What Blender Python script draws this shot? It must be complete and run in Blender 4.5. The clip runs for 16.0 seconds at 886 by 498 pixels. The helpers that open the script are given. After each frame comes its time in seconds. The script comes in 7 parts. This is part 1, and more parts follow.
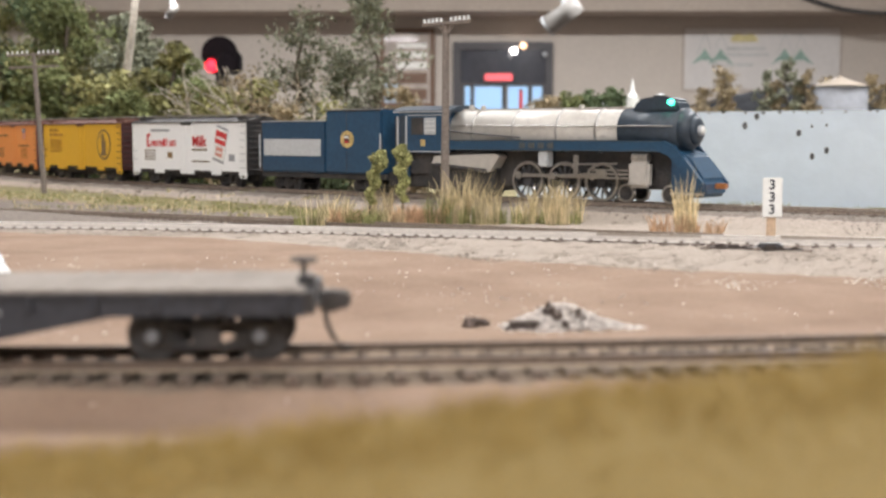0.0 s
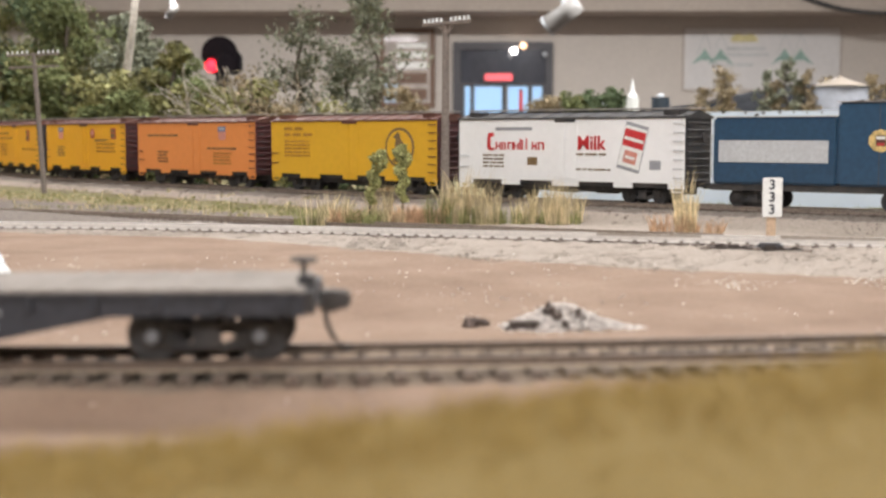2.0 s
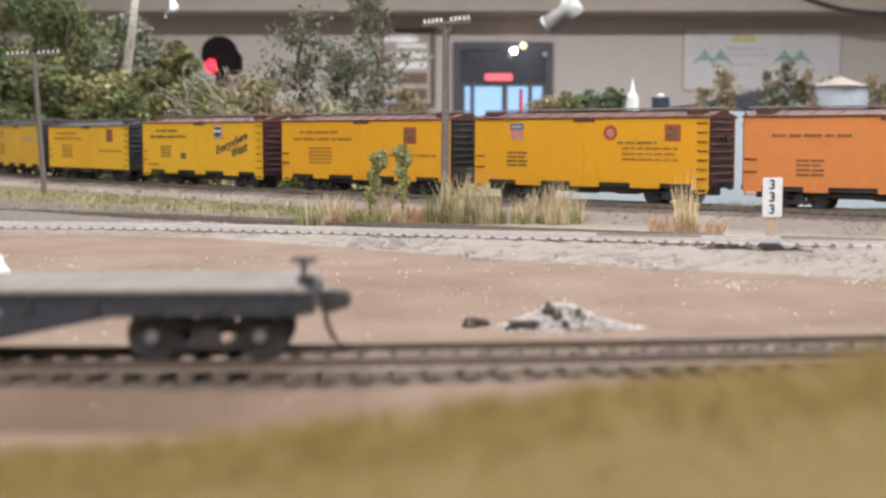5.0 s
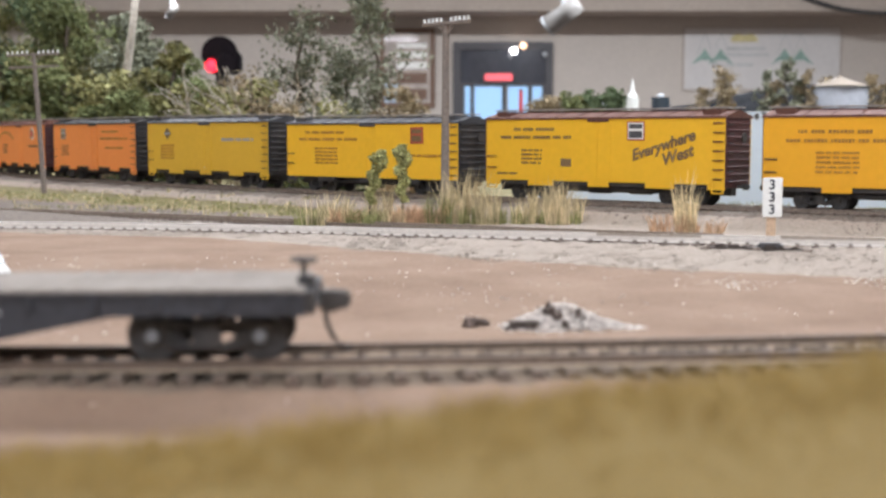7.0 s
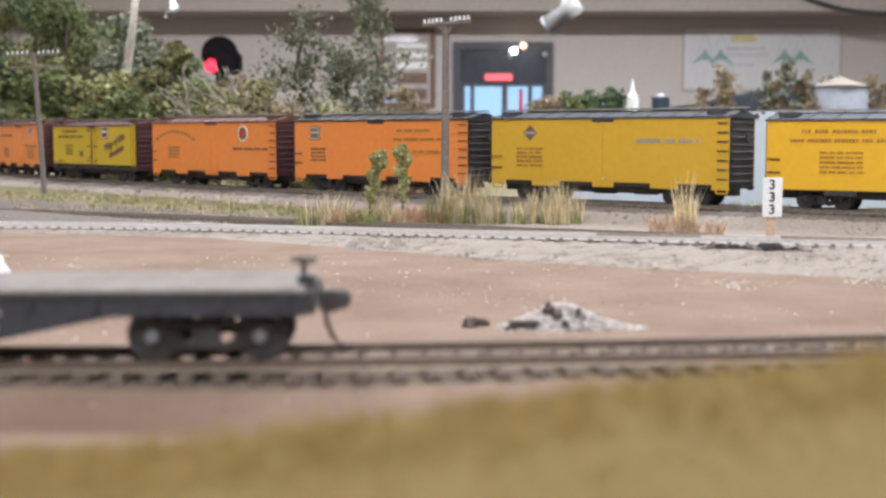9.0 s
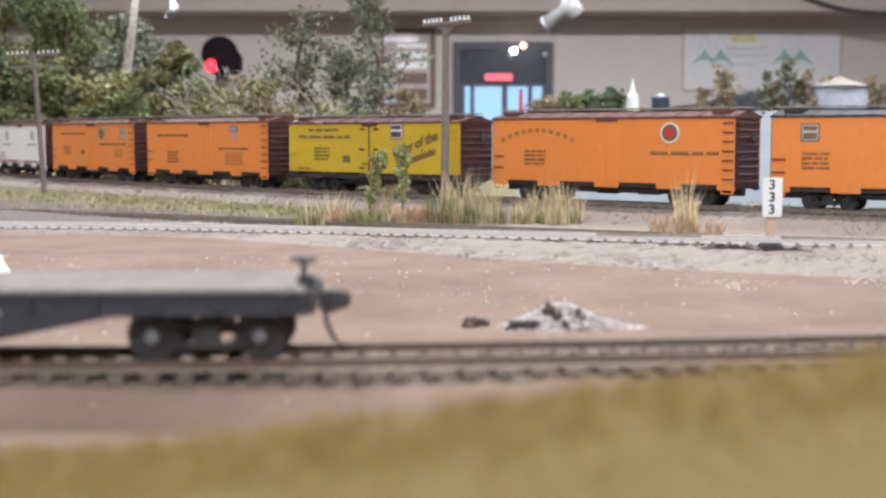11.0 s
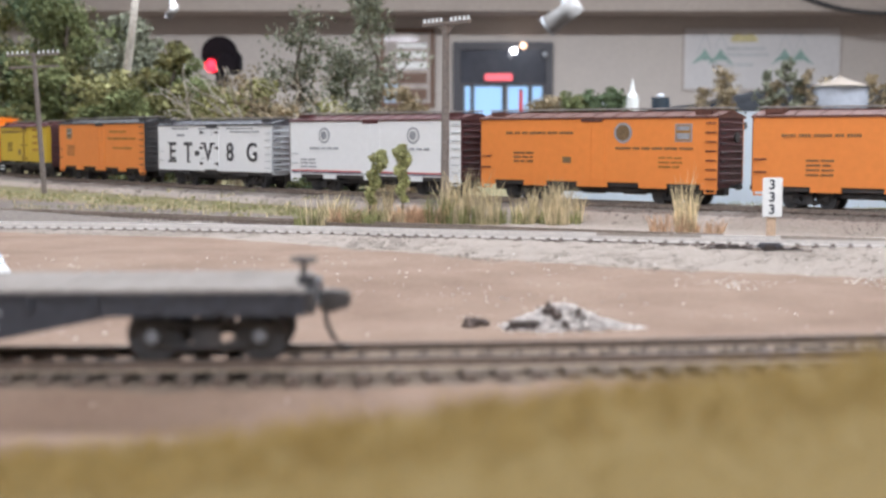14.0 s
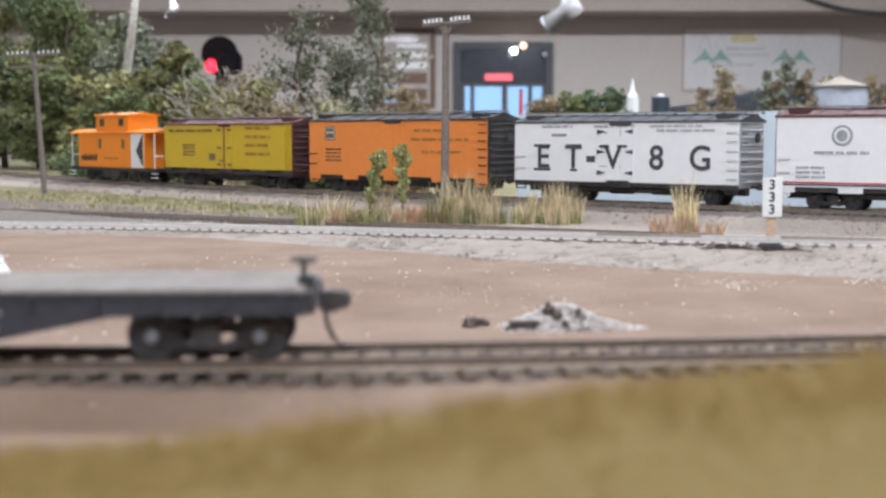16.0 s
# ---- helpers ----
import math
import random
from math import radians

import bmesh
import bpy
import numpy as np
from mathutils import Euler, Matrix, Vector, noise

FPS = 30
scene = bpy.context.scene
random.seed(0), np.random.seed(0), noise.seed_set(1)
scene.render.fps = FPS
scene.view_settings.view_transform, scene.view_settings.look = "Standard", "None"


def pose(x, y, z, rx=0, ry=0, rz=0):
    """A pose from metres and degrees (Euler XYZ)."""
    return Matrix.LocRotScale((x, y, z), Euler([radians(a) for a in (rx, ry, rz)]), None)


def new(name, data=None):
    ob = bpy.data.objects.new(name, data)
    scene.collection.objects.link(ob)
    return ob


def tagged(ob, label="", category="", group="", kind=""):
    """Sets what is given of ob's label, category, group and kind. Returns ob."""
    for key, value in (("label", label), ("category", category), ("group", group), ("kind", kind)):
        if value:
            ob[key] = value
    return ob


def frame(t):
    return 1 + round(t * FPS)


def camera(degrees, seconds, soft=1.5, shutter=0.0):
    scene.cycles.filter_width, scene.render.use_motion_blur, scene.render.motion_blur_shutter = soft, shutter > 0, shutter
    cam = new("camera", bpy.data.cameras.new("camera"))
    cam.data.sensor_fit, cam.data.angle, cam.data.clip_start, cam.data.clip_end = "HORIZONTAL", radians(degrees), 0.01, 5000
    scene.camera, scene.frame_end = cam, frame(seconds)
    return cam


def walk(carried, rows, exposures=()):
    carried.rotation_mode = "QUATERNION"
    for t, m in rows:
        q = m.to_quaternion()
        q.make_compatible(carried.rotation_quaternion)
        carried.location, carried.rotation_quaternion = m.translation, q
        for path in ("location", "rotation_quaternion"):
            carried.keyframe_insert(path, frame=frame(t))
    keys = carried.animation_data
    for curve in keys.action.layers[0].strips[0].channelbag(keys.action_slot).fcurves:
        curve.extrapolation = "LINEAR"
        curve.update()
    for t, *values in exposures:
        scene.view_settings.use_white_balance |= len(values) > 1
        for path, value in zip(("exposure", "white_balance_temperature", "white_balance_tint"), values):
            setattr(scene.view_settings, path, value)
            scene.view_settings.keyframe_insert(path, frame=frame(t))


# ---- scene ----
cam = camera(37.65, 16.0, soft=2.6)
cam.data.dof.use_dof = True
cam.data.dof.focus_distance = 0.70
cam.data.dof.aperture_fstop = 22.0
EYE = (0.0, 0.0, 0.0415)
VIEW = pose(*EYE, 90 - 4.846, 0, 0)
walk(cam, [(0.0, VIEW), (16.0, VIEW)], [(0.0, 0.14, 6500, 10), (2.5, 0.14, 6480, 10), (4.2, 0.10, 6260, 10), (6.5, 0.10, 6060, 10), (9.2, 0.13, 5960, 10), (11.5, 0.15, 5860, 10), (14.2, 0.14, 5800, 10), (15.4, 0.06, 5720, 9), (16.0, 0.04, 5720, 9)])

# the plan below was drawn on a steeper, shorter survey: depth factor and tilt that level it
DEPTH, TILT, LEVEL = 1.437, radians(4.76), radians(4.846)


def put(x, y, z):
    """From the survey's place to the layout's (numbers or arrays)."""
    deep = DEPTH * (y * math.cos(TILT) + (EYE[2] - z) * math.sin(TILT))
    down = (EYE[2] - z) * math.cos(TILT) - y * math.sin(TILT)
    return x, deep * math.cos(LEVEL) - down * math.sin(LEVEL), EYE[2] - down * math.cos(LEVEL) - deep * math.sin(LEVEL)


# ---------------------------------------------------------------- light
world = bpy.data.worlds.new("room_air")
world.use_nodes = True
world.node_tree.nodes["Background"].inputs[0].default_value = (0.8, 0.86, 1.0, 1)
world.node_tree.nodes["Background"].inputs[1].default_value = 0.05
scene.world = world


def area_lamp(x, y, z, w, h, power, colour=(0.98, 0.985, 1.0)):
    data = bpy.data.lights.new("ceiling_lamp_light", "AREA")
    data.shape, data.size, data.size_y, data.energy, data.color = "RECTANGLE", w, h, power, colour
    ob = new("ceiling_lamp_light", data)
    ob.matrix_world = pose(x, y, z)
    return ob


LAMPS = [(-1.0, -1.75, 1.66), (1.1, -1.75, 1.66), (-1.0, -0.25, 1.66), (1.1, -0.25, 1.66), (-0.9, 1.75, 1.66), (1.2, 1.75, 1.66), (-1.2, 6.7, 1.66), (1.8, 6.7, 1.66)]
for lx, ly, lz in LAMPS:
    area_lamp(lx, ly, lz, 1.2, 0.3, 35 if ly < -1 else 14 if ly < 1 else (38 if lx < 0 else 70) if ly < 3 else 150)

# ---------------------------------------------------------------- materials
MATS = {}


def mat(name, colour, rough=0.6, metal=0.0, vary=0.25, grain=900.0, bump=0.15, second=None, coat=0.0, big=0.12, streak=0):
    """A surface with fine grain and broad stains. second: the colour that the stains tend to."""
    if name in MATS:
        return MATS[name]
    m = bpy.data.materials.new(name)
    m.use_nodes = True
    nt = m.node_tree
    b = nt.nodes["Principled BSDF"]
    b.inputs["Metallic"].default_value = metal
    b.inputs["Coat Weight"].default_value = coat
    if rough >= 0.8:
        b.inputs["Specular IOR Level"].default_value = 0.12
    tc = nt.nodes.new("ShaderNodeTexCoord")
    mp = nt.nodes.new("ShaderNodeMapping")
    nt.links.new(tc.outputs["Object"], mp.inputs[0])
    if streak:
        mp.inputs["Scale"].default_value = (1, 1, 0.12)
    n1, n2 = nt.nodes.new("ShaderNodeTexNoise"), nt.nodes.new("ShaderNodeTexNoise")
    n1.inputs["Scale"].default_value, n2.inputs["Scale"].default_value = grain, grain * big
    n1.inputs["Detail"].default_value, n2.inputs["Detail"].default_value = 4, 5
    for n in (n1, n2):
        nt.links.new(mp.outputs[0], n.inputs["Vector"])
    info = nt.nodes.new("ShaderNodeObjectInfo")
    dark = tuple(c * (1 - vary) for c in colour[:3])
    light = tuple(min(1, c * (1 + vary)) for c in colour[:3])
    r1 = nt.nodes.new("ShaderNodeValToRGB")
    r1.color_ramp.elements[0].position, r1.color_ramp.elements[1].position = 0.3, 0.7
    r1.color_ramp.elements[0].color, r1.color_ramp.elements[1].color = (*dark, 1), (*light, 1)
    nt.links.new(n1.outputs["Fac"], r1.inputs[0])
    r2 = nt.nodes.new("ShaderNodeValToRGB")
    r2.color_ramp.elements[0].position, r2.color_ramp.elements[1].position = 0.45, 0.75
    nt.links.new(n2.outputs["Fac"], r2.inputs[0])
    mx = nt.nodes.new("ShaderNodeMix")
    mx.data_type = "RGBA"
    sec = second or tuple(c * (1 - vary * 0.8) for c in colour[:3])
    mx.inputs["B"].default_value = (*sec, 1)
    scale = nt.nodes.new("ShaderNodeMath")
    scale.operation = "MULTIPLY"
    scale.inputs[1].default_value = 0.7
    nt.links.new(r2.outputs[0], scale.inputs[0])
    nt.links.new(scale.outputs[0], mx.inputs["Factor"])
    nt.links.new(r1.outputs[0], mx.inputs["A"])
    hs = nt.nodes.new("ShaderNodeHueSaturation")
    val = nt.nodes.new("ShaderNodeMapRange")
    val.inputs["To Min"].default_value, val.inputs["To Max"].default_value = 1 - vary * 0.3, 1 + vary * 0.3
    nt.links.new(info.outputs["Random"], val.inputs["Value"])
    nt.links.new(val.outputs[0], hs.inputs["Value"])
    nt.links.new(mx.outputs["Result"], hs.inputs["Color"])
    nt.links.new(hs.outputs[0], b.inputs["Base Color"])
    rr = nt.nodes.new("ShaderNodeMapRange")
    rr.inputs["To Min"].default_value, rr.inputs["To Max"].default_value = max(0.03, rough - 0.12), min(1, rough + 0.12)
    nt.links.new(n2.outputs["Fac"], rr.inputs["Value"])
    nt.links.new(rr.outputs[0], b.inputs["Roughness"])
    if bump:
        bp = nt.nodes.new("ShaderNodeBump")
        bp.inputs["Strength"].default_value = bump
        bp.inputs["Distance"].default_value = 0.5 / grain
        nt.links.new(n1.outputs["Fac"], bp.inputs["Height"])
        nt.links.new(bp.outputs[0], b.inputs["Normal"])
    MATS[name] = m
    return m


def island(m, vary=0.35):
    """Let joined loose pieces of a material differ in brightness."""
    nt = m.node_tree
    b = nt.nodes["Principled BSDF"]
    src = b.inputs["Base Color"].links[0].from_socket
    geo, hs, mr = nt.nodes.new("ShaderNodeNewGeometry"), nt.nodes.new("ShaderNodeHueSaturation"), nt.nodes.new("ShaderNodeMapRange")
    mr.inputs["To Min"].default_value, mr.inputs["To Max"].default_value = 1 - vary, 1 + vary
    nt.links.new(geo.outputs["Random Per Island"], mr.inputs["Value"])
    nt.links.new(mr.outputs[0], hs.inputs["Value"])
    nt.links.new(src, hs.inputs["Color"])
    nt.links.new(hs.outputs[0], b.inputs["Base Color"])
    return m


def glow(name, colour, strength):
    m = bpy.data.materials.new(name)
    m.use_nodes = True
    b = m.node_tree.nodes["Principled BSDF"]
    b.inputs["Base Color"].default_value = (*colour, 1)
    b.inputs["Emission Color"].default_value = (*colour, 1)
    b.inputs["Emission Strength"].default_value = strength
    return m


M_DUSTRAIL = mat("dusty_rail", (0.74, 0.70, 0.66), 0.4, 0.0, 0.12, 500)
M_RAIL = mat("weathered_rail", (0.25, 0.20, 0.165), 0.55, 0.05, 0.3, 700)
# pale tan: the light that falls on the siding's rail foot, put into its colour
M_SIDERAIL = mat("lit_rail_foot", (0.40, 0.325, 0.245), 0.7, 0, 0.25, 700)
M_SIDEHEAD = mat("brown_rail_head", (0.15, 0.11, 0.085), 0.6, 0, 0.25, 700)
M_SIDETIE = mat("sandy_tie", (0.29, 0.245, 0.20), 0.85, 0, 0.35, 900, 0.4, second=(0.18, 0.14, 0.115))
M_RAILTOP = mat("worn_rail_head", (0.42, 0.37, 0.32), 0.45, 0.6, 0.15, 500)
M_GREYTIE = mat("dusty_grey_tie", (0.25, 0.215, 0.19), 0.9, 0, 0.35, 700, 0.4, second=(0.32, 0.28, 0.25))
M_TIE = mat("stained_tie", (0.125, 0.095, 0.08), 0.85, 0, 0.4, 900, 0.4, second=(0.2, 0.16, 0.135))
M_BLACK = mat("weathered_black", (0.035, 0.034, 0.036), 0.6, 0, 0.35, 700, 0.2, second=(0.10, 0.085, 0.075))
M_DKGREY = mat("dark_grey_paint", (0.07, 0.07, 0.078), 0.55, 0, 0.25, 600)
M_BROWN = mat("freight_brown", (0.13, 0.055, 0.04), 0.6, 0, 0.3, 700, 0.2)
M_MAROON = mat("maroon_paint", (0.10, 0.035, 0.035), 0.6, 0, 0.3, 700, 0.2)
M_LTGREY = mat("light_grey_paint", (0.5, 0.52, 0.54), 0.5, 0, 0.12, 500)
M_WHITE = mat("white_paint", (0.78, 0.79, 0.78), 0.45, 0, 0.05, 400, 0.05)
M_BLUE = mat("locomotive_blue", (0.02, 0.066, 0.128), 0.35, 0, 0.15, 400, 0.05, coat=0.2)
M_NAVY = mat("smokebox_navy", (0.03, 0.045, 0.065), 0.45, 0, 0.25, 400)
M_SILVER = mat("stainless_jacket", (0.56, 0.535, 0.50), 0.52, 0.3, 0.10, 260, 0.08)
M_STEEL = mat("bare_steel", (0.45, 0.44, 0.43), 0.35, 0.9, 0.15, 500)
# dusty grey, paler for the glints along the running boards' edges
M_DUSTGLINT = mat("dusty_glint_board", (0.36, 0.335, 0.32), 0.8, 0, 0.25, 500)
M_GOLD = mat("gold_emblem", (0.62, 0.47, 0.2), 0.45, 0.2, 0.4, 900)
M_RED = mat("red_paint", (0.55, 0.035, 0.04), 0.5, 0, 0.1, 500)
M_INK = mat("faded_ink", (0.19, 0.125, 0.06), 0.6, 0, 0.3, 900)
M_INKSOFT = mat("thin_ink", (0.38, 0.19, 0.04), 0.6, 0, 0.3, 900)
M_INKGREY = mat("grey_ink", (0.32, 0.33, 0.36), 0.6, 0, 0.2, 900)
SIDES = {
    "white": mat("reefer_white", (0.84, 0.85, 0.86), 0.45, 0, 0.02, 300, 0.05),
    "gold": mat("reefer_gold_yellow", (0.70, 0.40, 0.025), 0.45, 0, 0.035, 300, 0.05),
    "salmon": mat("reefer_salmon_orange", (0.72, 0.26, 0.07), 0.45, 0, 0.035, 300, 0.05),
    "amber": mat("reefer_amber_yellow", (0.80, 0.40, 0.015), 0.45, 0, 0.035, 300, 0.05),
    "yellow": mat("reefer_bright_yellow", (0.82, 0.47, 0.02), 0.45, 0, 0.035, 300, 0.05),
    "dull": mat("reefer_dull_yellow", (0.66, 0.40, 0.03), 0.45, 0, 0.035, 300, 0.05),
    "orange": mat("reefer_orange", (0.80, 0.265, 0.055), 0.45, 0, 0.035, 300, 0.05),
    "olive": mat("reefer_olive_yellow", (0.60, 0.42, 0.025), 0.5, 0, 0.035, 300, 0.05),
    "caboose": mat("caboose_orange", (0.85, 0.26, 0.01), 0.45, 0, 0.035, 300, 0.05),
}


# ---------------------------------------------------------------- mesh helpers
def link(name, bm, material, parent=None, label="", smooth=False):
    me = bpy.data.meshes.new(name)
    bm.normal_update()
    bm.to_mesh(me)
    bm.free()
    if smooth:
        for p in me.polygons:
            p.use_smooth = True
    me.materials.append(material)
    ob = new(name, me)
    if parent:
        ob.parent = parent
    if label:
        ob["label"] = label
    return ob


def part(name, bm, material, parent, label="", smooth=False):
    return link(name, bm, material, parent, label, smooth)


def raw(name, verts, faces, material, parent=None, smooth=False):
    me = bpy.data.meshes.new(name)
    me.from_pydata(verts, [], faces)
    me.update()
    if smooth:
        me.polygons.foreach_set("use_smooth", [True] * len(me.polygons))
    me.materials.append(material)
    ob = new(name, me)
    if parent:
        ob.parent = parent
    return ob


def thing(name, label, category, group="", m=None, kind=""):
    ob = new(name)
    ob.empty_display_size = 0.01
    if m:
        ob.matrix_basis = m
    return tagged(ob, label, category, group, kind)


def box(x0, x1, y0, y1, z0, z1, bevel=0.0, bm=None, m=None):
    bm2 = bmesh.new()
    bmesh.ops.create_cube(bm2, size=1)
    bmesh.ops.scale(bm2, vec=(x1 - x0, y1 - y0, z1 - z0), verts=bm2.verts)
    bmesh.ops.translate(bm2, vec=((x0 + x1) / 2, (y0 + y1) / 2, (z0 + z1) / 2), verts=bm2.verts)
    if bevel:
        bmesh.ops.bevel(bm2, geom=bm2.edges[:], offset=bevel, segments=2, affect="EDGES", clamp_overlap=True)
    if m:
        bmesh.ops.transform(bm2, matrix=m, verts=bm2.verts)
    return merge(bm, bm2)


def merge(bm, bm2):
    if bm is None:
        return bm2
    me = bpy.data.meshes.new("scrap")
    bm2.to_mesh(me)
    bm2.free()
    bm.from_mesh(me)
    bpy.data.meshes.remove(me)
    return bm


def tube(p, q, r0, r1=None, seg=10, bm=None, bevel=0.0):
    """A round bar from p to q."""
    p, q = Vector(p), Vector(q)
    bm2 = bmesh.new()
    bmesh.ops.create_cone(bm2, cap_ends=True, segments=seg, radius1=r0, radius2=r0 if r1 is None else r1, depth=(q - p).length)
    if bevel:
        caps = [e for e in bm2.edges if all(len(f.verts) == 4 for f in e.link_faces) is False]
        bmesh.ops.bevel(bm2, geom=caps, offset=bevel, segments=2, affect="EDGES", clamp_overlap=True)
    m = Matrix.Translation((p + q) / 2) @ (q - p).to_track_quat("Z", "Y").to_matrix().to_4x4()
    bmesh.ops.transform(bm2, matrix=m, verts=bm2.verts)
    return merge(bm, bm2)


def sweep(points, radii, seg=8):
    """A tapered limb through points."""
    vs, fs = [], []
    for i, (p, r) in enumerate(zip(points, radii)):
        d = (Vector(points[min(i + 1, len(points) - 1)]) - Vector(points[max(i - 1, 0)])).normalized()
        a = d.orthogonal().normalized()
        b = d.cross(a)
        for k in range(seg):
            t = 2 * math.pi * k / seg
            vs.append(Vector(p) + (a * math.cos(t) + b * math.sin(t)) * r)
    for i in range(len(points) - 1):
        for k in range(seg):
            k2 = (k + 1) % seg
            fs.append((i * seg + k, i * seg + k2, (i + 1) * seg + k2, (i + 1) * seg + k))
    fs.append(tuple(range(seg))[::-1])
    fs.append(tuple((len(points) - 1) * seg + k for k in range(seg)))
    return vs, fs


def prism(profile, y0, y1, bm=None):
    """A closed outline of (x, z) carried from y0 to y1."""
    bm2 = bmesh.new()
    a = [bm2.verts.new((x, y0, z)) for x, z in profile]
    b = [bm2.verts.new((x, y1, z)) for x, z in profile]
    n = len(profile)
    bm2.faces.new(a)
    bm2.faces.new(b[::-1])
    for i in range(n):
        bm2.faces.new((a[i], b[i], b[(i + 1) % n], a[(i + 1) % n]))
    bmesh.ops.recalc_face_normals(bm2, faces=bm2.faces)
    return merge(bm, bm2)


def along(profile, x0, x1, bm=None):
    """A closed outline of (y, z) carried from x0 to x1."""
    bm2 = prism(profile, x0, x1)
    bmesh.ops.transform(bm2, matrix=Matrix(((0, 1, 0, 0), (1, 0, 0, 0), (0, 0, 1, 0), (0, 0, 0, 1))), verts=bm2.verts)
    bmesh.ops.reverse_faces(bm2, faces=bm2.faces)
    return merge(bm, bm2)


def words(text, size, material, parent, m, name="lettering", depth=0.0001, shear=0.0, bold=0.0):
    cu = bpy.data.curves.new("words", "FONT")
    cu.body, cu.size, cu.extrude, cu.align_x, cu.align_y, cu.shear, cu.offset = text, size, depth, "CENTER", "CENTER", shear, bold
    tmp = bpy.data.objects.new("words", cu)
    scene.collection.objects.link(tmp)
    me = bpy.data.meshes.new_from_object(tmp.evaluated_get(bpy.context.evaluated_depsgraph_get()))
    bpy.data.objects.remove(tmp)
    bpy.data.curves.remove(cu)
    me.materials.clear()
    me.materials.append(material)
    ob = new(name, me)
    ob.parent = parent
    ob.matrix_basis = m
    return ob


# ---------------------------------------------------------------- the lines of the tracks
def train_line():
    """The main track: place, heading and rail height by the distance along it."""
    s = np.arange(-3.6, 3.2, 0.004)
    k = 0.36626 + 0.40048 * s + 1.07235 * s * s
    k = np.where(s < -0.92, np.where(s > -1.30, -2.4, 0.0), np.where(s > 0.50, 0.0, k))
    i0 = int(np.argmin(abs(s)))
    t = np.concatenate([[0], np.cumsum((k[1:] + k[:-1]) / 2 * 0.004)])
    t = t - t[i0] - 0.62346
    x = np.concatenate([[0], np.cumsum(np.cos((t[1:] + t[:-1]) / 2) * 0.004)])
    y = np.concatenate([[0], np.cumsum(np.sin((t[1:] + t[:-1]) / 2) * 0.004)])
    z = 0.0061 - 0.00185 * np.clip(s, -1.0, 0.5)
    return s, x - x[i0] + 0.1895, y - y[i0] + 0.6676, t, z


LINE_T = train_line()


def on_train(s):
    return [float(np.interp(s, LINE_T[0], a)) for a in LINE_T[1:]]


def line_of(xs, ys, deg, x0, x1, z, survey=True):
    c = np.polyfit(xs, ys, deg)
    x = np.arange(x0, x1, 0.003)
    y, z = np.polyval(c, x), np.full(len(x), z)
    if survey:
        x, y, z = put(x, y, z)
    s = np.concatenate([[0], np.cumsum(np.hypot(np.diff(x), np.diff(y)))])
    return s, x, y, np.arctan2(np.gradient(y), np.gradient(x)), z


LINE_A = line_of((-0.078, 0.0, 0.0276, 0.0559, 0.0851), (0.2375, 0.2422, 0.2450, 0.2487, 0.2525), 2, -0.30, 0.30, 0.0020, False)
LINE_B = line_of((-0.2215, -0.1767, -0.1314, -0.0446, 0.0297, 0.1156, 0.1673), (0.4620, 0.4580, 0.4490, 0.4135, 0.3900, 0.3595, 0.3445), 3, -0.42, 0.42, 0.0165)
LINE_C = line_of((-0.34, -0.215, -0.14, -0.054, 0.056, 0.122), (0.662, 0.585, 0.537, 0.479, 0.405, 0.3675), 3, -0.55, 0.116, 0.0163)


def near_line(line, px, py):
    """Distance from a line, and the rail height there, for arrays of places."""
    d = np.full(px.shape, 9.0)
    z = np.zeros(px.shape)
    step = 4
    for x, y, h in zip(line[1][::step], line[2][::step], line[4][::step]):
        e = np.hypot(px - x, py - y)
        m = e < d
        d[m], z[m] = e[m], h
    return d, z


# ---------------------------------------------------------------- ground
def ramp(d, a, b):
    t = np.clip((d - a) / (b - a), 0, 1)
    return t * t * (3 - 2 * t)


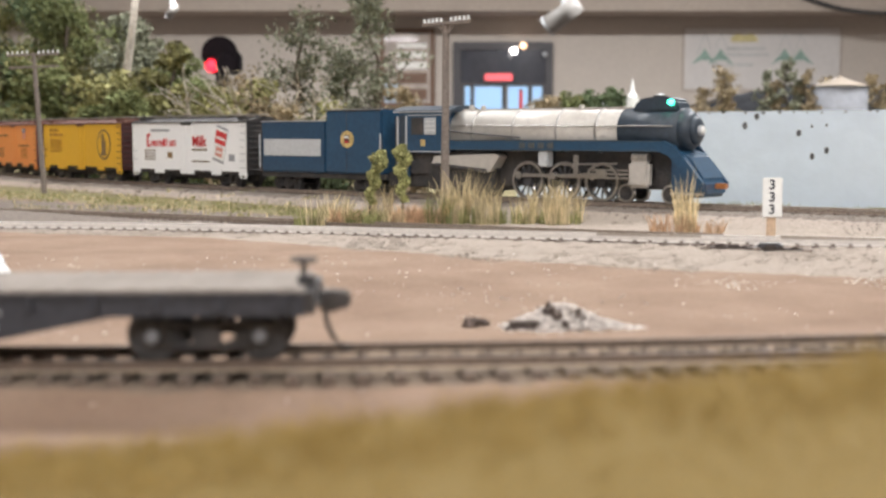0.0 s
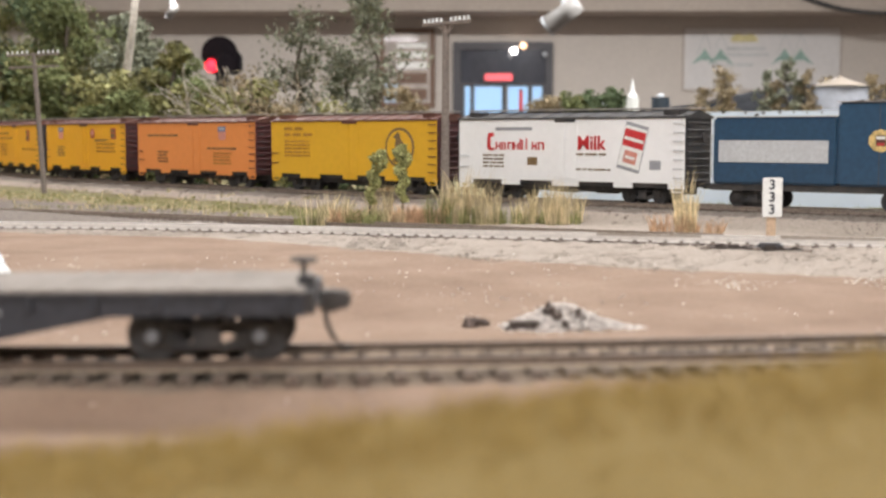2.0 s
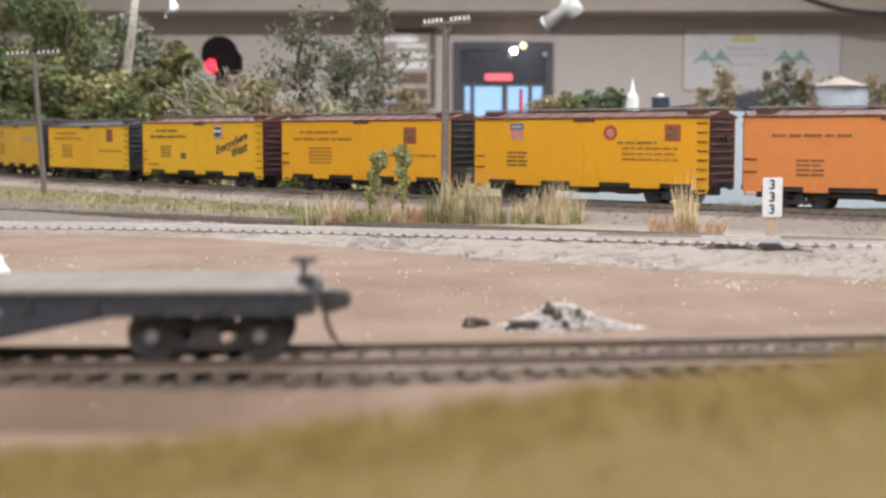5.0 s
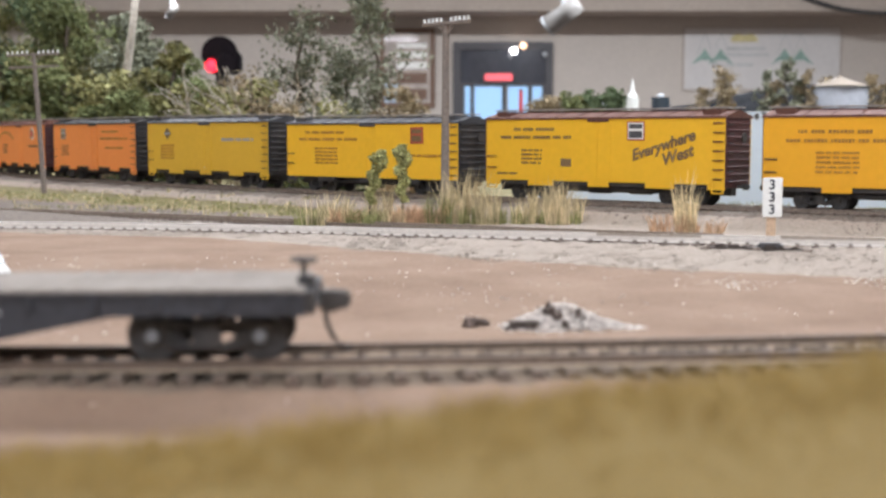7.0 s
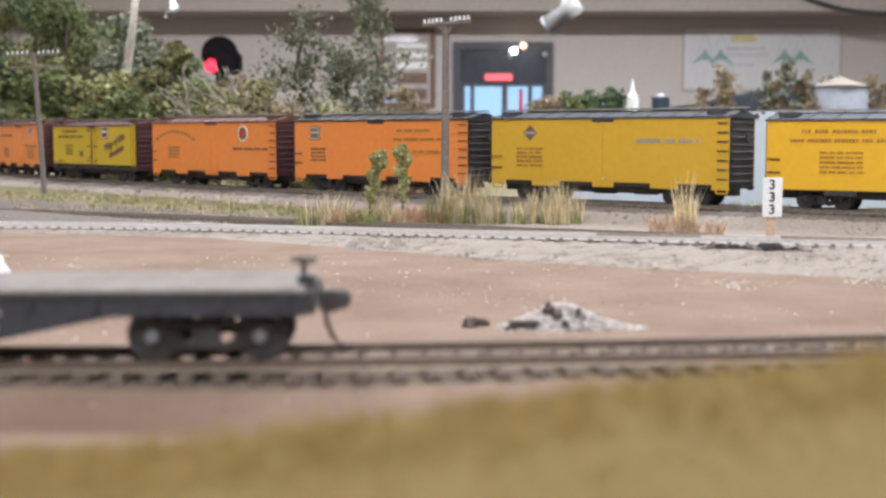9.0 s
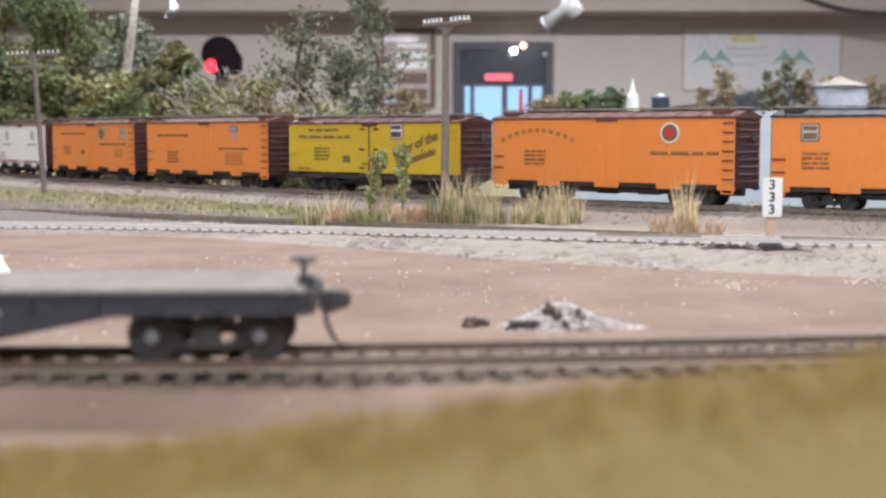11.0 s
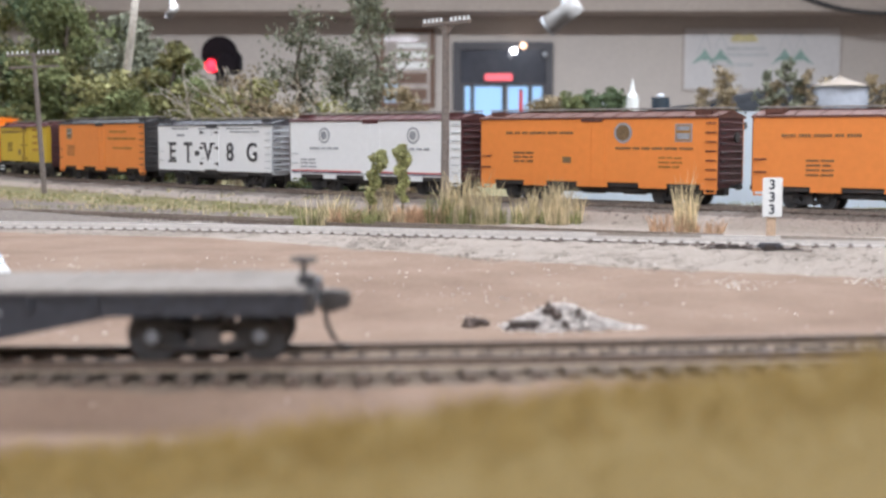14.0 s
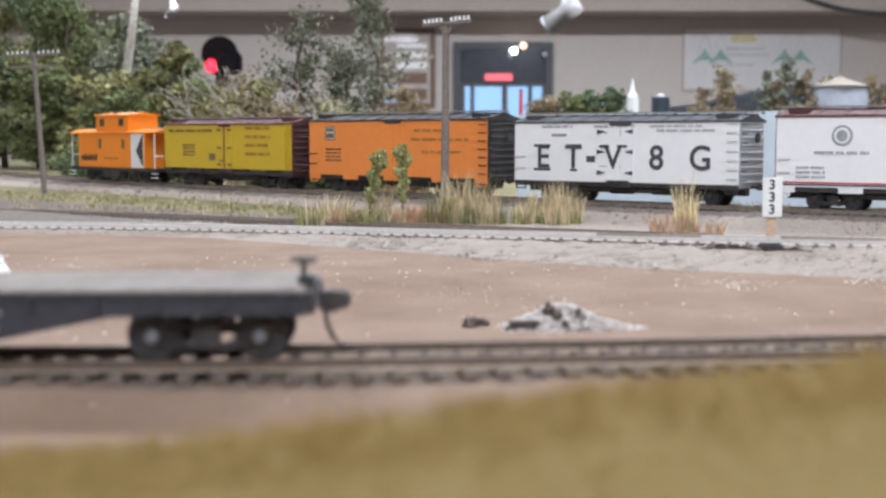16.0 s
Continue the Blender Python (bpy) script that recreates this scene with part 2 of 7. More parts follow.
def heights(px, py):
    qy = np.minimum(py / DEPTH, 0.9)
    base = np.interp(qy, (0.0, 0.2, 0.24, 0.30, 0.325, 0.365, 0.41, 0.43, 0.50, 0.60, 0.72, 0.85, 1.8), (0, 0, 0.0015, 0.0078, 0.0092, 0.0109, 0.0128, 0.0136, 0.0155, 0.019, 0.0262, 0.030, 0.032))
    low = ramp(px, -0.12, 0.05) * ramp(qy, 0.5, 0.56)
    base = base * (1 - low) + np.minimum(base, 0.0142) * low
    base = put(px, qy, base)[2]
    h = base.copy()
    ballast = np.zeros(px.shape)
    for line, drop, inner, outer in ((LINE_B, 0.0024, 0.019, 0.080), (LINE_C, 0.0024, 0.019, 0.055), (LINE_T, 0.0024, 0.020, 0.070)):
        d, z = near_line(line, px, py)
        w = 1 - ramp(d, inner, outer)
        h = h * (1 - w) + (z - drop) * w
        edge = np.full(px.shape, 0.5 * (inner + outer) + 0.005)
        if line is LINE_B:
            edge = np.interp(px, (-0.2, -0.12, -0.04, 0.044, 0.116, 0.2), (0.038, 0.046, 0.061, 0.075, 0.078, 0.070))
        ballast = np.maximum(ballast, 1 - ramp(d, edge - 0.009, edge + 0.009))
    yb = np.polyval(np.polyfit(LINE_B[1], LINE_B[2], 3), np.clip(px, -0.42, 0.42))
    yc = np.polyval(np.polyfit(LINE_C[1], LINE_C[2], 3), np.clip(px, -0.55, 0.116))
    ballast = np.where((py > yb) & (py < yc) & (px > -0.5) & (px < 0.12), np.maximum(ballast, 0.92), ballast)
    # d is still the distance from the main track here
    fill = ramp(px, -0.03, 0.05) * (1 - ramp(px, 0.40, 0.60)) * (py > yb) * (1 - ramp(py, 0.86, 0.98))
    ballast = np.maximum(ballast, 0.95 * fill)
    strip = (py > yc + 0.105) * (px > -0.30) * (px < 0.02) * ramp(px, -0.30, -0.10) * (1 - ramp(d, 0.09, 0.13))
    ballast = np.maximum(ballast, 0.62 * strip)
    d, z = near_line(LINE_A, px, py)
    w = 1 - ramp(d, 0.014, 0.030)
    h = h * (1 - w) + (z - 0.0037) * w
    return h, ballast


def height_at(x, y):
    return float(heights(np.array([x]), np.array([y]))[0][0])


def build_ground():
    xs = np.concatenate([np.arange(-3.2, -0.8, 0.05), np.arange(-0.8, -0.3, 0.008), np.arange(-0.3, 0.32, 0.0035), np.arange(0.32, 0.7, 0.01), np.arange(0.7, 3.01, 0.05)])
    ys = np.concatenate([np.arange(-0.9, 0.0, 0.05), np.arange(0.0, 0.12, 0.008), np.arange(0.12, 0.62, 0.003), np.arange(0.62, 1.2, 0.008), np.arange(1.2, 2.11, 0.04)])
    ys = ys * DEPTH
    gx, gy = np.meshgrid(xs, ys)
    px, py = gx.ravel(), gy.ravel()
    h, ballast = heights(px, py)
    rng = np.random.default_rng(3)
    bumps = np.array([noise.noise(Vector((x * 22, y * 22, 0))) * 0.0011 + noise.noise(Vector((x * 90, y * 90, 3))) * 0.0004 for x, y in zip(px, py)])
    h = h + bumps * (1 - ballast * 0.6) + rng.normal(0, 0.00022, len(px)) * ballast
    edge = np.where(px < 0.1, np.polyval(np.polyfit(LINE_C[1], LINE_C[2], 3), np.clip(px, -0.55, 0.1)), 0.40 * DEPTH)
    grass = ramp(py - edge, 0.036, 0.07) * (1 - ballast)
    nx, ny = len(xs), len(ys)
    idx = np.arange(nx * ny).reshape(ny, nx)
    faces = np.stack([idx[:-1, :-1], idx[:-1, 1:], idx[1:, 1:], idx[1:, :-1]], -1).reshape(-1, 4)
    me = bpy.data.meshes.new("ground")
    me.from_pydata(np.stack([px, py, h], 1).tolist(), [], faces.tolist())
    yb = np.polyval(np.polyfit(LINE_B[1], LINE_B[2], 3), np.clip(px, -0.42, 0.42))
    old = ramp(py - yb, -0.010, -0.002)
    dt = near_line(LINE_T, px, py)[0]
    yc = np.polyval(np.polyfit(LINE_C[1], LINE_C[2], 3), np.clip(px, -0.55, 0.116))
    old = old * (1 - np.maximum(ramp(px, -0.03, 0.05), py > yc + 0.10) * ramp(dt, 0.028, 0.042))
    # mask for the shadow between the siding's ties, put into the ground colour
    bed_shade = 1 - ramp(near_line(LINE_A, px, py)[0], 0.0135, 0.0185)
    for name, vals in (("ballast", ballast), ("grass", grass), ("old_ballast", old), ("bed_shade", bed_shade)):
        at = me.attributes.new(name, "FLOAT", "POINT")
        at.data.foreach_set("value", vals.astype(np.float32))
    me.polygons.foreach_set("use_smooth", [True] * len(me.polygons))
    me.materials.append(ground_material())
    return tagged(new("ground", me), "brown scale dirt with pale gravel beds and dry grass", "ground", kind="structure")


def ground_material():
    m = bpy.data.materials.new("layout_ground")
    m.use_nodes = True
    nt = m.node_tree
    b = nt.nodes["Principled BSDF"]
    b.inputs["Roughness"].default_value = 0.92
    b.inputs["Specular IOR Level"].default_value = 0.15
    tc = nt.nodes.new("ShaderNodeTexCoord")

    def tex(scale, detail=5):
        n = nt.nodes.new("ShaderNodeTexNoise")
        n.inputs["Scale"].default_value, n.inputs["Detail"].default_value = scale, detail
        nt.links.new(tc.outputs["Object"], n.inputs["Vector"])
        return n

    def two(fac, a, c, lo=0.35, hi=0.65):
        r = nt.nodes.new("ShaderNodeValToRGB")
        r.color_ramp.elements[0].position, r.color_ramp.elements[1].position = lo, hi
        r.color_ramp.elements[0].color, r.color_ramp.elements[1].color = (*a, 1), (*c, 1)
        nt.links.new(fac, r.inputs[0])
        return r.outputs[0]

    def mix(fac, a, c):
        x = nt.nodes.new("ShaderNodeMix")
        x.data_type = "RGBA"
        nt.links.new(a, x.inputs["A"])
        nt.links.new(c, x.inputs["B"])
        nt.links.new(fac, x.inputs["Factor"])
        return x.outputs["Result"]

    fine, mid, broad = tex(1400), tex(260), tex(28)
    dirt = mix(mid.outputs["Fac"], two(fine.outputs["Fac"], (0.185, 0.125, 0.088), (0.28, 0.198, 0.145)), two(broad.outputs["Fac"], (0.19, 0.125, 0.09), (0.305, 0.222, 0.168)))
    vor = nt.nodes.new("ShaderNodeTexVoronoi")
    vor.inputs["Scale"].default_value = 900
    nt.links.new(tc.outputs["Object"], vor.inputs["Vector"])
    stone = mix(broad.outputs["Fac"], two(vor.outputs["Color"], (0.255, 0.214, 0.180), (0.365, 0.312, 0.268), 0.2, 0.8), two(fine.outputs["Fac"], (0.262, 0.220, 0.186), (0.365, 0.312, 0.268)))
    turf = mix(mid.outputs["Fac"], two(fine.outputs["Fac"], (0.125, 0.115, 0.052), (0.22, 0.195, 0.105)), two(broad.outputs["Fac"], (0.145, 0.13, 0.06), (0.25, 0.21, 0.13)))
    at = {}
    for name in ("ballast", "grass", "old_ballast", "bed_shade"):
        a = nt.nodes.new("ShaderNodeAttribute")
        a.attribute_name = name
        rag = nt.nodes.new("ShaderNodeMath")
        rag.operation = "MULTIPLY_ADD"
        rag.inputs[1].default_value, rag.inputs[2].default_value = 1.0, -0.5
        nt.links.new(mid.outputs["Fac"], rag.inputs[0])
        add = nt.nodes.new("ShaderNodeMath")
        add.operation = "MULTIPLY_ADD"
        add.inputs[1].default_value = 1.0
        nt.links.new(a.outputs["Fac"], add.inputs[0])
        nt.links.new(rag.outputs[0], add.inputs[2])
        at[name] = two(add.outputs[0], (0, 0, 0), (1, 1, 1), 0.4, 0.6)
    col = mix(at["grass"], dirt, turf)
    worn = two(vor.outputs["Color"], (0.120, 0.100, 0.086), (0.215, 0.182, 0.156), 0.2, 0.8)
    stone = mix(at["old_ballast"], stone, worn)
    col = mix(at["ballast"], col, stone)
    # dark brown stands for the shaded gaps between the ties
    col = mix(at["bed_shade"], col, two(mid.outputs["Fac"], (0.12, 0.092, 0.072), (0.21, 0.16, 0.12)))
    nt.links.new(col, b.inputs["Base Color"])
    bp = nt.nodes.new("ShaderNodeBump")
    bp.inputs["Strength"].default_value, bp.inputs["Distance"].default_value = 0.5, 0.0006
    nt.links.new(fine.outputs["Fac"], bp.inputs["Height"])
    nt.links.new(bp.outputs[0], b.inputs["Normal"])
    return m


GROUND = build_ground()


def rail_mesh(line, off, s0, s1, step):
    """A rail with foot, web and head, at a distance beside the line."""
    prof = ((-0.0011, -0.0021), (0.0011, -0.0021), (0.0011, -0.0018), (0.0004, -0.0016), (0.0004, -0.0006), (0.0006, -0.0005), (0.0006, 0.0), (-0.0006, 0.0), (-0.0006, -0.0005), (-0.0004, -0.0006), (-0.0004, -0.0016), (-0.0011, -0.0018))
    vs, fs = [], []
    ss = np.arange(s0, s1, step)
    n = len(prof)
    for s in ss:
        x, y, t, z = [float(np.interp(s, line[0], a)) for a in line[1:]]
        for a, h in prof:
            vs.append((x - math.sin(t) * (off + a), y + math.cos(t) * (off + a), z + h))
    for i in range(len(ss) - 1):
        for k in range(n):
            fs.append((i * n + k, i * n + (k + 1) % n, (i + 1) * n + (k + 1) % n, (i + 1) * n + k))
    return vs, fs, n


def build_track(line, label, s0, s1, step, pitch, tie_a, tie_b, tie_len=0.030, tie_mat=None, rail_mat=None):
    tr = thing("railway_track", label, "railway track", "model railway tracks", kind="structure")
    for off in (-0.00855, 0.00855):
        vs, fs, n = rail_mesh(line, off, s0, s1, step)
        r = raw("rail", vs, fs, rail_mat or M_RAIL, tr)
        r.data.materials.append(M_SIDEHEAD if rail_mat is M_SIDERAIL else M_RAILTOP)
        for i, p in enumerate(r.data.polygons):
            # on the siding only the foot keeps the lit tan; web and head go dark
            if i % n == 6 or (rail_mat is M_SIDERAIL and i % n in (3, 4, 5, 7, 8, 9)):
                p.material_index = 1
    bm = box(-0.0013, 0.0013, -tie_len / 2, tie_len / 2, -0.0042, -0.0021, 0.00018)
    tie = bpy.data.meshes.new("tie")
    body_faces = len(bm.faces)
    k = 1.5 if tie_mat is M_GREYTIE else 1.0
    # spike plates stand on the tie
    for off in (-0.00855, 0.00855):
        for side in (-0.0016, 0.0016):
            box(-0.0005 * k, 0.0005 * k, off + side - 0.0004, off + side + 0.0004, -0.0022, -0.0022 + 0.0006 * k, 0, bm)
    bm.faces.ensure_lookup_table()
    for f in bm.faces[body_faces:]:
        f.material_index = 1
    bm.to_mesh(tie)
    bm.free()
    tie.materials.append(tie_mat or M_TIE)
    tie.materials.append(M_TIE)
    rng = random.Random(5)
    for s in np.arange(tie_a, tie_b, pitch) + np.array([rng.uniform(-0.00025, 0.00025) for _ in np.arange(tie_a, tie_b, pitch)]):
        x, y, t, z = [float(np.interp(s, line[0], a)) for a in line[1:]]
        ob = new("tie", tie)
        ob.parent = tr
        ob.matrix_basis = pose(x, y, z, 0, 0, math.degrees(t) + rng.uniform(-1.2, 1.2))
    return tr
# ---------------------------------------------------------------- rolling stock
WHEEL_R = 0.0045


def truck_proto():
    """A four-wheel truck with side frames and two wheelsets, kept as meshes to share."""
    out = {}
    for side in (-1, 1):
        y = side * 0.0100
        bm = box(-0.0118, 0.0118, y - 0.0006, y + 0.0006, 0.0062, 0.0070, 0.0002)
        box(-0.0026, 0.0026, y - 0.0010, y + 0.0010, 0.0022, 0.0068, 0.0003, bm)
        for x in (-0.0095, 0.0095):
            box(x - 0.0015, x + 0.0015, y - 0.0012, y + 0.0012, 0.0034, 0.0064, 0.0004, bm)
        for sg in (-1, 1):
            tube((sg * 0.0092, y, 0.0060), (sg * 0.0024, y, 0.0026), 0.0005, seg=6, bm=bm)
            tube((sg * 0.0092, y, 0.0038), (sg * 0.0024, y, 0.0020), 0.0005, seg=6, bm=bm)
        out["side_frame", side] = bm
    bm = box(-0.002, 0.002, -0.0098, 0.0098, 0.0050, 0.0078, 0.0003)
    out["bolster", 0] = bm
    bm = tube((0, -0.0098, 0), (0, 0.0098, 0), 0.0011, seg=8)
    for y in (-0.0079, 0.0079):
        sg = 1 if y > 0 else -1
        tube((0, y - 0.0012, 0), (0, y + 0.0012, 0), WHEEL_R, seg=20, bm=bm)
        tube((0, y - sg * 0.0017, 0), (0, y - sg * 0.0010, 0), WHEEL_R + 0.0007, seg=20, bm=bm)
        tube((0, y + sg * 0.0012, 0), (0, y + sg * 0.0015, 0), WHEEL_R * 0.78, WHEEL_R * 0.70, 16, bm=bm)
    out["wheelset", 0] = bm
    res = {}
    for key, b in out.items():
        me = bpy.data.meshes.new(key[0])
        b.to_mesh(me)
        b.free()
        me.materials.append(M_STEELDARK if key[0] == "wheelset" else M_BLACK)
        res[key] = me
    return res


M_STEELDARK = mat("dull_wheel_steel", (0.06, 0.06, 0.064), 0.5, 0.2, 0.3, 700)
M_JOURNAL = mat("grey_journal", (0.22, 0.23, 0.25), 0.5, 0.2, 0.3, 700)
TRUCK = truck_proto()
SPINNING = []


def add_truck(car, x, start):
    """start: the distance of the truck ahead of the train's mark, or None if it stands still."""
    tk = new("truck", TRUCK["bolster", 0])
    tk.parent = car
    tk.matrix_basis = pose(x, 0, 0)
    for side in (-1, 1):
        o = new("side_frame", TRUCK["side_frame", side])
        o.parent = tk
        if start is None:
            for dx in (-0.0095, 0.0095):
                part("journal_cap", tube((dx, side * 0.0110, 0.0046), (dx, side * 0.0117, 0.0046), 0.0013, 0.0010, 14), M_JOURNAL, o, "grey journal cap")
    for dx in (-0.0095, 0.0095):
        o = new("wheelset", TRUCK["wheelset", 0])
        o.parent = tk
        o.matrix_basis = pose(dx, 0, WHEEL_R)
        if start is not None:
            SPINNING.append((o, dx, WHEEL_R, WHEEL_R))
    return tk


def add_coupler(car, x, sg):
    bm = box(min(x, x + sg * 0.0045), max(x, x + sg * 0.0045), -0.0011, 0.0011, 0.0091, 0.0107, 0.0003)
    box(min(x + sg * 0.0035, x + sg * 0.0065), max(x + sg * 0.0035, x + sg * 0.0065), -0.0022, 0.0020, 0.0083, 0.0115, 0.0006, bm)
    return part("coupler", bm, M_BLACK, car, "black knuckle coupler")


FACE = -0.0155


def shared(bm, name):
    me = bpy.data.meshes.new(name)
    bm.to_mesh(me)
    bm.free()
    me.materials.append(M_BLACK)
    return me


RIB = shared(tube((0, -0.0135, 0), (0, 0.0135, 0), 0.0008, seg=6), "end_rib")
SEAM = shared(along(((-0.0164, 0.0009), (-0.0164, 0.0014), (0, 0.0050), (0.0164, 0.0014), (0.0164, 0.0009), (0, 0.0044)), -0.0004, 0.0004), "roof_seam")


def bar(car, L, u0, u1, z0, z1, material, tilt=0.0, proud=0.00022, y=FACE, name="lettering"):
    """A flat mark on the side of a car, by its place along the side."""
    cx, cz = (-0.5 + (u0 + u1) / 2) * L, (z0 + z1) / 2
    w, h = (u1 - u0) * L, z1 - z0
    bm = box(-w / 2, w / 2, y - proud, y + 0.0001, -h / 2, h / 2)
    bmesh.ops.transform(bm, matrix=Matrix.Translation((cx, 0, cz)) @ Matrix.Rotation(-radians(tilt), 4, "Y"), verts=bm.verts)
    return part(name, bm, material, car)


def disc(car, L, u, z, r, material, name="emblem", proud=0.0003, ring=None):
    x = (-0.5 + u) * L
    bm = tube((x, FACE + 0.0001, z), (x, FACE - proud, z), r, seg=28)
    return part(name, bm, material, car)


def scrawl(car, L, u0, u1, z, h, material, seed, tilt=0.0):
    """A line of small unreadable writing: a row of little strokes of uneven width."""
    rng = random.Random(seed)
    bm = bmesh.new()
    x, x1, word = (u0 - 0.5) * L, (u1 - 0.5) * L, rng.randint(3, 8)
    while x < x1 - 0.0004:
        w = rng.uniform(0.45, 0.8) * h
        box(x, x + w, FACE - 0.00045, FACE, z - h / 2 * rng.uniform(0.75, 1), z + h / 2, 0, bm)
        x += w + 0.35 * h
        word -= 1
        if word == 0:
            x, word = x + 0.9 * h, rng.randint(3, 8)
    return part("lettering", bm, material, car)


def script(car, L, u0, z0, n, h, rise, material, seed):
    """A slanting line of brush script, as plain joined strokes."""
    rng = random.Random(seed)
    bm = bmesh.new()
    x = (u0 - 0.5) * L
    for k in range(n):
        tall = h * (1.5 if k in (0, n // 2) else 1.0) * rng.uniform(0.85, 1.1)
        z = z0 + (x - (u0 - 0.5) * L) * rise
        w = rng.uniform(0.0013, 0.0019)
        for dx, t in ((0, tall), (w, h * 0.8)):
            prism(((x + dx, z), (x + dx + 0.0008, z), (x + dx + 0.0008 + t * 0.35, z + t), (x + dx + t * 0.35, z + t)), FACE - 0.00045, FACE, bm)
        prism(((x, z), (x + w, z + 0.0002), (x + w + 0.0012, z + 0.0012), (x + 0.0006, z + 0.0008)), FACE - 0.0004, FACE, bm)
        x += w + 0.0015
    return part("lettering", bm, material, car)


def reefer(spec):
    off, L, side, roof, end, label = spec["off"], spec["L"], SIDES[spec["side"]], spec["roof"], spec["end"], spec["label"]
    car = thing("refrigerator_car", label, "freight car", "refrigerator cars of the train")
    H0, H1 = spec.get("sill", 0.0112), spec.get("eave", 0.0462)
    half = L / 2
    # side walls, with shallow sheathing boards
    for sg, nm in ((-1, "side_wall"), (1, "side_wall")):
        bm = box(-half, half, min(sg * 0.0155, sg * 0.0145), max(sg * 0.0155, sg * 0.0145), H0, H1, 0.0001)
        part(nm, bm, side, car)
    part("underframe", box(-half + 0.001, half - 0.001, -0.0142, 0.0142, 0.0088, 0.0118, 0.0003), M_BLACK, car)
    # tabs below the sill
    rng = random.Random(int(off * 1000))
    low = spec.get("tabs", side)
    for i, u in enumerate((0.015, 0.25, 0.5, 0.75, 0.985)):
        w = 0.010 if i in (0, 4) else 0.016
        w = w if i in (0, 4) else w + rng.uniform(-0.004, 0.004)
        x = -half + u * L
        x = min(max(x, -half + w / 2), half - w / 2)
        part("sill_step", box(x - w / 2, x + w / 2, -0.0154, -0.0146, H0 - 0.0028, H0 + 0.0004, 0.0001), low, car)
    # ends with pressed ribs
    for sg in (-1, 1):
        bm = box(min(sg * half, sg * (half - 0.001)), max(sg * half, sg * (half - 0.001)), -0.0145, 0.0145, 0.0095, H1 + 0.002, 0.0001)
        part("end_wall", bm, end, car)
        if sg > 0:
            for k in range(9):
                o = new("end_rib", RIB)
                o.parent, o.matrix_basis = car, pose(half, 0, 0.0125 + k * 0.0039)
                o.material_slots[0].link = "OBJECT"
                o.material_slots[0].material = end
        part("corner_post", box(min(sg * half, sg * (half + 0.0004)), max(sg * half, sg * (half + 0.0004)), -0.0156, -0.0140, H0 - 0.001, H1, 0.0001), end, car)
    # roof: low gable with panel seams
    prof = ((-0.0162, H1), (-0.0162, H1 + 0.0010), (0, H1 + 0.0046), (0.0162, H1 + 0.0010), (0.0162, H1))
    bm = along(prof, -half - 0.0008, half + 0.0008)
    part("roof", bm, roof, car)
    for i in range(11):
        o = new("roof_seam", SEAM)
        o.parent, o.matrix_basis = car, pose(-half + L * (i + 0.5) / 11, 0, H1)
        o.material_slots[0].link = "OBJECT"
        o.material_slots[0].material = roof
    part("running_board", box(-half - 0.0025, half + 0.0025, -0.0028, 0.0028, H1 + 0.0052, H1 + 0.0060, 0.0001), M_DUSTGLINT, car, "pale running board, dust and edge glints in its colour")
    for sg in (-1, 1):
        x = sg * (half - 0.0042)
        bm = box(x - 0.0034, x + 0.0034, -0.0156, -0.0150, H0 - 0.0048, H0 - 0.0041)
        for dx in (-0.0031, 0.0031):
            box(x + dx - 0.0004, x + dx + 0.0004, -0.0156, -0.0150, H0 - 0.0045, H0 + 0.0004, 0, bm)
        part("stirrup_step", bm, low, car)
    for sg in (-1, 1):
        for y in (-0.0085, 0.0085):
            x = sg * (half - 0.010)
            part("ice_hatch", box(x - 0.005, x + 0.005, y - 0.004, y + 0.004, H1 + 0.0018, H1 + 0.0046, 0.0004), roof, car)
    part("door_hood", box(-0.0068, 0.0068, -0.0164, -0.0150, H1 - 0.0016, H1 + 0.0004, 0.0002), roof, car)
    # the insulated double doors
    for sg in (-1, 1):
        part("side_door", box(min(0.0003 * sg, 0.0085 * sg), max(0.0003 * sg, 0.0085 * sg), -0.01585, -0.0150, H0 + 0.0012, H1 - 0.0018, 0.00015), side, car)
        if spec.get("doors"):
            for z in (0.016, 0.028, 0.041):
                part("hinge", box(min(0.004 * sg, 0.0085 * sg), max(0.004 * sg, 0.0085 * sg), -0.0163, -0.0158, z - 0.0006, z + 0.0006, 0.0001), M_MAROON, car)
    if spec.get("doors"):
        part("latch_bar", tube((0.0, -0.0161, H0 + 0.001), (0.0, -0.0161, H1 - 0.001), 0.0005, seg=6), M_MAROON, car)
        part("latch_handle", box(-0.006, 0.0, -0.0166, -0.0160, 0.0182, 0.0194, 0.0002), M_INK, car)
    # ladder at the leading end, two grab irons at the other
    rungs = spec.get("rungs", end)
    for k in range(7):
        z = H0 + 0.003 + k * 0.0049
        part("grab_iron", box(half - 0.0066, half - 0.0008, -0.0165, -0.0158, z - 0.00028, z + 0.00028), rungs, car)
    if spec.get("doors"):
        for x in (half - 0.0068, half - 0.0010):
            part("ladder_rail", box(x - 0.0003, x + 0.0003, -0.0165, -0.0157, H0 + 0.001, H1 - 0.001), rungs, car)
    for z in (0.0185, 0.0250):
        part("grab_iron", box(-half + 0.001, -half + 0.0075, -0.0165, -0.0158, z - 0.0003, z + 0.0003), rungs, car)
    # end ladders
    for k in range(7):
        z = 0.0135 + k * 0.0049
